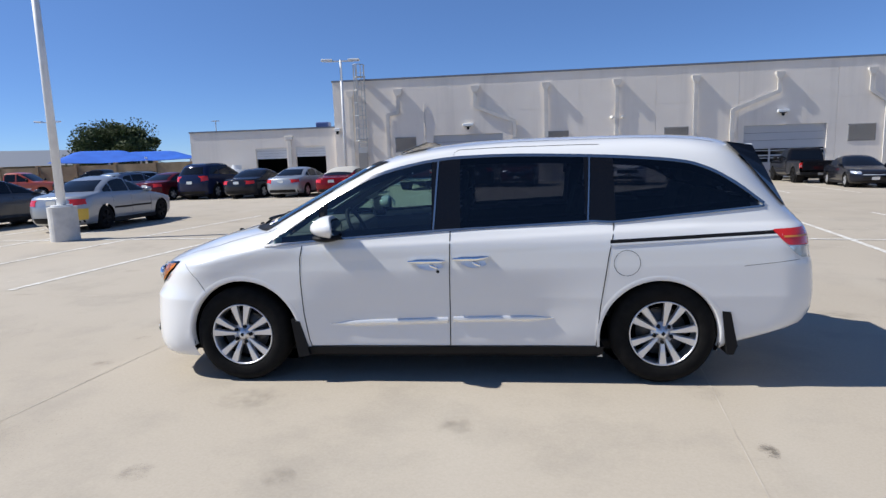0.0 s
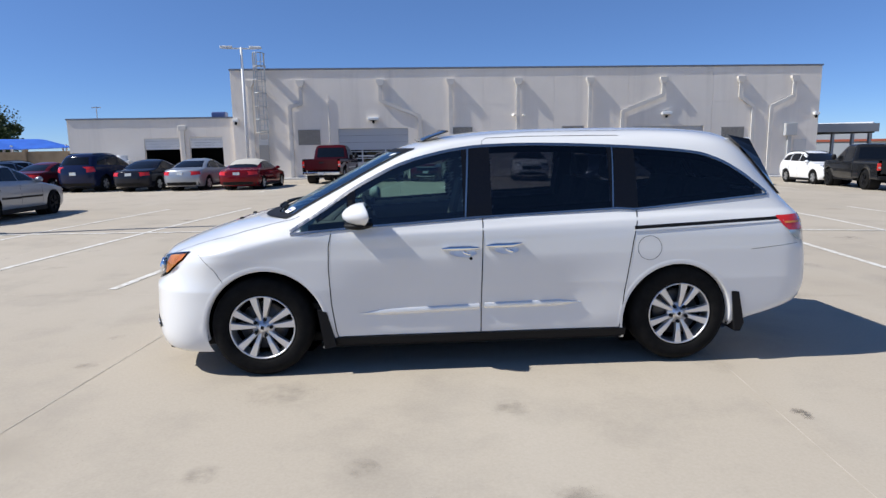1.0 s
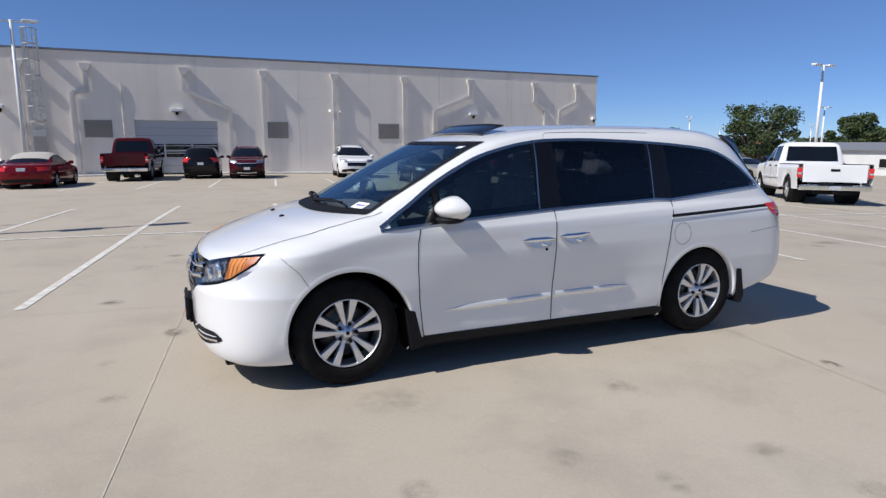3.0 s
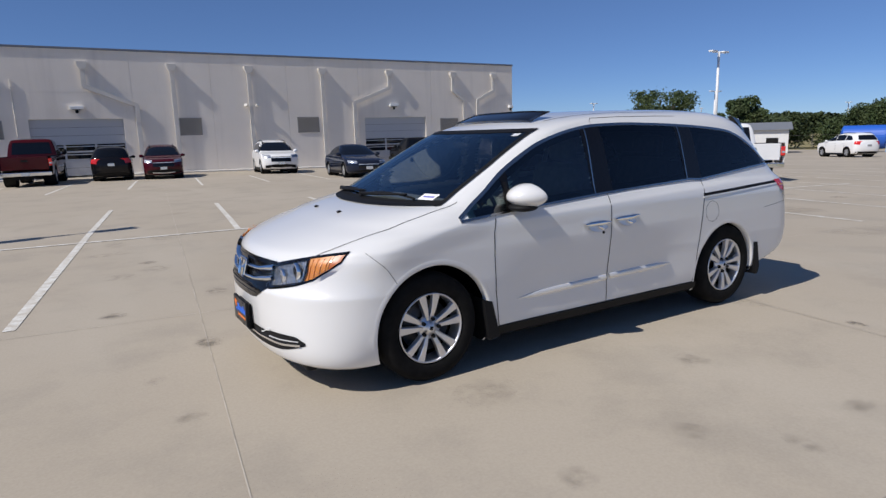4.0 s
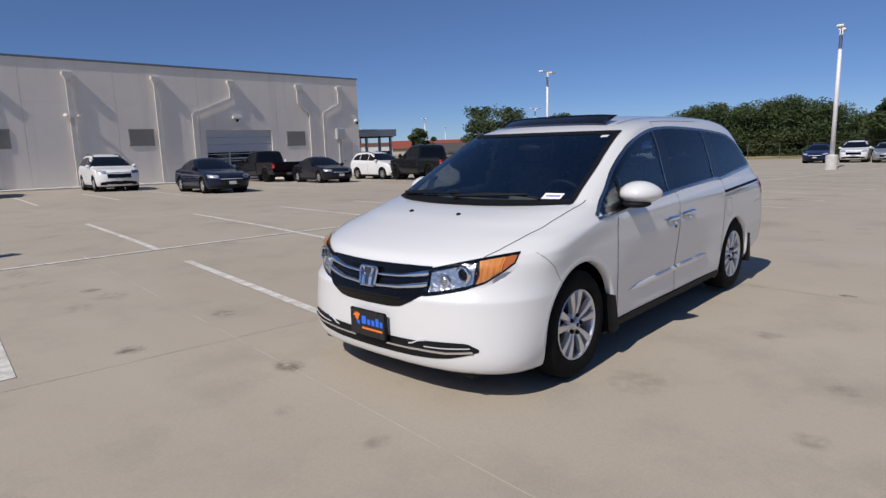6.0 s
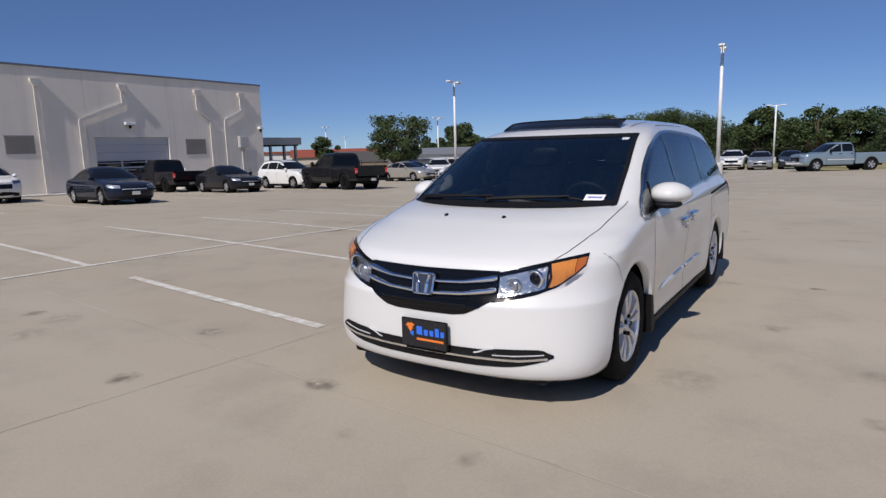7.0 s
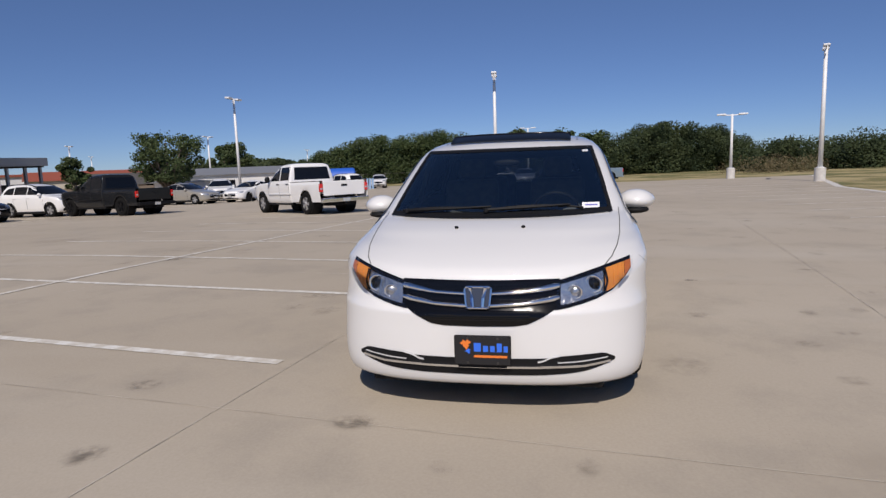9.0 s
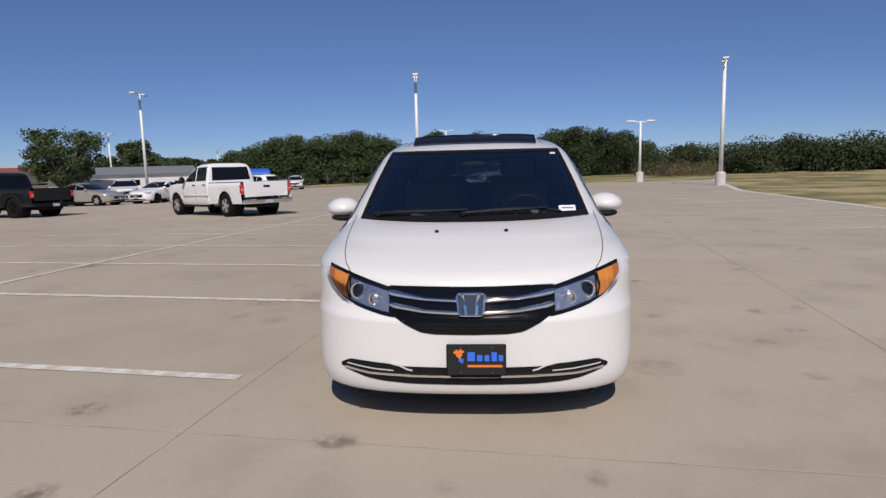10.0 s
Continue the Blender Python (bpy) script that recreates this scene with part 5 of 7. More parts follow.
# grille
GR_TOP = [(0, 0.79), (0.3, 0.793), (0.455, 0.792)]
GR_LOW = [(0, 0.536), (0.2, 0.539), (0.28, 0.55), (0.37, 0.594), (0.455, 0.642)]
gr = part("grille", front_patch(van_shell, -0.455, 0.455, lambda y: lerp_table(GR_LOW, y), lambda y: lerp_table(GR_TOP, y), 0.004, 40, 10), GRILLEBLACK, van, "gloss black grille with two chrome bars", True)
for z_end, z_knee, z_mid in ((0.755, 0.724, 0.716), (0.69, 0.656, 0.648)):
    rows = []
    for y in np.linspace(-0.448, 0.448, 61):
        zc = lerp_table([(0.06, z_mid), (0.25, z_knee), (0.45, z_end)], abs(y))
        hh = lerp_table([(0.06, 0.013), (0.25, 0.0135), (0.42, 0.02), (0.45, 0.014)], abs(y))
        rows.append([van_shell.front(y, zc + hh * k, off) for k, off in ((-1.0, 0.004), (-0.95, 0.018), (-0.5, 0.027), (0.0, 0.03), (0.5, 0.026), (0.95, 0.015), (1.0, 0.004))])
    part("chrome_bar", grid_mesh(rows), CHROME, gr, "chrome grille bar", True)
for zc in (0.575, 0.6, 0.625, 0.685, 0.765):
    part("mesh_bar", ribbon([(y, zc) for y in np.linspace(-0.29, 0.29, 21)], 0.008, lambda a, b: van_shell.front(a, b, 0.008), 0.03, 0.004), GLOSSBLACK, gr)
part("badge", box(-0.012, -0.07, -0.066, 0.008, 0.07, 0.066, 0.008, Matrix.Translation((-2.394, 0, 0.70)) @ pose(0, 0, 0, 0, 14, 0)), mat("badge_back", (0.1, 0.11, 0.13), 0.25, 0.7), gr, "chrome framed badge")
bm = bmesh.new()
bt = Matrix.Translation((-2.405, 0, 0.70)) @ pose(0, 0, 0, 0, 14, 0)
pts = [(0.0, -0.055, -0.056), (0.0, 0.055, -0.056), (0.0, 0.066, -0.045), (0.0, 0.076, 0.05), (0.0, 0.066, 0.062), (0.0, -0.066, 0.062), (0.0, -0.076, 0.05), (0.0, -0.066, -0.045), (0.0, -0.055, -0.056)]
tube_into(bm, [bt @ Vector(p) for p in pts], 0.007, 8)
part("badge_ring", bm, CHROME, gr)
for sgn in (-1, 1):
    bm = bmesh.new()
    tube_into(bm, [bt @ Vector((-0.004, sgn * 0.028, -0.05)), bt @ Vector((-0.006, sgn * 0.032, 0.0)), bt @ Vector((-0.004, sgn * 0.044, 0.055))], 0.012, 8)
    part("badge_bar", bm, CHROME, gr)
# lower intake, plate, splitter
part("lower_intake", front_patch(van_shell, -0.76, 0.76, lambda y: lerp_table([(0, 0.246), (0.35, 0.25), (0.5, 0.258), (0.6, 0.27), (0.7, 0.297), (0.76, 0.32)], y), lambda y: lerp_table([(0, 0.35), (0.38, 0.352), (0.46, 0.362), (0.6, 0.367), (0.7, 0.368), (0.76, 0.336)], y), 0.004, 60, 6), BLACKPLASTIC, van, "black lower intake", True)
part("intake_strip", ribbon([(y, 0.3) for y in np.linspace(-0.36, 0.36, 40)], 0.012, lambda a, b: van_shell.front(a, b, 0.012), 0.03, 0.01), CHROME, van)
pl = part("front_plate", box(-2.452, -0.187, 0.32, -2.432, 0.137, 0.493, 0.008), BLACKPLASTIC, van, "black dealer plate with orange and blue print")
BLUEP, ORANGEP = mat("blue_plate_print", (0.03, 0.16, 0.75), 0.5), mat("orange_plate_print", (0.8, 0.2, 0.03), 0.5)
part("plate_bracket", box(-2.433, -0.16, 0.3, -2.384, 0.12, 0.47, 0.004), BLACKPLASTIC, van)
part("plate_frame", box(-2.4545, -0.181, 0.326, -2.4515, 0.131, 0.487, 0.0), mat("plate_face", (0.014, 0.014, 0.016), 0.35), pl)
for k, (y0, w, z1) in enumerate(((0.022, 0.046, 0.452), (-0.03, 0.034, 0.436), (-0.07, 0.032, 0.436), (-0.108, 0.034, 0.452), (-0.146, 0.03, 0.436))):
    part("plate_bar", box(-2.457, y0 - w + 0.006, 0.402, -2.454, y0, z1, 0.0), BLUEP, pl)
part("plate_bar", box(-2.457, -0.165, 0.368, -2.454, 0.022, 0.381), ORANGEP, pl)
for yc, zc, size, phase, ink, words in ((0.068, 0.446, 0.03, 0.4, ORANGEP, "orange printed blob"), (0.055, 0.405, 0.016, 1.3, BLUEP, "blue printed blob")):
    ring = []
    for k in range(36):   # ragged printed shape
        a = 2 * math.pi * k / 36
        rr = size * (0.78 + 0.2 * math.sin(3 * a + phase) + 0.16 * math.sin(7 * a + 2 * phase))
        ring.append((-2.4575, yc + rr * math.cos(a), zc + rr * math.sin(a)))
    part("plate_emblem", prism_into(bmesh.new(), ring, (0.0035, 0, 0)), ink, pl, words)
for yy in (-0.113, 0.058):
    for zz in (0.336, 0.478):
        part("plate_bolt", cyl(0.007, 0.007, 0.008, pose(-2.4545, yy, zz, 0, 90, 0), 10), STEEL, pl)
part("air_dam", box(-2.24, -0.70, 0.13, -2.16, 0.70, 0.2, 0.02), BLACKPLASTIC, van)
part("underbody", box(-2.1, -0.75, 0.16, 1.75, 0.75, 0.24, 0.02), BLACKPLASTIC, van, "dark underbody")

# sunroof visor tilted up at the front of the roof
rows = []
for k in range(9):
    t = k / 8
    rows.append([Vector((-0.38 + 0.19 * t + 0.05 * (abs(i - 12) / 12) ** 3, -0.52 + 1.04 * i / 24, 1.622 + 0.07 * t ** 0.8 - 0.014 * (abs(i - 12) / 12) ** 4)) for i in range(25)])
vis = rise(grid_mesh(rows), -0.008)
part("sunroof_visor", vis, GLOSSBLACK, van, "dark acrylic sunroof visor", True)
for s in (-1, 1):
    part("roof_strip", ribbon([(x, s * 0.575) for x in np.linspace(-0.25, 1.9, 30)], 0.007, lambda a, b: van_shell.above(a, b, 0.003)), SEAM, van)
# tailgate
rows = []
for k in range(11):
    z = 1.17 + (1.52 - 1.17) * k / 10
    rows.append([van_shell.rear(-0.66 + 1.32 * i / 24, z, 0.004) for i in range(25)])
part("rear_glass", grid_mesh(rows), GLASS_DARK, van, "dark rear window", True)
part("rear_spoiler", box(1.95, -0.58, 1.575, 2.17, 0.58, 1.6, 0.008), PEARL, van)
part("tailgate_trim", ribbon([(y, 0.92) for y in np.linspace(-0.6, 0.6, 20)], 0.05, lambda a, b: van_shell.rear(a, b, 0.012), 0.05, 0.012), CHROME, van)

# cabin
part("cabin_floor", box(-1.2, -0.8, 0.42, 2.2, 0.8, 0.46), DARKIN, van)
part("dashboard", box(-1.25, -0.78, 0.85, -0.82, 0.78, 1.045, 0.05), INTERIOR, van, "dark grey dashboard")
part("dash_cover", box(-1.42, -0.66, 1.0, -1.0, 0.66, 1.06, 0.03), INTERIOR, van)


def van_seat(x, y, w, hr=True):
    st = part("seat", box(x - 0.25, y - w / 2, 0.62, x + 0.25, y + w / 2, 0.78, 0.06), SEATCLOTH, van, "grey leather seat")
    part("seat_back", box(-0.07, -w / 2, 0, 0.07, w / 2, 0.56, 0.05, Matrix.Translation((x + 0.22, y, 0.74)) @ pose(0, 0, 0, 0, 14, 0)), SEATCLOTH, st)
    part("seat_base", box(x - 0.2, y - w / 2 + 0.05, 0.45, x + 0.2, y + w / 2 - 0.05, 0.63), DARKIN, st)
    if hr:
        part("headrest", box(-0.05, -0.13, 0, 0.05, 0.13, 0.18, 0.04, Matrix.Translation((x + 0.37, y, 1.30)) @ pose(0, 0, 0, 0, 10, 0)), SEATCLOTH, st)


for xx, w in ((-0.28, 0.5), (0.75, 0.48), (1.6, 0.52)):
    for yy in (-0.4, 0.4):
        van_seat(xx, yy, w)
bm = bmesh.new()
stm = Matrix.Translation((-0.72, -0.4, 1.03)) @ pose(0, 0, 0, 0, 65, 0)
tube_into(bm, [stm @ Vector((0.18 * math.cos(a), 0.18 * math.sin(a), 0)) for a in np.linspace(0, 2 * math.pi, 29)], 0.015, 8)
part("steering_wheel", bm, BLACKPLASTIC, van, "", True)
part("steering_hub", cyl(0.07, 0.05, 0.05, stm, 18), BLACKPLASTIC, van)
part("rear_view_mirror", blob((0.02, 0.11, 0.03), pose(-0.62, 0, 1.44), 16), BLACKPLASTIC, van, "", True)

for (ax, az, ar) in VAN_ARCHES:
    for s in (-1, 1):
        w = build_wheel("wheel", 0.229, 0.356, 0.115)
        w.parent = van
        w.matrix_basis = pose(ax - 0.03 if ax < 0 else ax + 0.03, s * 0.965, 0.336, 0, 17 if ax < 0 else 40, 0 if s < 0 else 180)
# ---- parked vehicles ----
PAINTS = {}


def paint_of(color, metal=0.0):
    key = (color, metal)
    if key not in PAINTS:
        PAINTS[key] = car_paint("car_paint", color, metal, 0.1 if max(color) < 0.3 else 0.3, 0.3 if max(color) < 0.3 else 0.5, 0.0 if max(color) < 0.3 else 0.6, 0.012 if max(color) < 0.3 else 0.05)
    return PAINTS[key]


SEDAN_LOWER = [
    (0.20, -2.26, 2.28, 0.84, 0.5, 2.3, 0.4, 2.5), (0.32, -2.38, 2.38, 0.89, 0.55, 2.2, 0.4, 2.5), (0.5, -2.4, 2.41, 0.915, 0.6, 2.2, 0.42, 2.5), (0.66, -2.37, 2.41, 0.92, 0.6, 2.2, 0.42, 2.5),
    (0.74, -2.25, 2.40, 0.915, 0.55, 2.3, 0.42, 2.5), (0.80, -2.0, 2.38, 0.905, 0.55, 2.5, 0.42, 2.5), (0.86, -1.65, 2.36, 0.895, 0.6, 2.6, 0.42, 2.5), (0.92, -1.25, 2.33, 0.88, 0.5, 2.6, 0.45, 2.5)]
SEDAN_UPPER = [
    (0.95, -1.05, 2.27, 0.868, 0.4, 2.5, 0.5, 2.5), (0.985, -0.95, 2.05, 0.85, 0.35, 2.5, 0.5, 2.4), (1.02, -0.88, 1.72, 0.83, 0.35, 2.5, 0.4, 2.4), (1.15, -0.6, 1.45, 0.765, 0.32, 2.4, 0.35, 2.4),
    (1.28, -0.3, 1.15, 0.69, 0.32, 2.3, 0.35, 2.3), (1.37, -0.06, 0.9, 0.61, 0.35, 2.2, 0.38, 2.2), (1.42, 0.12, 0.65, 0.48, 0.3, 2.1, 0.3, 2.1), (1.45, 0.3, 0.45, 0.25, 0.07, 2.0, 0.07, 2.0)]
SEDAN = SEDAN_LOWER + SEDAN_UPPER
SUV_LOWER = [
    (0.24, -2.12, 2.16, 0.85, 0.45, 2.4, 0.35, 2.6), (0.4, -2.24, 2.25, 0.9, 0.5, 2.3, 0.36, 2.6), (0.6, -2.27, 2.29, 0.92, 0.52, 2.3, 0.38, 2.6), (0.82, -2.24, 2.29, 0.925, 0.5, 2.3, 0.38, 2.6),
    (0.93, -2.12, 2.27, 0.92, 0.48, 2.4, 0.38, 2.6), (1.0, -1.8, 2.26, 0.91, 0.5, 2.6, 0.38, 2.6), (1.05, -1.35, 2.24, 0.9, 0.5, 2.6, 0.38, 2.6), (1.09, -1.1, 2.23, 0.885, 0.4, 2.5, 0.4, 2.6)]
SUV_UPPER = [
    (1.13, -1.0, 2.21, 0.865, 0.36, 2.5, 0.4, 2.6), (1.3, -0.68, 2.11, 0.8, 0.34, 2.4, 0.4, 2.5), (1.46, -0.36, 2.0, 0.735, 0.34, 2.4, 0.42, 2.5), (1.56, -0.12, 1.92, 0.68, 0.38, 2.3, 0.45, 2.4),
    (1.62, 0.12, 1.8, 0.6, 0.42, 2.2, 0.5, 2.3), (1.66, 0.4, 1.55, 0.45, 0.4, 2.1, 0.5, 2.1), (1.68, 0.75, 1.2, 0.25, 0.2, 2.0, 0.2, 2.0)]
SUV = SUV_LOWER + SUV_UPPER
CAB_LOWER = [
    (0.36, -2.75, 0.62, 0.86, 0.4, 2.6, 0.1, 4), (0.5, -2.86, 0.62, 0.94, 0.42, 2.6, 0.1, 4), (0.75, -2.9, 0.62, 0.975, 0.42, 2.6, 0.1, 4), (1.0, -2.88, 0.62, 0.985, 0.42, 2.6, 0.1, 4),
    (1.1, -2.8, 0.62, 0.98, 0.42, 2.7, 0.1, 4), (1.16, -2.5, 0.62, 0.97, 0.45, 3.0, 0.1, 4), (1.2, -1.75, 0.62, 0.955, 0.4, 3.0, 0.1, 4), (1.23, -1.5, 0.61, 0.945, 0.3, 2.8, 0.1, 4)]
CAB_UPPER = [
    (1.3, -1.36, 0.6, 0.93, 0.3, 3.0, 0.08, 4.5), (1.5, -1.06, 0.57, 0.885, 0.3, 3.0, 0.08, 4.5), (1.7, -0.74, 0.53, 0.835, 0.28, 3.0, 0.09, 4.5), (1.79, -0.58, 0.5, 0.80, 0.28, 3.0, 0.1, 4.0),
    (1.845, -0.42, 0.46, 0.745, 0.26, 2.8, 0.12, 3.6), (1.875, -0.28, 0.4, 0.64, 0.24, 2.6, 0.14, 3.0), (1.89, -0.12, 0.28, 0.45, 0.16, 2.4, 0.16, 2.4)]
CAB = CAB_LOWER + CAB_UPPER


def dense(keys, step=0.03):
    zs = [keys[0][0]]
    for a, b in zip(keys, keys[1:]):
        slope = abs(b[1] - a[1]) + abs(b[2] - a[2])
        n = max(1, int(max((b[0] - a[0]) / 0.06, slope / 0.14)))
        zs += [a[0] + (b[0] - a[0]) * k / n for k in range(1, n + 1)]
    return zs


SHELLS = {}


def shell_of(kind):
    if kind not in SHELLS:
        keys = {"sedan": SEDAN, "suv": SUV, "pickup": CAB}[kind]
        SHELLS[kind] = Shell(keys, dense(keys), 9, 44, 8, 0.03, 0.0)
    return SHELLS[kind]


SPECS = {
    # arches, window bands: x range list, low and high curves, windscreen and rear glass: z range and half widths
    "sedan": dict(arch=((-1.42, 0.33, 0.37), (1.36, 0.33, 0.37)), tyre=0.325, rim=0.215, panes=((-0.72, 0.12), (0.17, 0.92), (0.97, 1.32)),
                  low=[(-0.9, 0.965), (1.5, 1.01)], high=[(-0.9, 0.97), (-0.5, 1.17), (-0.1, 1.32), (0.35, 1.365), (0.8, 1.31), (1.15, 1.17), (1.4, 1.03)],
                  screen=(0.99, 1.36, 0.74, 0.55), rear=(1.04, 1.33, 0.68, 0.52)),
    "suv": dict(arch=((-1.34, 0.36, 0.4), (1.3, 0.36, 0.4)), tyre=0.355, rim=0.225, panes=((-0.82, 0.1), (0.15, 1.0), (1.06, 1.72)),
                low=[(-0.98, 1.09), (1.8, 1.17)], high=[(-0.98, 1.095), (-0.6, 1.3), (-0.2, 1.47), (0.3, 1.545), (1.0, 1.54), (1.5, 1.46), (1.8, 1.2)],
                screen=(1.12, 1.55, 0.76, 0.6), rear=(1.17, 1.5, 0.66, 0.55)),
    "pickup": dict(arch=((-1.95, 0.42, 0.46), (9.0, 0.42, 0.46)), tyre=0.4, rim=0.25, panes=((-1.08, -0.33), (-0.25, 0.46)),
                   low=[(-1.3, 1.24), (0.6, 1.26)], high=[(-1.3, 1.245), (-0.9, 1.52), (-0.66, 1.7), (-0.4, 1.765), (0.5, 1.765)],
                   screen=(1.26, 1.77, 0.84, 0.73), rear=(1.27, 1.74, 0.76, 0.70)),
}
WHEELS = {}


def simple_wheel(kind, dark):
    """Tyre and five-spoke rim meshes, outer face along -y."""
    key = (kind, dark)
    if key not in WHEELS:
        rt, rr = SPECS[kind]["tyre"], SPECS[kind]["rim"]
        turn = pose(0, 0, 0, 90, 0, 0)
        bm = lathe_into(bmesh.new(), [(rr, -0.2), (rt - 0.03, -0.21), (rt, -0.18), (rt, -0.03), (rt - 0.03, 0.0), (rr * 1.05, 0.0), (rr, -0.02)], turn, 28)
        t = part("tyre", bm, RUBBER, None, "", True)
        bm = lathe_into(bmesh.new(), [(rr, -0.01), (rr * 0.94, -0.005), (rr * 0.9, -0.05), (rr * 0.85, -0.12), (0.001, -0.12)], turn, 28)
        r1 = part("rim", bm, ALLOYDARK if not dark else BLACKPLASTIC, None, "", True)
        bm = bmesh.new()
        for k in range(5):
            for e in (-9, 9):
                box_into(bm, -0.022, -0.0, 0.02, 0.022, 0.03, rr * 0.95, 0, pose(0, 0, 0, 0, 72 * k + e, 0))
        cyl_into(bm, 0.06, 0.05, 0.03, pose(0, 0.0, 0, 90), 14)
        s1 = part("spokes", bm, ALLOY if not dark else BLACKPLASTIC, None)
        WHEELS[key] = (t.data, r1.data, s1.data)
        for o in (t, r1, s1):
            bpy.data.objects.remove(o)
    return WHEELS[key]


def vehicle(kind, name, label, category, color, x, y, heading, length=None, width=None, height=None, metal=0.0, dark_wheels=False, group="parked cars on the lot", soft_top=None):
    sh, spec = shell_of(kind), SPECS[kind]
    g = gz(x, y)
    h = radians(heading)
    up = Vector((-(gz(x + 1, y) - gz(x - 1, y)) / 2, -(gz(x, y + 1) - gz(x, y - 1)) / 2, 1)).normalized()
    fwd = Vector((math.cos(h), math.sin(h), 0))
    fwd = (fwd - up * fwd.dot(up)).normalized()
    lx = -fwd
    ly = up.cross(lx)
    m = Matrix((lx, ly, up)).transposed().to_4x4()
    m.translation = (x, y, g)
    base_l = {"sedan": 4.82, "suv": 4.57, "pickup": 5.8}[kind]
    base_w = {"sedan": 1.84, "suv": 1.85, "pickup": 1.97}[kind]
    base_h = {"sedan": 1.45, "suv": 1.68, "pickup": 1.89}[kind]
    car = tagged(empty(name, m), label, category, group)
    sc = Vector(((length or base_l) / base_l, (width or base_w) / base_w, (height or base_h) / base_h))
    car.scale = sc
    paint = paint_of(color, metal)
    arches = spec["arch"]
    low, high = (lambda q: lerp_table(spec["low"], q)), (lambda q: lerp_table(spec["high"], q))
    z0s, z1s, h0s, h1s = spec["screen"]

    part("body", sh.bm(None, arches), paint, car, "", True)
    for s in (-1, 1):
        for k, (xa, xb) in enumerate(spec["panes"]):
            part("side_window", side_patch(sh, s, xa, xb, lambda q: low(q) + 0.01, lambda q: max(high(q) - 0.01, low(q) + 0.012), 0.006, 8, 4), WINDOWBLACK, car, "", True)
        cast = lambda a, b, q=s: sh.side(a, b, q, 0.004)
        for xa, za, zb in {"sedan": ((-0.85, 0.3, 0.95), (0.15, 0.26, 0.98), (1.0, 0.55, 0.98)), "suv": ((-0.95, 0.34, 1.08), (0.12, 0.3, 1.1), (1.02, 0.6, 1.12)), "pickup": ((-1.3, 0.48, 1.22), (-0.29, 0.46, 1.24), (0.52, 0.48, 1.25))}[kind]:
            part("door_gap", ribbon([(xa, za), (xa, zb)], 0.012, cast, 0.15), SEAM, car)
        for xa in {"sedan": (-0.02, 0.85), "suv": (-0.05, 0.85), "pickup": (-0.5, 0.3)}[kind]:
            zz = {"sedan": 0.86, "suv": 0.96, "pickup": 1.12}[kind]
            part("door_handle", ribbon([(xa, zz), (xa + 0.18, zz)], 0.03, lambda a, b, q=s: sh.side(a, b, q, 0.025), 0.1, 0.02), paint if kind != "pickup" else BLACKPLASTIC, car)
        zz = {"sedan": 1.0, "suv": 1.12, "pickup": 1.32}[kind]
        xx = {"sedan": -0.72, "suv": -0.82, "pickup": -1.1}[kind]
        yy = {"sedan": 0.93, "suv": 0.97, "pickup": 1.08}[kind]
        part("door_mirror", blob((0.08, 0.11, 0.08 if kind != "pickup" else 0.13), pose(xx, s * yy, zz), 12), paint if kind != "pickup" else BLACKPLASTIC, car, "", True)
        part("sill", box(arches[0][0] + arches[0][2] - 0.02, min(s * 0.7, s * 0.89), 0.17 if kind != "pickup" else 0.33, (arches[1][0] - arches[1][2] + 0.02) if kind != "pickup" else 0.6, max(s * 0.7, s * 0.89), 0.29 if kind != "pickup" else 0.42, 0.01), BLACKPLASTIC, car)
        ya, yb = (0.5, 0.84) if s > 0 else (-0.84, -0.5)
        zl, zh = {"sedan": (0.6, 0.72), "suv": (0.78, 0.92), "pickup": (0.82, 1.06)}[kind]
        part("headlamp", front_patch(sh, ya, yb, lambda q: zl + 0.12 * (q - 0.5), lambda q: zh + 0.1 * (q - 0.5), 0.01, 10, 4), LAMPWHITE, car, "", True)
        part("lamp_lens", front_patch(sh, ya, yb, lambda q: zl + 0.01 + 0.12 * (q - 0.5), lambda q: zh - 0.01 + 0.1 * (q - 0.5), 0.018, 10, 4), GLASS_LENS, car, "", True)
        if kind != "pickup":
            zl, zh, y0 = {"sedan": (0.70, 0.84, 0.52), "suv": (0.85, 1.06, 0.62)}[kind]
            rows = [[sh.rear(s * (y0 + (0.84 - y0) * i / 8), zl + (zh - zl) * k / 4 + 0.03 * i / 8, 0.01) for k in range(5)] for i in range(9)]
            part("tail_lamp", grid_mesh(rows), REDLENS, car, "red tail lamp", True)
            xa = {"sedan": 2.12, "suv": 2.0}[kind]
            part("lamp_corner", side_patch(sh, s, xa, xa + 0.2, lambda q: zl + 0.03, lambda q: zh + 0.03, 0.008, 5, 3), REDLENS, car, "", True)
    # windscreen and rear glass
    rows = [[sh.front(hh * (-1 + 2 * i / 12), z0s + (z1s - z0s) * k / 6, 0.006) for i in range(13)] for k in range(7) for hh in (h0s + (h1s - h0s) * k / 6,)]
    part("windscreen", grid_mesh(rows), WINDOWBLACK, car, "", True)
    r0, r1, w0, w1 = spec["rear"]
    rows = [[sh.rear(hh * (-1 + 2 * i / 10), r0 + (r1 - r0) * k / 5, 0.006) for i in range(11)] for k in range(6) for hh in (w0 + (w1 - w0) * k / 5,)]
    part("rear_window", grid_mesh(rows), WINDOWBLACK, car, "", True)
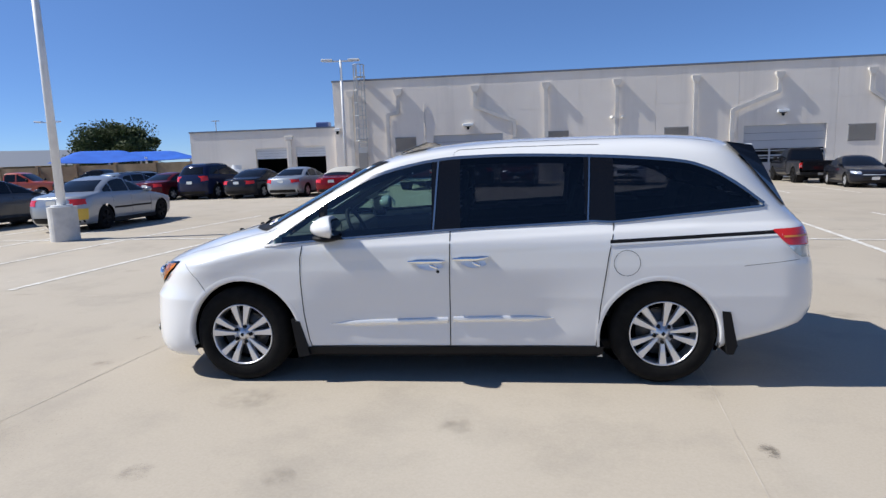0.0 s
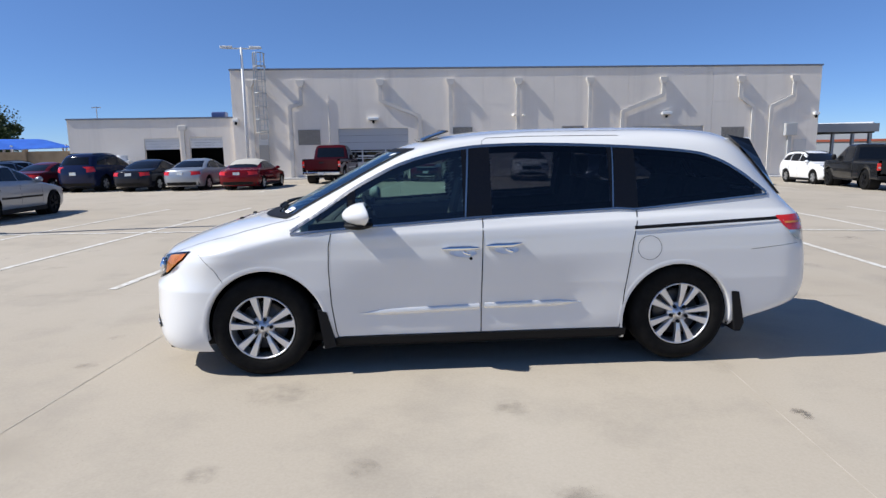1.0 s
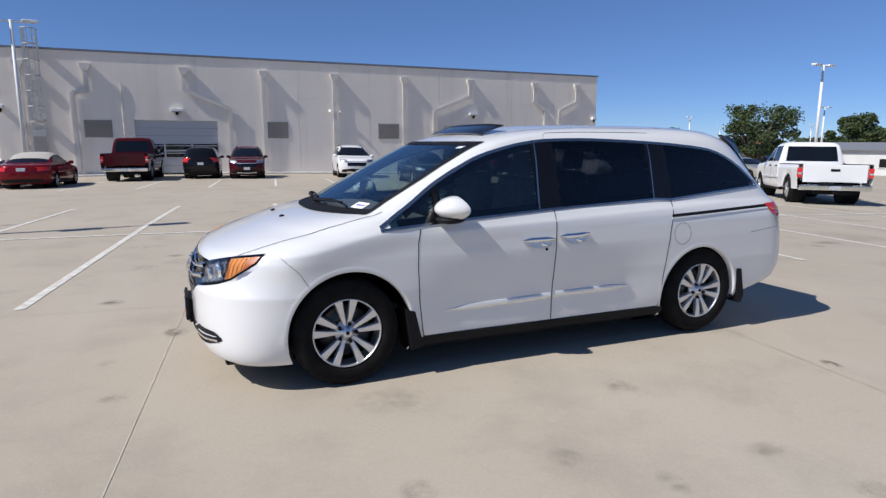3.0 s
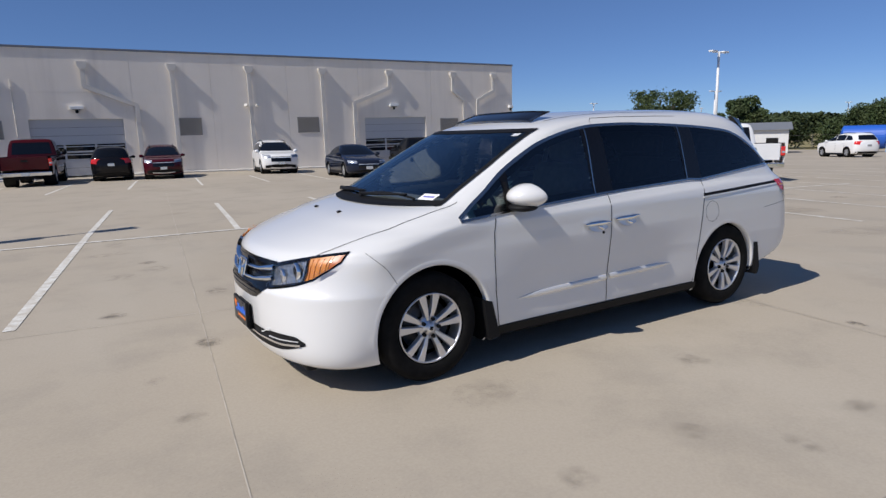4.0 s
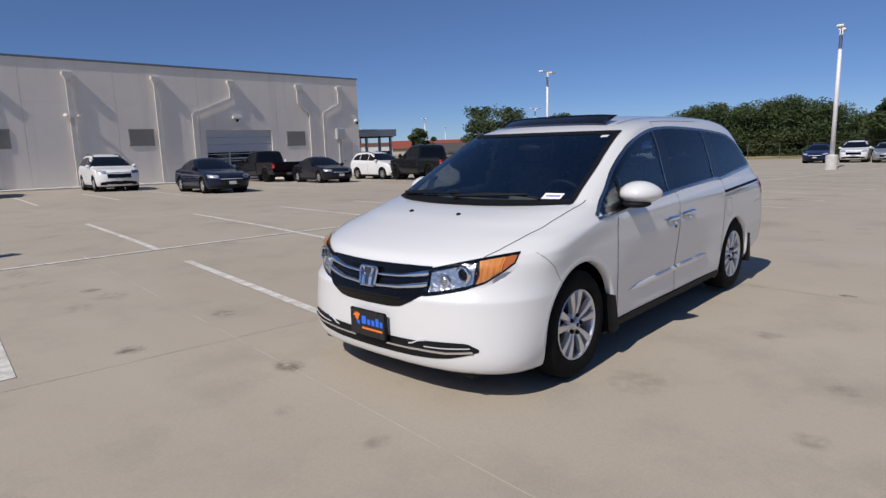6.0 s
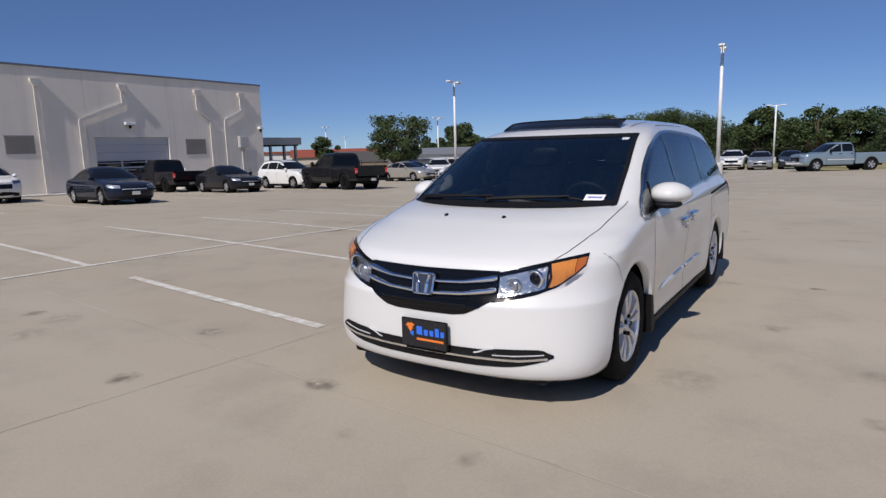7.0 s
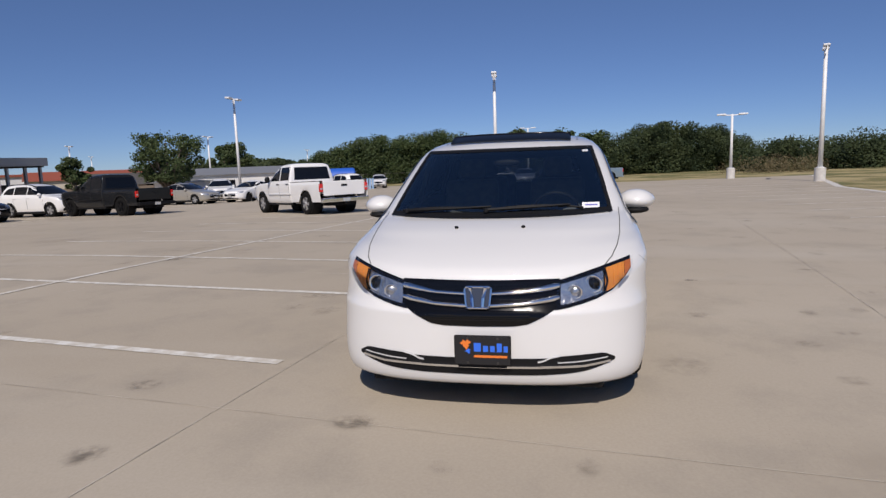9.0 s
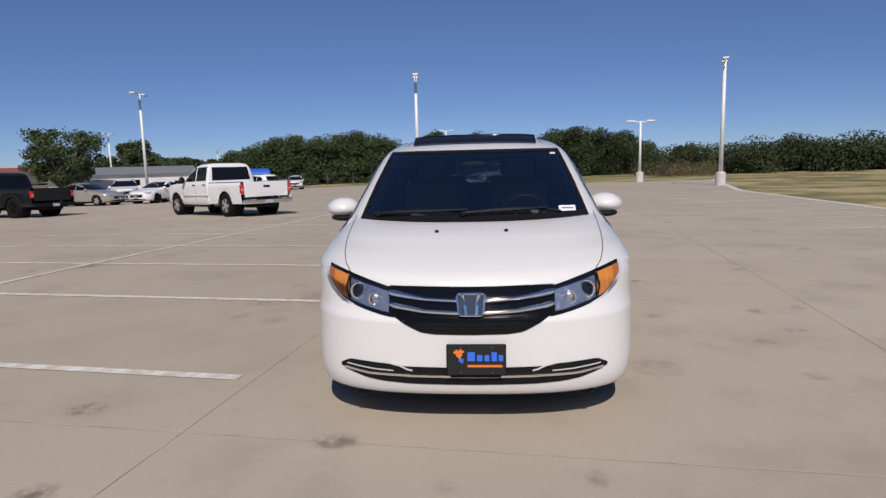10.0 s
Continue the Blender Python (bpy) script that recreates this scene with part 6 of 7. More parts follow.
    # grille, bumpers, plates
    gl = {"sedan": (0.42, 0.62, 0.45), "suv": (0.6, 0.84, 0.48), "pickup": (0.68, 1.05, 0.5)}[kind]
    gr = part("grille", front_patch(sh, -gl[2], gl[2], lambda q: gl[0], lambda q: gl[1], 0.008, 12, 4), GLOSSBLACK, car, "", True)
    for zz in (gl[0] + 0.8 * (gl[1] - gl[0]),):
        part("grille_bar", ribbon([(q, zz) for q in np.linspace(-gl[2], gl[2], 9)], 0.022, lambda a, b: sh.front(a, b, 0.016), 0.1, 0.012), SATIN, gr)
    zz = {"sedan": 0.3, "suv": 0.4, "pickup": 0.5}[kind]
    wide, tall = {"sedan": (0.6, 0.05), "suv": (0.74, 0.1), "pickup": (0.6, 0.06)}[kind]
    part("lower_intake", front_patch(sh, -wide, wide, lambda q: zz - tall, lambda q: zz + tall * 0.8 - 0.06 * (q / wide) ** 2, 0.008, 14, 3), BLACKPLASTIC, car, "", True)
    if kind == "suv":
        part("skid_plate", ribbon([(q, zz - 0.1 + 0.05 * abs(q)) for q in np.linspace(-0.5, 0.5, 9)], 0.035, lambda a, b: sh.front(a, b, 0.016), 0.1, 0.01), SATIN, car)
    fx = sh.front(0, zz + 0.13, 0.03)
    part("front_plate", box(fx.x - 0.01, -0.15, fx.z - 0.06, fx.x, 0.15, fx.z + 0.07), LAMPWHITE, car)
    if kind == "pickup":
        bx0, bx1 = 0.66, 2.9
        for s in (-1, 1):
            bm = bmesh.new()
            n = 24
            lowz = lambda q: 0.45 if abs(q - 1.75) > 0.47 else 0.42 + math.sqrt(max(0.47 ** 2 - (q - 1.75) ** 2, 0.0009))
            rows = []
            for i in range(n + 1):
                q = bx0 + (bx1 - bx0) * i / n
                zl = min(lowz(q), 0.95)
                rows.append([Vector((q, s * 0.955, zl)), Vector((q, s * 0.985, 0.6 * zl + 0.4 * 1.17)), Vector((q, s * 0.985, 1.05)), Vector((q, s * 0.965, 1.17)), Vector((q, s * 0.86, 1.175)), Vector((q, s * 0.86, 0.72))])
            part("bed_side", grid_mesh(rows), paint, car, "", True)
            part("bed_rail", box(bx0, min(s * 0.85, s * 0.97), 1.172, bx1 - 0.02, max(s * 0.85, s * 0.97), 1.195, 0.008), BLACKPLASTIC, car)
            part("tail_lamp", box(2.84, min(s * 0.86, s * 0.99), 0.8, 2.92, max(s * 0.86, s * 0.99), 1.08, 0.015), REDLENS, car, "red tail lamp")
            part("side_strip", box(-1.25, min(s * 0.97, s * 1.0), 0.72, 0.6, max(s * 0.97, s * 1.0), 0.77, 0.006), SATIN if not dark_wheels else BLACKPLASTIC, car)
            part("tail_lens", box(2.9, min(s * 0.875, s * 0.978), 0.885, 2.925, max(s * 0.875, s * 0.978), 0.94, 0.004), LAMPWHITE, car, "clear reversing lens")
            part("rear_arch", cyl(0.48, 0.48, 0.4, pose(1.75, s * 0.7, 0.44, 90), 24), BLACKPLASTIC, car)
        part("bed_floor", box(bx0, -0.87, 0.68, bx1, 0.87, 0.74), BLACKPLASTIC, car)
        part("bed_front", box(bx0, -0.96, 0.5, bx0 + 0.05, 0.96, 1.17), paint, car)
        part("tailgate", box(bx1 - 0.06, -0.84, 0.66, bx1 + 0.01, 0.84, 1.175, 0.02), paint, car)
        part("tailgate_handle", box(bx1 + 0.005, -0.12, 0.98, bx1 + 0.02, 0.12, 1.05), BLACKPLASTIC, car)
        part("bumper_step", box(bx1 - 0.03, -0.45, 0.585, bx1 + 0.15, 0.45, 0.605), BLACKPLASTIC, car)
        part("hitch", box(bx1 - 0.2, -0.06, 0.34, bx1 + 0.12, 0.06, 0.42, 0.01), BLACKPLASTIC, car)
        part("rear_bumper", box(bx1 - 0.05, -0.95, 0.43, bx1 + 0.14, 0.95, 0.585, 0.03), CHROME if not dark_wheels else BLACKPLASTIC, car, "chrome rear bumper" if not dark_wheels else "")
        part("front_bumper", box(-2.99, -0.88, 0.45, -2.75, 0.88, 0.66, 0.05), CHROME if not dark_wheels else BLACKPLASTIC, car)
        part("rear_plate", box(bx1 + 0.14, -0.15, 0.44, bx1 + 0.15, 0.15, 0.56), LAMPWHITE, car)
        part("frame", box(-2.6, -0.5, 0.3, 2.8, 0.5, 0.5), BLACKPLASTIC, car)
        axles = (-1.95, 1.75)
    else:
        zz = {"sedan": 0.78, "suv": 0.8}[kind]
        q = sh.rear(0, zz, 0.012)
        part("rear_plate", box(q.x - 0.01, -0.15, zz - 0.065, q.x + 0.006, 0.15, zz + 0.065), LAMPWHITE, car)
        rows = [[sh.rear(-0.8 + 1.6 * i / 10, z, 0.008) for z in (0.26, 0.33, 0.4)] for i in range(11)]
        part("bumper_skirt", grid_mesh(rows), BLACKPLASTIC, car, "", True)
        part("underbody", box(-1.9, -0.72, 0.17, 1.9, 0.72, 0.3), BLACKPLASTIC, car)
        axles = (arches[0][0], arches[1][0])
        if kind == "suv":
            for s in (-1, 1):
                part("roof_rail", tube_into(bmesh.new(), [sh.above(-0.1 + 1.7 * k / 6, s * 0.56, 0.03) for k in range(7)], 0.018, 6), BLACKPLASTIC, car)
    if soft_top:
        rows = [[sh.hit((q, yy, 4), (0, 0, -1), 0.02) for yy in np.linspace(-0.66, 0.66, 13)] for q in np.linspace(-0.28, 1.35, 12)]
        part("soft_top", grid_mesh(rows), soft_top, car, "pale cloth soft top", True)
    dt = simple_wheel(kind, dark_wheels)
    for s in (-1, 1):
        for ax in axles:
            w = new("wheel", dt[0])
            w.parent = car
            w.matrix_basis = pose(ax, s * (0.9 if kind != "pickup" else 0.96), spec["tyre"] - 0.005, 0, 20, 0 if s < 0 else 180)
            for nm, me in (("rim", dt[1]), ("spokes", dt[2])):
                o = new(nm, me)
                o.parent = w
            part("wheel_well", cyl(spec["arch"][0][2], spec["arch"][0][2], 0.3, pose(ax, s * 0.62, spec["arch"][0][1], 90), 20), BLACKPLASTIC, car) if kind != "pickup" or ax < 0 else None
    return car


SILVER, WHITE, NAVY, BLACK, RED, DKRED, TAN = (0.34, 0.36, 0.39), (0.8, 0.8, 0.79), (0.012, 0.02, 0.06), (0.009, 0.009, 0.011), (0.15, 0.006, 0.01), (0.085, 0.006, 0.009), (0.4, 0.38, 0.34)
silver = vehicle("sedan", "sedan", "silver compact sedan with a yellow bumper corner beside a lamp post", "car", SILVER, -11.15, 11.55, 89, 4.43, 1.70, 1.42, 0.5, dark_wheels=True)
sedan_shell = shell_of("sedan")
for s in (-1, 1):
    for xa, xb in ((-0.85, 0.13), (0.17, 0.98)):
        part("side_strip", ribbon([(xa, 0.56), (xb, 0.57)], 0.05, lambda a, b: sedan_shell.side(a, b, s, 0.01), 0.1, 0.01), BLACKPLASTIC, silver, "black rubbing strip")
part("bumper_corner", side_patch(sedan_shell, 1, 2.1, 2.36, lambda x: 0.33, lambda x: 0.62, 0.008, 6, 4), mat("yellow_primer", (0.6, 0.4, 0.06), 0.6), silver, "yellow bumper corner", True)
vehicle("sedan", "sedan", "dark grey sedan parked next to a silver one", "car", (0.1, 0.105, 0.115), -15.2, 12.0, 86, 4.8, 1.82, 1.46, 0.5)
vehicle("sedan", "convertible", "red convertible with a pale soft top", "car", RED, -7.6, 25.2, 84, 4.75, 1.86, 1.38, 0.2, soft_top=mat("pale_cloth", (0.42, 0.4, 0.36), 0.9))
vehicle("sedan", "sedan", "silver sedan parked in a row facing the building", "car", SILVER, -10.2, 25.9, 82, 4.85, 1.85, 1.47, 0.5)
vehicle("sedan", "sedan", "black sedan parked in a row facing the building", "car", (0.014, 0.015, 0.022), -12.65, 26.4, 82, 4.9, 1.85, 1.48)
vehicle("suv", "suv", "dark blue boxy off-road car parked in a row", "car", (0.01, 0.016, 0.05), -15.4, 27.0, 80, 4.6, 1.95, 1.84)
vehicle("sedan", "sedan", "dark red sedan parked in a row", "car", DKRED, -17.9, 27.2, 80, 4.85, 1.84, 1.46)
vehicle("suv", "suv", "blue-grey estate car parked near the fence", "car", (0.2, 0.25, 0.32), -20.6, 27.6, 80, 4.6, 1.82, 1.55, 0.4)
vehicle("suv", "suv", "pale blue car parked along the fence", "car", (0.35, 0.42, 0.5), -21.6, 31.0, 60, 4.5, 1.8, 1.6, 0.4)
vehicle("pickup", "pickup_truck", "orange-red pickup truck by the fence", "truck", (0.4, 0.06, 0.03), -32.6, 33.4, 10, 5.7, 1.95, 1.85)
vehicle("pickup", "pickup_truck", "black pickup truck by the fence", "truck", BLACK, -25.4, 31.6, 190, 5.5, 1.95, 1.8, dark_wheels=True)
vehicle("sedan", "sedan", "white sedan parked along the fence", "car", WHITE, -35.5, 32.6, 20, 4.7, 1.82, 1.45)
vehicle("pickup", "pickup_truck", "tall red four-door pickup truck facing the building", "truck", (0.06, 0.004, 0.006), -4.35, 30.2, 84, 5.9, 2.0, 2.05)
vehicle("suv", "suv", "black crossover facing the building", "car", BLACK, -1.15, 30.6, 84, 4.4, 1.74, 1.6)
vehicle("suv", "suv", "red crossover backed up to the wall", "car", (0.055, 0.004, 0.01), 1.0, 29.7, -97, 4.5, 1.76, 1.64)
vehicle("suv", "suv", "white crossover backed up to the wall", "car", WHITE, 6.75, 30.1, -98, 4.75, 1.95, 1.78)
vehicle("sedan", "sedan", "dark navy sedan parked nose out", "car", (0.012, 0.016, 0.03), 8.25, 22.6, -98, 4.85, 1.83, 1.46)
vehicle("pickup", "pickup_truck", "black pickup truck in front of the roller door", "truck", BLACK, 16.6, 31.6, 84, 5.6, 1.95, 1.87, dark_wheels=True)
vehicle("sedan", "sedan", "black sedan parked nose out near the wall", "car", (0.012, 0.013, 0.018), 16.6, 25.9, -101, 4.8, 1.84, 1.44)
vehicle("suv", "suv", "white crossover parked nose out", "car", WHITE, 21.1, 25.9, -96, 4.58, 1.85, 1.68)
vehicle("pickup", "pickup_truck", "dark grey lifted pickup truck with black wheels", "truck", (0.014, 0.015, 0.017), 20.35, 21.2, 75, 5.85, 2.0, 1.95, 0.0, dark_wheels=True)
vehicle("sedan", "sedan", "silver-beige sedan parked nose out", "car", TAN, 32.3, 25.3, -100, 4.85, 1.83, 1.46, 0.4)
vehicle("pickup", "pickup_truck", "white four-door pickup truck with chrome bumper", "truck", WHITE, 17.0, 9.7, 52, 5.75, 1.98, 1.9)
vehicle("sedan", "sedan", "white sedan parked beyond the pickup truck", "car", WHITE, 34.6, 21.8, 172, 4.75, 1.83, 1.45, dark_wheels=True)
vehicle("suv", "suv", "white van-like car parked beside the white sedan", "car", WHITE, 38.6, 26.6, -150, 4.7, 1.85, 1.68)
vehicle("suv", "suv", "white crossover beside the blue tank", "car", WHITE, 46.3, 19.5, 60, 4.8, 1.9, 1.75)
vehicle("suv", "suv", "white crossover parked at the far end of the lot", "car", WHITE, 68.6, 23.0, 195, 4.58, 1.85, 1.69)
vehicle("pickup", "pickup_truck", "blue-grey pickup truck at the far edge", "truck", (0.24, 0.32, 0.38), 44.7, -1.65, 124, 5.8, 1.97, 1.9, 0.4)
vehicle("suv", "suv", "white crossover at the far edge", "car", WHITE, 52.0, 5.8, 185, 4.5, 1.85, 1.65)
vehicle("sedan", "sedan", "silver sedan at the far edge", "car", SILVER, 51.0, 3.6, 185, 4.8, 1.83, 1.46, 0.5)
vehicle("sedan", "sedan", "dark sedan at the far edge", "car", (0.03, 0.035, 0.045), 51.8, 1.5, 185, 4.8, 1.83, 1.46)
vehicle("sedan", "sedan", "dark blue sedan at the far edge", "car", NAVY, 51.6, 8.2, 185, 4.8, 1.83, 1.46)
vehicle("sedan", "sedan", "bright blue car parked beyond the beige sedan", "car", (0.012, 0.05, 0.28), 43.3, 32.4, -110, 4.5, 1.8, 1.5)
# ---- fences, canopies, far buildings ----
FENCE = mat("tan_masonry", (0.3, 0.22, 0.13), 0.9)
base(FENCE, ramp(FENCE, noise_node(FENCE, 1.1, 6), [(0.3, (0.22, 0.155, 0.09)), (0.7, (0.36, 0.27, 0.17))]))
bump(FENCE, noise_node(FENCE, 12, 4), 0.4, 0.03)
BLUECLOTH = mat("blue_canopy_cloth", (0.02, 0.14, 0.72), 0.7)
base(BLUECLOTH, ramp(BLUECLOTH, noise_node(BLUECLOTH, 0.8, 4), [(0.3, (0.01, 0.09, 0.45)), (0.7, (0.018, 0.13, 0.58))]))
ROOFMETAL = mat("ribbed_roof_metal", (0.32, 0.33, 0.34), 0.5, 0.5)
REDROOF = mat("red_roof", (0.28, 0.07, 0.04), 0.8)
WHITESIDING = mat("white_siding", (0.7, 0.7, 0.69), 0.7)
base(WHITESIDING, ramp(WHITESIDING, noise_node(WHITESIDING, 0.6, 4), [(0.3, (0.6, 0.6, 0.59)), (0.7, (0.72, 0.72, 0.71))]))
BROWNSIDING = mat("brown_siding", (0.25, 0.2, 0.15), 0.85)

fw = tagged(empty("boundary_wall", pose(-21.5, 36.2, 0)), "tan masonry boundary wall with posts", "wall", kind="structure")
for k in range(17):
    xa = -21.5 - 3.0 * k
    g = gz(xa, 36.2)
    part("fence_panel", box(-3.0 * k - 2.8, -0.08, g - 0.3, -3.0 * k, 0.08, g + 2.15), FENCE, fw)
    part("fence_post", box(-3.0 * k - 3.0, -0.16, g - 0.3, -3.0 * k - 2.8, 0.16, g + 2.28, 0.02), FENCE, fw)


def canopy(x, y, w, d, zlow, ztop, turn):
    c = tagged(empty("shade_canopy", pose(x, y, 0, 0, 0, turn)), "bright blue fabric shade canopy on steel posts", "canopy", "blue shade canopies")
    g = gz(x, y)
    rows = []
    for i in range(17):
        u = -1 + 2 * i / 16
        row = []
        for j in range(13):
            v = -1 + 2 * j / 12
            t = min((1 - abs(u)) / 0.55, (1 - abs(v)) / 0.9, 1.0)
            sag = 0.12 * (1 - abs(u)) * abs(v)
            row.append(Vector((u * w / 2, v * d / 2, zlow + (ztop - zlow) * max(t, 0.0) - sag)))
        rows.append(row)
    part("fabric", grid_mesh(rows), BLUECLOTH, c, "", True)
    for sx in (-1, 1):
        for sy in (-1, 1):
            part("post", cyl(0.09, 0.09, zlow - g + 0.5, pose(sx * w * 0.42, sy * d * 0.42, (zlow + g) / 2), 10), WHITEPAINT, c)


canopy(-33.2, 43.0, 7.4, 7.0, 1.95, 2.85, 36)
canopy(-32.6, 49.4, 8.0, 7.0, 2.05, 2.8, 30)


def block_house(name, label, x, y, turn, w, d, h, wallmat, roofmat, pitch=0.0, windows=()):
    g = gz(x, y)
    b = tagged(empty(name, pose(x, y, g, 0, 0, turn)), label, "building", kind="")
    part("wall", box(-w / 2, -d / 2, -2.5, w / 2, d / 2, h), wallmat, b)
    if pitch:
        bm = bmesh.new()
        e = 0.35
        prism_into(bm, [(-w / 2 - e, -d / 2 - e, h), (-w / 2 - e, d / 2 + e, h), (-w / 2 - e, 0, h + pitch)], (w + 2 * e, 0, 0))
        part("roof", bm, roofmat, b)
    else:
        part("roof", box(-w / 2 - 0.3, -d / 2 - 0.3, h, w / 2 + 0.3, d / 2 + 0.3, h + 0.35), roofmat, b)
    for x0, x1, z0, z1 in windows:
        wn_ = part("window", box(x0, -d / 2 - 0.03, z0, x1, -d / 2 - 0.004, z1), WINDOWBLACK, b)
        part("window_sill", box(x0 - 0.05, -d / 2 - 0.08, z0 - 0.06, x1 + 0.05, -d / 2 - 0.004, z0), WHITEPAINT, wn_)
    return b


block_house("warehouse", "low building with a grey ribbed metal roof beyond the wall", -77, 79, 48, 40, 16, 2.8, BROWNSIDING, ROOFMETAL, 2.4)
block_house("restaurant", "low restaurant with a white front and a dark red roof", 80, 88, -42, 26, 12, 3.6, WHITESIDING, REDROOF, 0, ((-8, -5, 0.8, 2.4), (-3, 0, 0.8, 2.4), (3, 6, 0.8, 2.4)))
block_house("restaurant_gable", "curved-gable front of a restaurant", 72, 93, -42, 7, 9, 5.6, mat("grey_slate", (0.28, 0.3, 0.33), 0.8), WHITESIDING, 0.9)
block_house("shed", "long white metal shed with a grey roof", 59.0, 37.5, -58, 11.0, 6.5, 2.4, WHITESIDING, ROOFMETAL, 0.75, ((-1.0, 0.2, 0.1, 1.8), (3.5, 4.6, 0.8, 1.6)))
block_house("shed", "white lean-to beside the shed", 54.5, 40.2, -30, 5.0, 5.0, 1.7, WHITESIDING, ROOFMETAL, 0.4)
block_house("house", "low brown house with a dark gabled roof", 65.5, 56.5, -40, 9, 7, 1.8, BROWNSIDING, mat("dark_shingle", (0.08, 0.075, 0.07), 0.9), 1.5, ((-3, -1.6, 0.8, 2.0), (1.5, 2.9, 0.8, 2.0)))
block_house("house", "house with a red-brown roof beyond the carport", 77.5, 73.0, -42, 16, 9, 2.8, mat("cream_siding", (0.55, 0.5, 0.42), 0.85), REDROOF, 1.3)

cp = tagged(empty("carport", pose(31.2, 40.5, gz(31.2, 40.5))), "flat grey carport on slim posts beside the building", "carport")
part("roof", box(-3.4, -2.8, 3.15, 2.6, 5.0, 3.75, 0.03), ROOFMETAL, cp)
part("soffit", box(-3.2, -2.6, 3.05, 2.4, 4.8, 3.15), DARKIN, cp)
for x in (-0.6, 0.9, 2.2):
    for y in (-2.4, 4.5):
        part("post", box(x - 0.09, y - 0.09, 0, x + 0.09, y + 0.09, 3.1), ROOFMETAL, cp)
part("back_wall", box(-3.2, 4.85, 0, 2.4, 5.0, 3.1), BROWNSIDING, cp)

# low brown fence across the far side, and a wire fence before the trees
bf = tagged(empty("fence", pose(46, 52, 0)), "low brown wooden fence along the street", "fence")
for k in range(14):
    t = k / 14
    x, y = 22 * t, -14 * t
    g = gz(46 + x, 52 + y)
    part("fence_panel", box(-0.8, -0.03, g, 0.8, 0.03, g + 1.5, 0, pose(x, y, 0, 0, 0, -32)), BROWNSIDING, bf)
    part("fence_post", box(-0.06, -0.06, g, 0.06, 0.06, g + 1.6, 0, pose(x + 0.75, y - 0.5, 0, 0, 0, -32)), BROWNSIDING, bf)
FENCESTEEL = mat("dull_fence_steel", (0.13, 0.125, 0.115), 0.7, 0.3)
wf = tagged(empty("wire_fence", pose(88, -40, 0)), "wire fence with steel posts before the trees", "fence")
for k in range(26):
    y = 4.0 * k
    g = gz(88, -40 + y)
    part("fence_post", cyl(0.05, 0.05, 2.0, pose(0, y, g + 1.0), 8), FENCESTEEL, wf)
for z in (0.5, 1.1, 1.9):
    part("fence_wire", tube_into(bmesh.new(), [(0, 4.0 * k, gz(88, -40 + 4.0 * k) + z) for k in range(26)], 0.012, 5), FENCESTEEL, wf)

# blue tank on skids and its guard posts
tk = tagged(empty("storage_tank", pose(64.4, 26.6, gz(64.4, 26.6), 0, 0, -66)), "bright blue horizontal storage tank on skids", "tank")
BLUETANK = mat("blue_tank_paint", (0.02, 0.11, 0.5), 0.45)
part("shell", cyl(1.15, 1.15, 3.4, pose(0, 0, 1.45, 0, 90, 0), 32), BLUETANK, tk, "", False)
for x in (-1.7, 1.7):
    part("end_cap", blob((0.3, 1.14, 1.14), pose(x, 0, 1.45), 20), BLUETANK, tk, "", True)
for x in (-1.1, 1.1):
    part("saddle", box(x - 0.15, -0.9, 0.0, x + 0.15, 0.9, 0.7), COPING, tk)
for k in range(7):
    x, y = 64.2 + 0.05 * k, 24.4 - 0.32 * k
    b = tagged(empty("bollard", pose(x, y, gz(x, y))), "pale blue steel guard post", "bollard", "blue guard posts")
    part("post", cyl(0.12, 0.12, 1.25, pose(0, 0, 0.62), 12), mat("pale_blue_paint", (0.3, 0.45, 0.65), 0.5) if k == 0 else bpy.data.materials["pale_blue_paint"], b)

# ---- trees ----
LEAF = mat("leaf_green", (0.06, 0.1, 0.03), 0.75)
_r = LEAF.node_tree.nodes.new("ShaderNodeNewGeometry")
base(LEAF, ramp(LEAF, _r.outputs["Random Per Island"], [(0.0, (0.026, 0.048, 0.013)), (0.5, (0.04, 0.07, 0.019)), (1.0, (0.064, 0.096, 0.029))]))
LEAFDARK = mat("leaf_dark_green", (0.04, 0.07, 0.025), 0.8)
_r = LEAFDARK.node_tree.nodes.new("ShaderNodeNewGeometry")
base(LEAFDARK, ramp(LEAFDARK, _r.outputs["Random Per Island"], [(0.0, (0.015, 0.029, 0.01)), (0.5, (0.024, 0.043, 0.014)), (1.0, (0.038, 0.062, 0.021))]))
for _m in (LEAF, LEAFDARK):   # crown shading and hue variety put into the leaf colour as lighter noise patches
    _n, _l, _b = nodes_of(_m)
    _old = _b.inputs["Base Color"].links[0].from_socket
    base(_m, mix(_m, ramp(_m, noise_node(_m, 0.45, 3, 0.5), [(0.38, (0, 0, 0)), (0.62, (0.6, 0.6, 0.6))]), _old, (0.06, 0.078, 0.023)))
DRYLEAF = mat("dry_brush", (0.22, 0.17, 0.09), 0.9)
_r = DRYLEAF.node_tree.nodes.new("ShaderNodeNewGeometry")
base(DRYLEAF, ramp(DRYLEAF, _r.outputs["Random Per Island"], [(0.0, (0.1, 0.085, 0.04)), (1.0, (0.19, 0.15, 0.08))]))
BARK = mat("bark", (0.1, 0.08, 0.06), 0.9)
base(BARK, ramp(BARK, noise_node(BARK, 6, 5, 0.6, stretch=(1, 1, 0.2)), [(0.3, (0.06, 0.048, 0.037)), (0.7, (0.16, 0.13, 0.1))]))


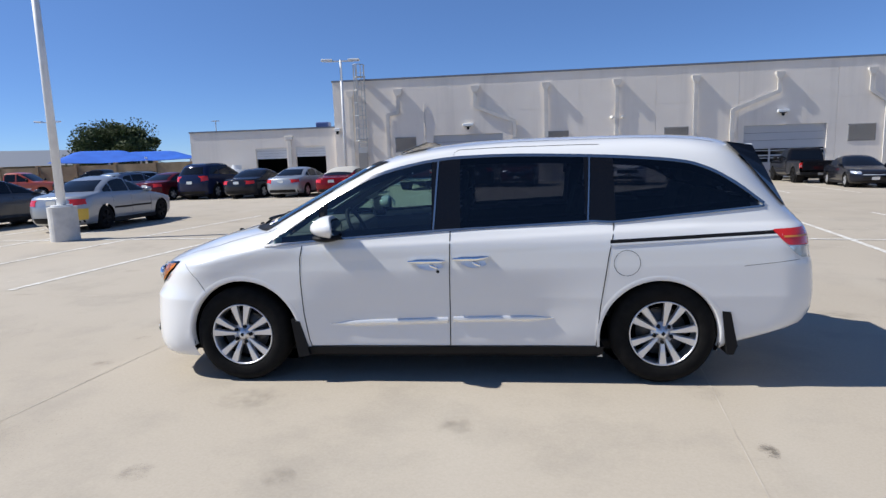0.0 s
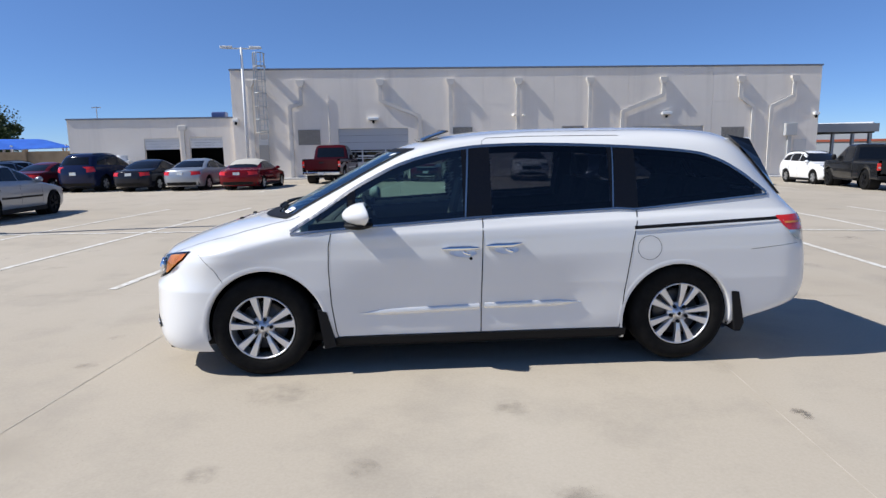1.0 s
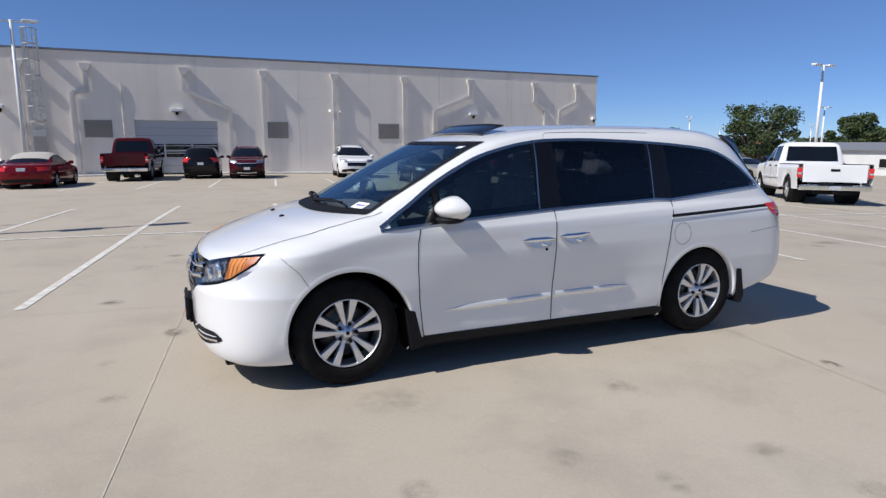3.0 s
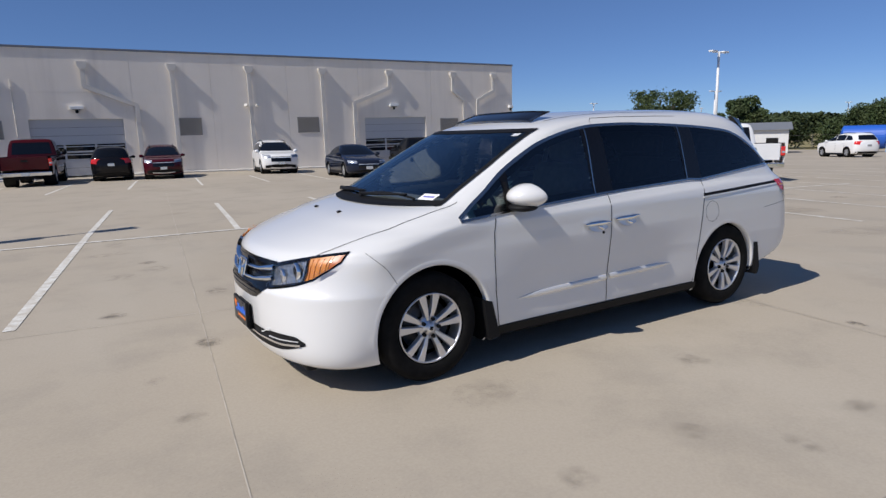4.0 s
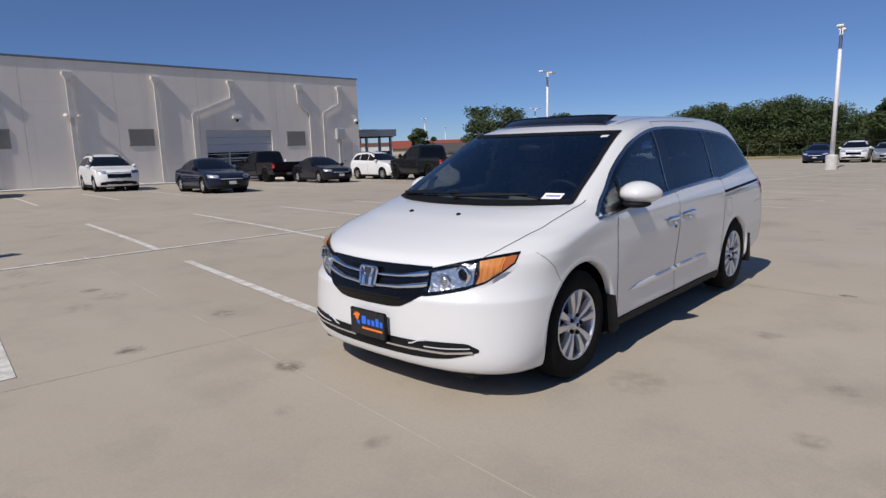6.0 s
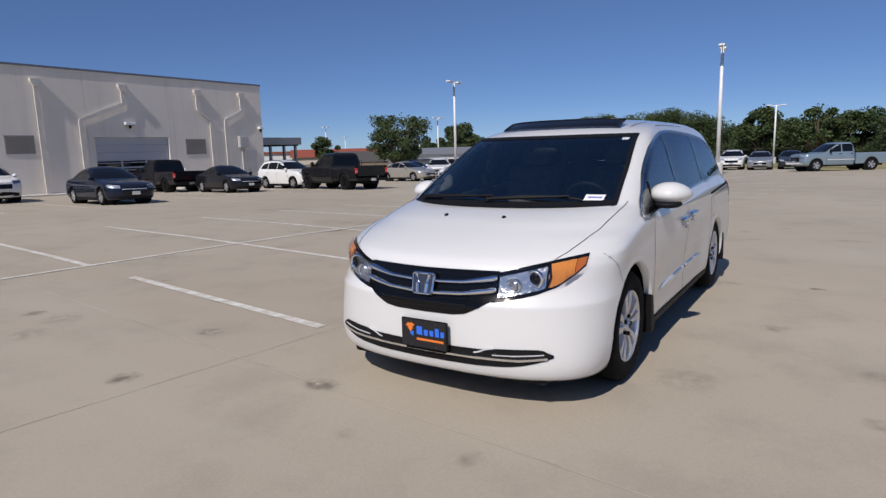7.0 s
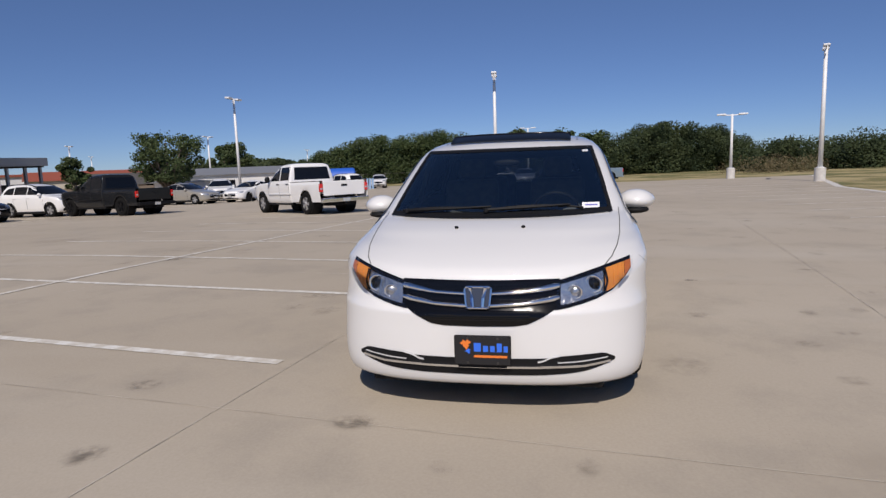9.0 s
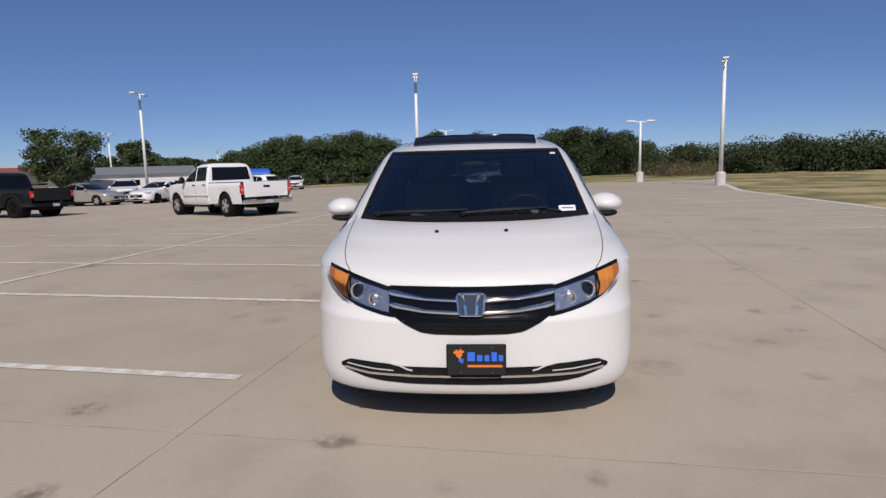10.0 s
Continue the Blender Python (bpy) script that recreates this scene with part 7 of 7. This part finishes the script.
def leaves(clumps, size, per, rng):
    """Leaf quads scattered through ellipsoid clumps; the shell of each clump is denser."""
    gen = np.random.default_rng(rng.randrange(1 << 30))
    c = np.repeat(np.array(clumps, float), per, axis=0)
    n = len(c)
    unit = lambda v: v / np.maximum(np.linalg.norm(v, axis=1, keepdims=True), 1e-6)
    d = unit(gen.normal(size=(n, 3)))
    p = c[:, :3] + d * c[:, 3:] * (0.3 + 0.78 * gen.random((n, 1)) ** 0.7)
    a = unit(gen.normal(size=(n, 3)) * (1, 1, 0.6))
    b = unit(np.cross(a, gen.normal(size=(n, 3))))
    k = size * gen.uniform(0.6, 1.35, (n, 1))
    verts = np.stack([p - a * k, p + b * k * 0.6, p + a * k, p - b * k * 0.6], 1).reshape(-1, 3)
    me = bpy.data.meshes.new("crown")
    me.from_pydata(verts.tolist(), [], np.arange(4 * n).reshape(-1, 4).tolist())
    return me


def tree(x, y, height, width, label, trunk_share=0.25, seed=1, n=16, per=150, size=0.3, dark=False, lump=1.0):
    rng = random.Random(seed)
    g = gz(x, y)
    t = tagged(empty("tree", pose(x, y, g)), label, "tree", "trees beyond the lot")
    th = height * trunk_share
    tr = bmesh.new()
    tube_into(tr, [(0, 0, -0.3), (0.05 * height * rng.uniform(-0.3, 0.3), 0, th * 0.6), (0.1 * rng.uniform(-1, 1), 0.1, th * 1.3), (0.2 * rng.uniform(-1, 1), 0.0, height * 0.75)], [width * 0.035, width * 0.028, width * 0.02, width * 0.006], 9)
    part("trunk", tr, BARK, t, "", True)
    clumps = []
    for k in range(n):
        a = 2 * math.pi * k / n + rng.uniform(-0.4, 0.4)
        lv = rng.random()
        rr = width / 2 * (0.35 + 0.5 * math.sin(math.pi * (0.15 + 0.75 * lv))) * rng.uniform(0.45, 1.1)
        cz = th + (height - th) * (0.18 + 0.68 * lv)
        s = width * rng.choice((0.1, 0.13, 0.16, 0.21)) * rng.uniform(0.85, 1.1) * lump
        clumps.append((rr * math.cos(a), rr * math.sin(a), cz, s, s, s * 0.75))
        if k % 3 == 0:
            lm = bmesh.new()
            tube_into(lm, [(0, 0, th * rng.uniform(0.8, 1.4)), (rr * 0.5 * math.cos(a), rr * 0.5 * math.sin(a), (th + cz) / 2), (rr * math.cos(a), rr * math.sin(a), cz)], [width * 0.016, width * 0.011, width * 0.004], 6)
            part("limb", lm, BARK, t, "", True)
    clumps.append((0, 0, th + (height - th) * 0.72, width * 0.22, width * 0.22, (height - th) * 0.26))
    me = leaves(clumps, size, per, rng)
    me.materials.append(LEAFDARK if dark else LEAF)
    o = new("crown", me)
    o.parent = t
    return t


def polar(t_eye, bearing, dist):
    return t_eye[0] + dist * math.sin(radians(bearing)), t_eye[1] + dist * math.cos(radians(bearing))


EYE_C = (-5.76, -0.1)
for bearing, dist, height, width, label, seed, kw in (
    (54.8, 65.6, 6.9, 7.6, "broad green oak tree behind the parked cars", 3, dict(n=78, per=150, size=0.12, trunk_share=0.13, lump=0.62)),
    (48.0, 73, 4.7, 3.4, "small rounded tree by the carport", 4, dict(n=16, per=350, size=0.13, trunk_share=0.1)),
    (59.7, 98, 7.5, 7.0, "dense green tree behind the shed", 5, dict(n=24, per=400, size=0.18, trunk_share=0.1)),
    (62.4, 110, 5.4, 9.0, "dark tree behind the shed roof", 6, dict(n=22, per=400, size=0.2, trunk_share=0.1, dark=True)),
    (89.4, 92, 7.2, 8.0, "tall green tree at the edge of the lot", 7, dict(n=34, per=260, size=0.17, trunk_share=0.15, lump=0.75)),
    (85.6, 96, 7.9, 7.0, "leafy tree at the edge of the lot", 8, dict(n=26, per=400, size=0.17, trunk_share=0.15)),
    (92.3, 94, 6.6, 6.5, "leafy tree beside a bare one", 9, dict(n=24, per=400, size=0.17, trunk_share=0.15)),
):
    px, py = polar(EYE_C, bearing, dist)
    tree(px, py, height, width, label, seed=seed, **kw)
tree(-50.7, 71.2, 8.1, 10.4, "large dark green tree beyond the canopies", 0.12, 21, 60, 480, 0.16, False)


def wood(name, label, profile, dist, seed, dark=True, size=0.5, per=26, thick=8.0, leaf=None):
    """A belt of trees: crowns packed along a stretch, with the uneven height of the bearing profile."""
    rng = random.Random(seed)
    clumps = []
    b0, b1 = profile[0][0], profile[-1][0]
    steps = int((b1 - b0) / 360 * 2 * math.pi * dist / (0.8 if dist < 200 else 1.6))
    for k in range(steps):
        b = b0 + (b1 - b0) * (k + rng.random()) / steps
        d = dist + thick * rng.random()
        px, py = polar(EYE_C, b, d)
        g = gz(px, py)
        top = 1.47 + d * math.tan(radians(lerp_table(profile, b))) - g
        hh = top * rng.uniform(0.9, 1.02)
        z = 0.5
        while z < hh - 0.6:
            s = rng.uniform(0.9, 1.7)
            clumps.append((px + rng.uniform(-1, 1), py + rng.uniform(-1, 1), g + min(z, hh - s * 0.8), s * 1.3, s * 1.3, s * 1.0))
            z += rng.uniform(0.7, 1.2)
    me = leaves(clumps, size, per, rng)
    me.materials.append(leaf or (LEAFDARK if dark else LEAF))
    o = new(name, me)
    return tagged(o, label, "trees", kind="stuff")


wood("woodland", "dense green wood beyond the grass", [(65.6, 0.3), (66.9, 1.2), (68.8, 1.5), (70.7, 2.2), (72.7, 2.5), (74.7, 2.35), (76.7, 2.7), (78.7, 2.95), (80.7, 2.3), (83, 1.4), (86, 1.7), (90, 1.5)], 112, 31, False, 0.16, 460)
wood("woodland", "dense dark oak thicket at the lot's end", [(93.4, 0.9), (94.6, 1.75), (96.1, 2.4), (98.0, 2.85), (100.1, 2.35), (102.5, 2.1), (104.4, 1.5), (105.2, 0.6)], 88, 32, True, 0.12, 1000, 7.0)
wood("woodland", "lower dark trees along the grass", [(104.4, 0.4), (105.8, 0.6), (108, 1.0), (110.7, 0.7), (112.3, 1.2), (115.1, 1.55), (117.1, 0.9), (119, 1.0), (120, 1.45), (121.2, 1.1), (124, 1.6), (130, 1.5)], 74, 33, True, 0.12, 900, 8.0)
wood("woodland", "distant wooded ridge", [(54, 0.3), (58, 0.6), (61, 0.9), (63, 0.75), (66, 0.5), (72, 0.6)], 260, 34, True, 0.7, 90, 20.0)
wood("woodland", "brush under the trees", [(83, 0.2), (90, 0.3), (94, 0.2)], 100, 35, True, 0.15, 320, 5.0)
wood("tall_grass", "tall dry grass and brush before the trees", [(104.4, -0.8), (106, -0.6), (108, -0.5), (110, -0.7), (111, -0.9)], 67, 36, True, 0.06, 900, 4.0, DRYLEAF)
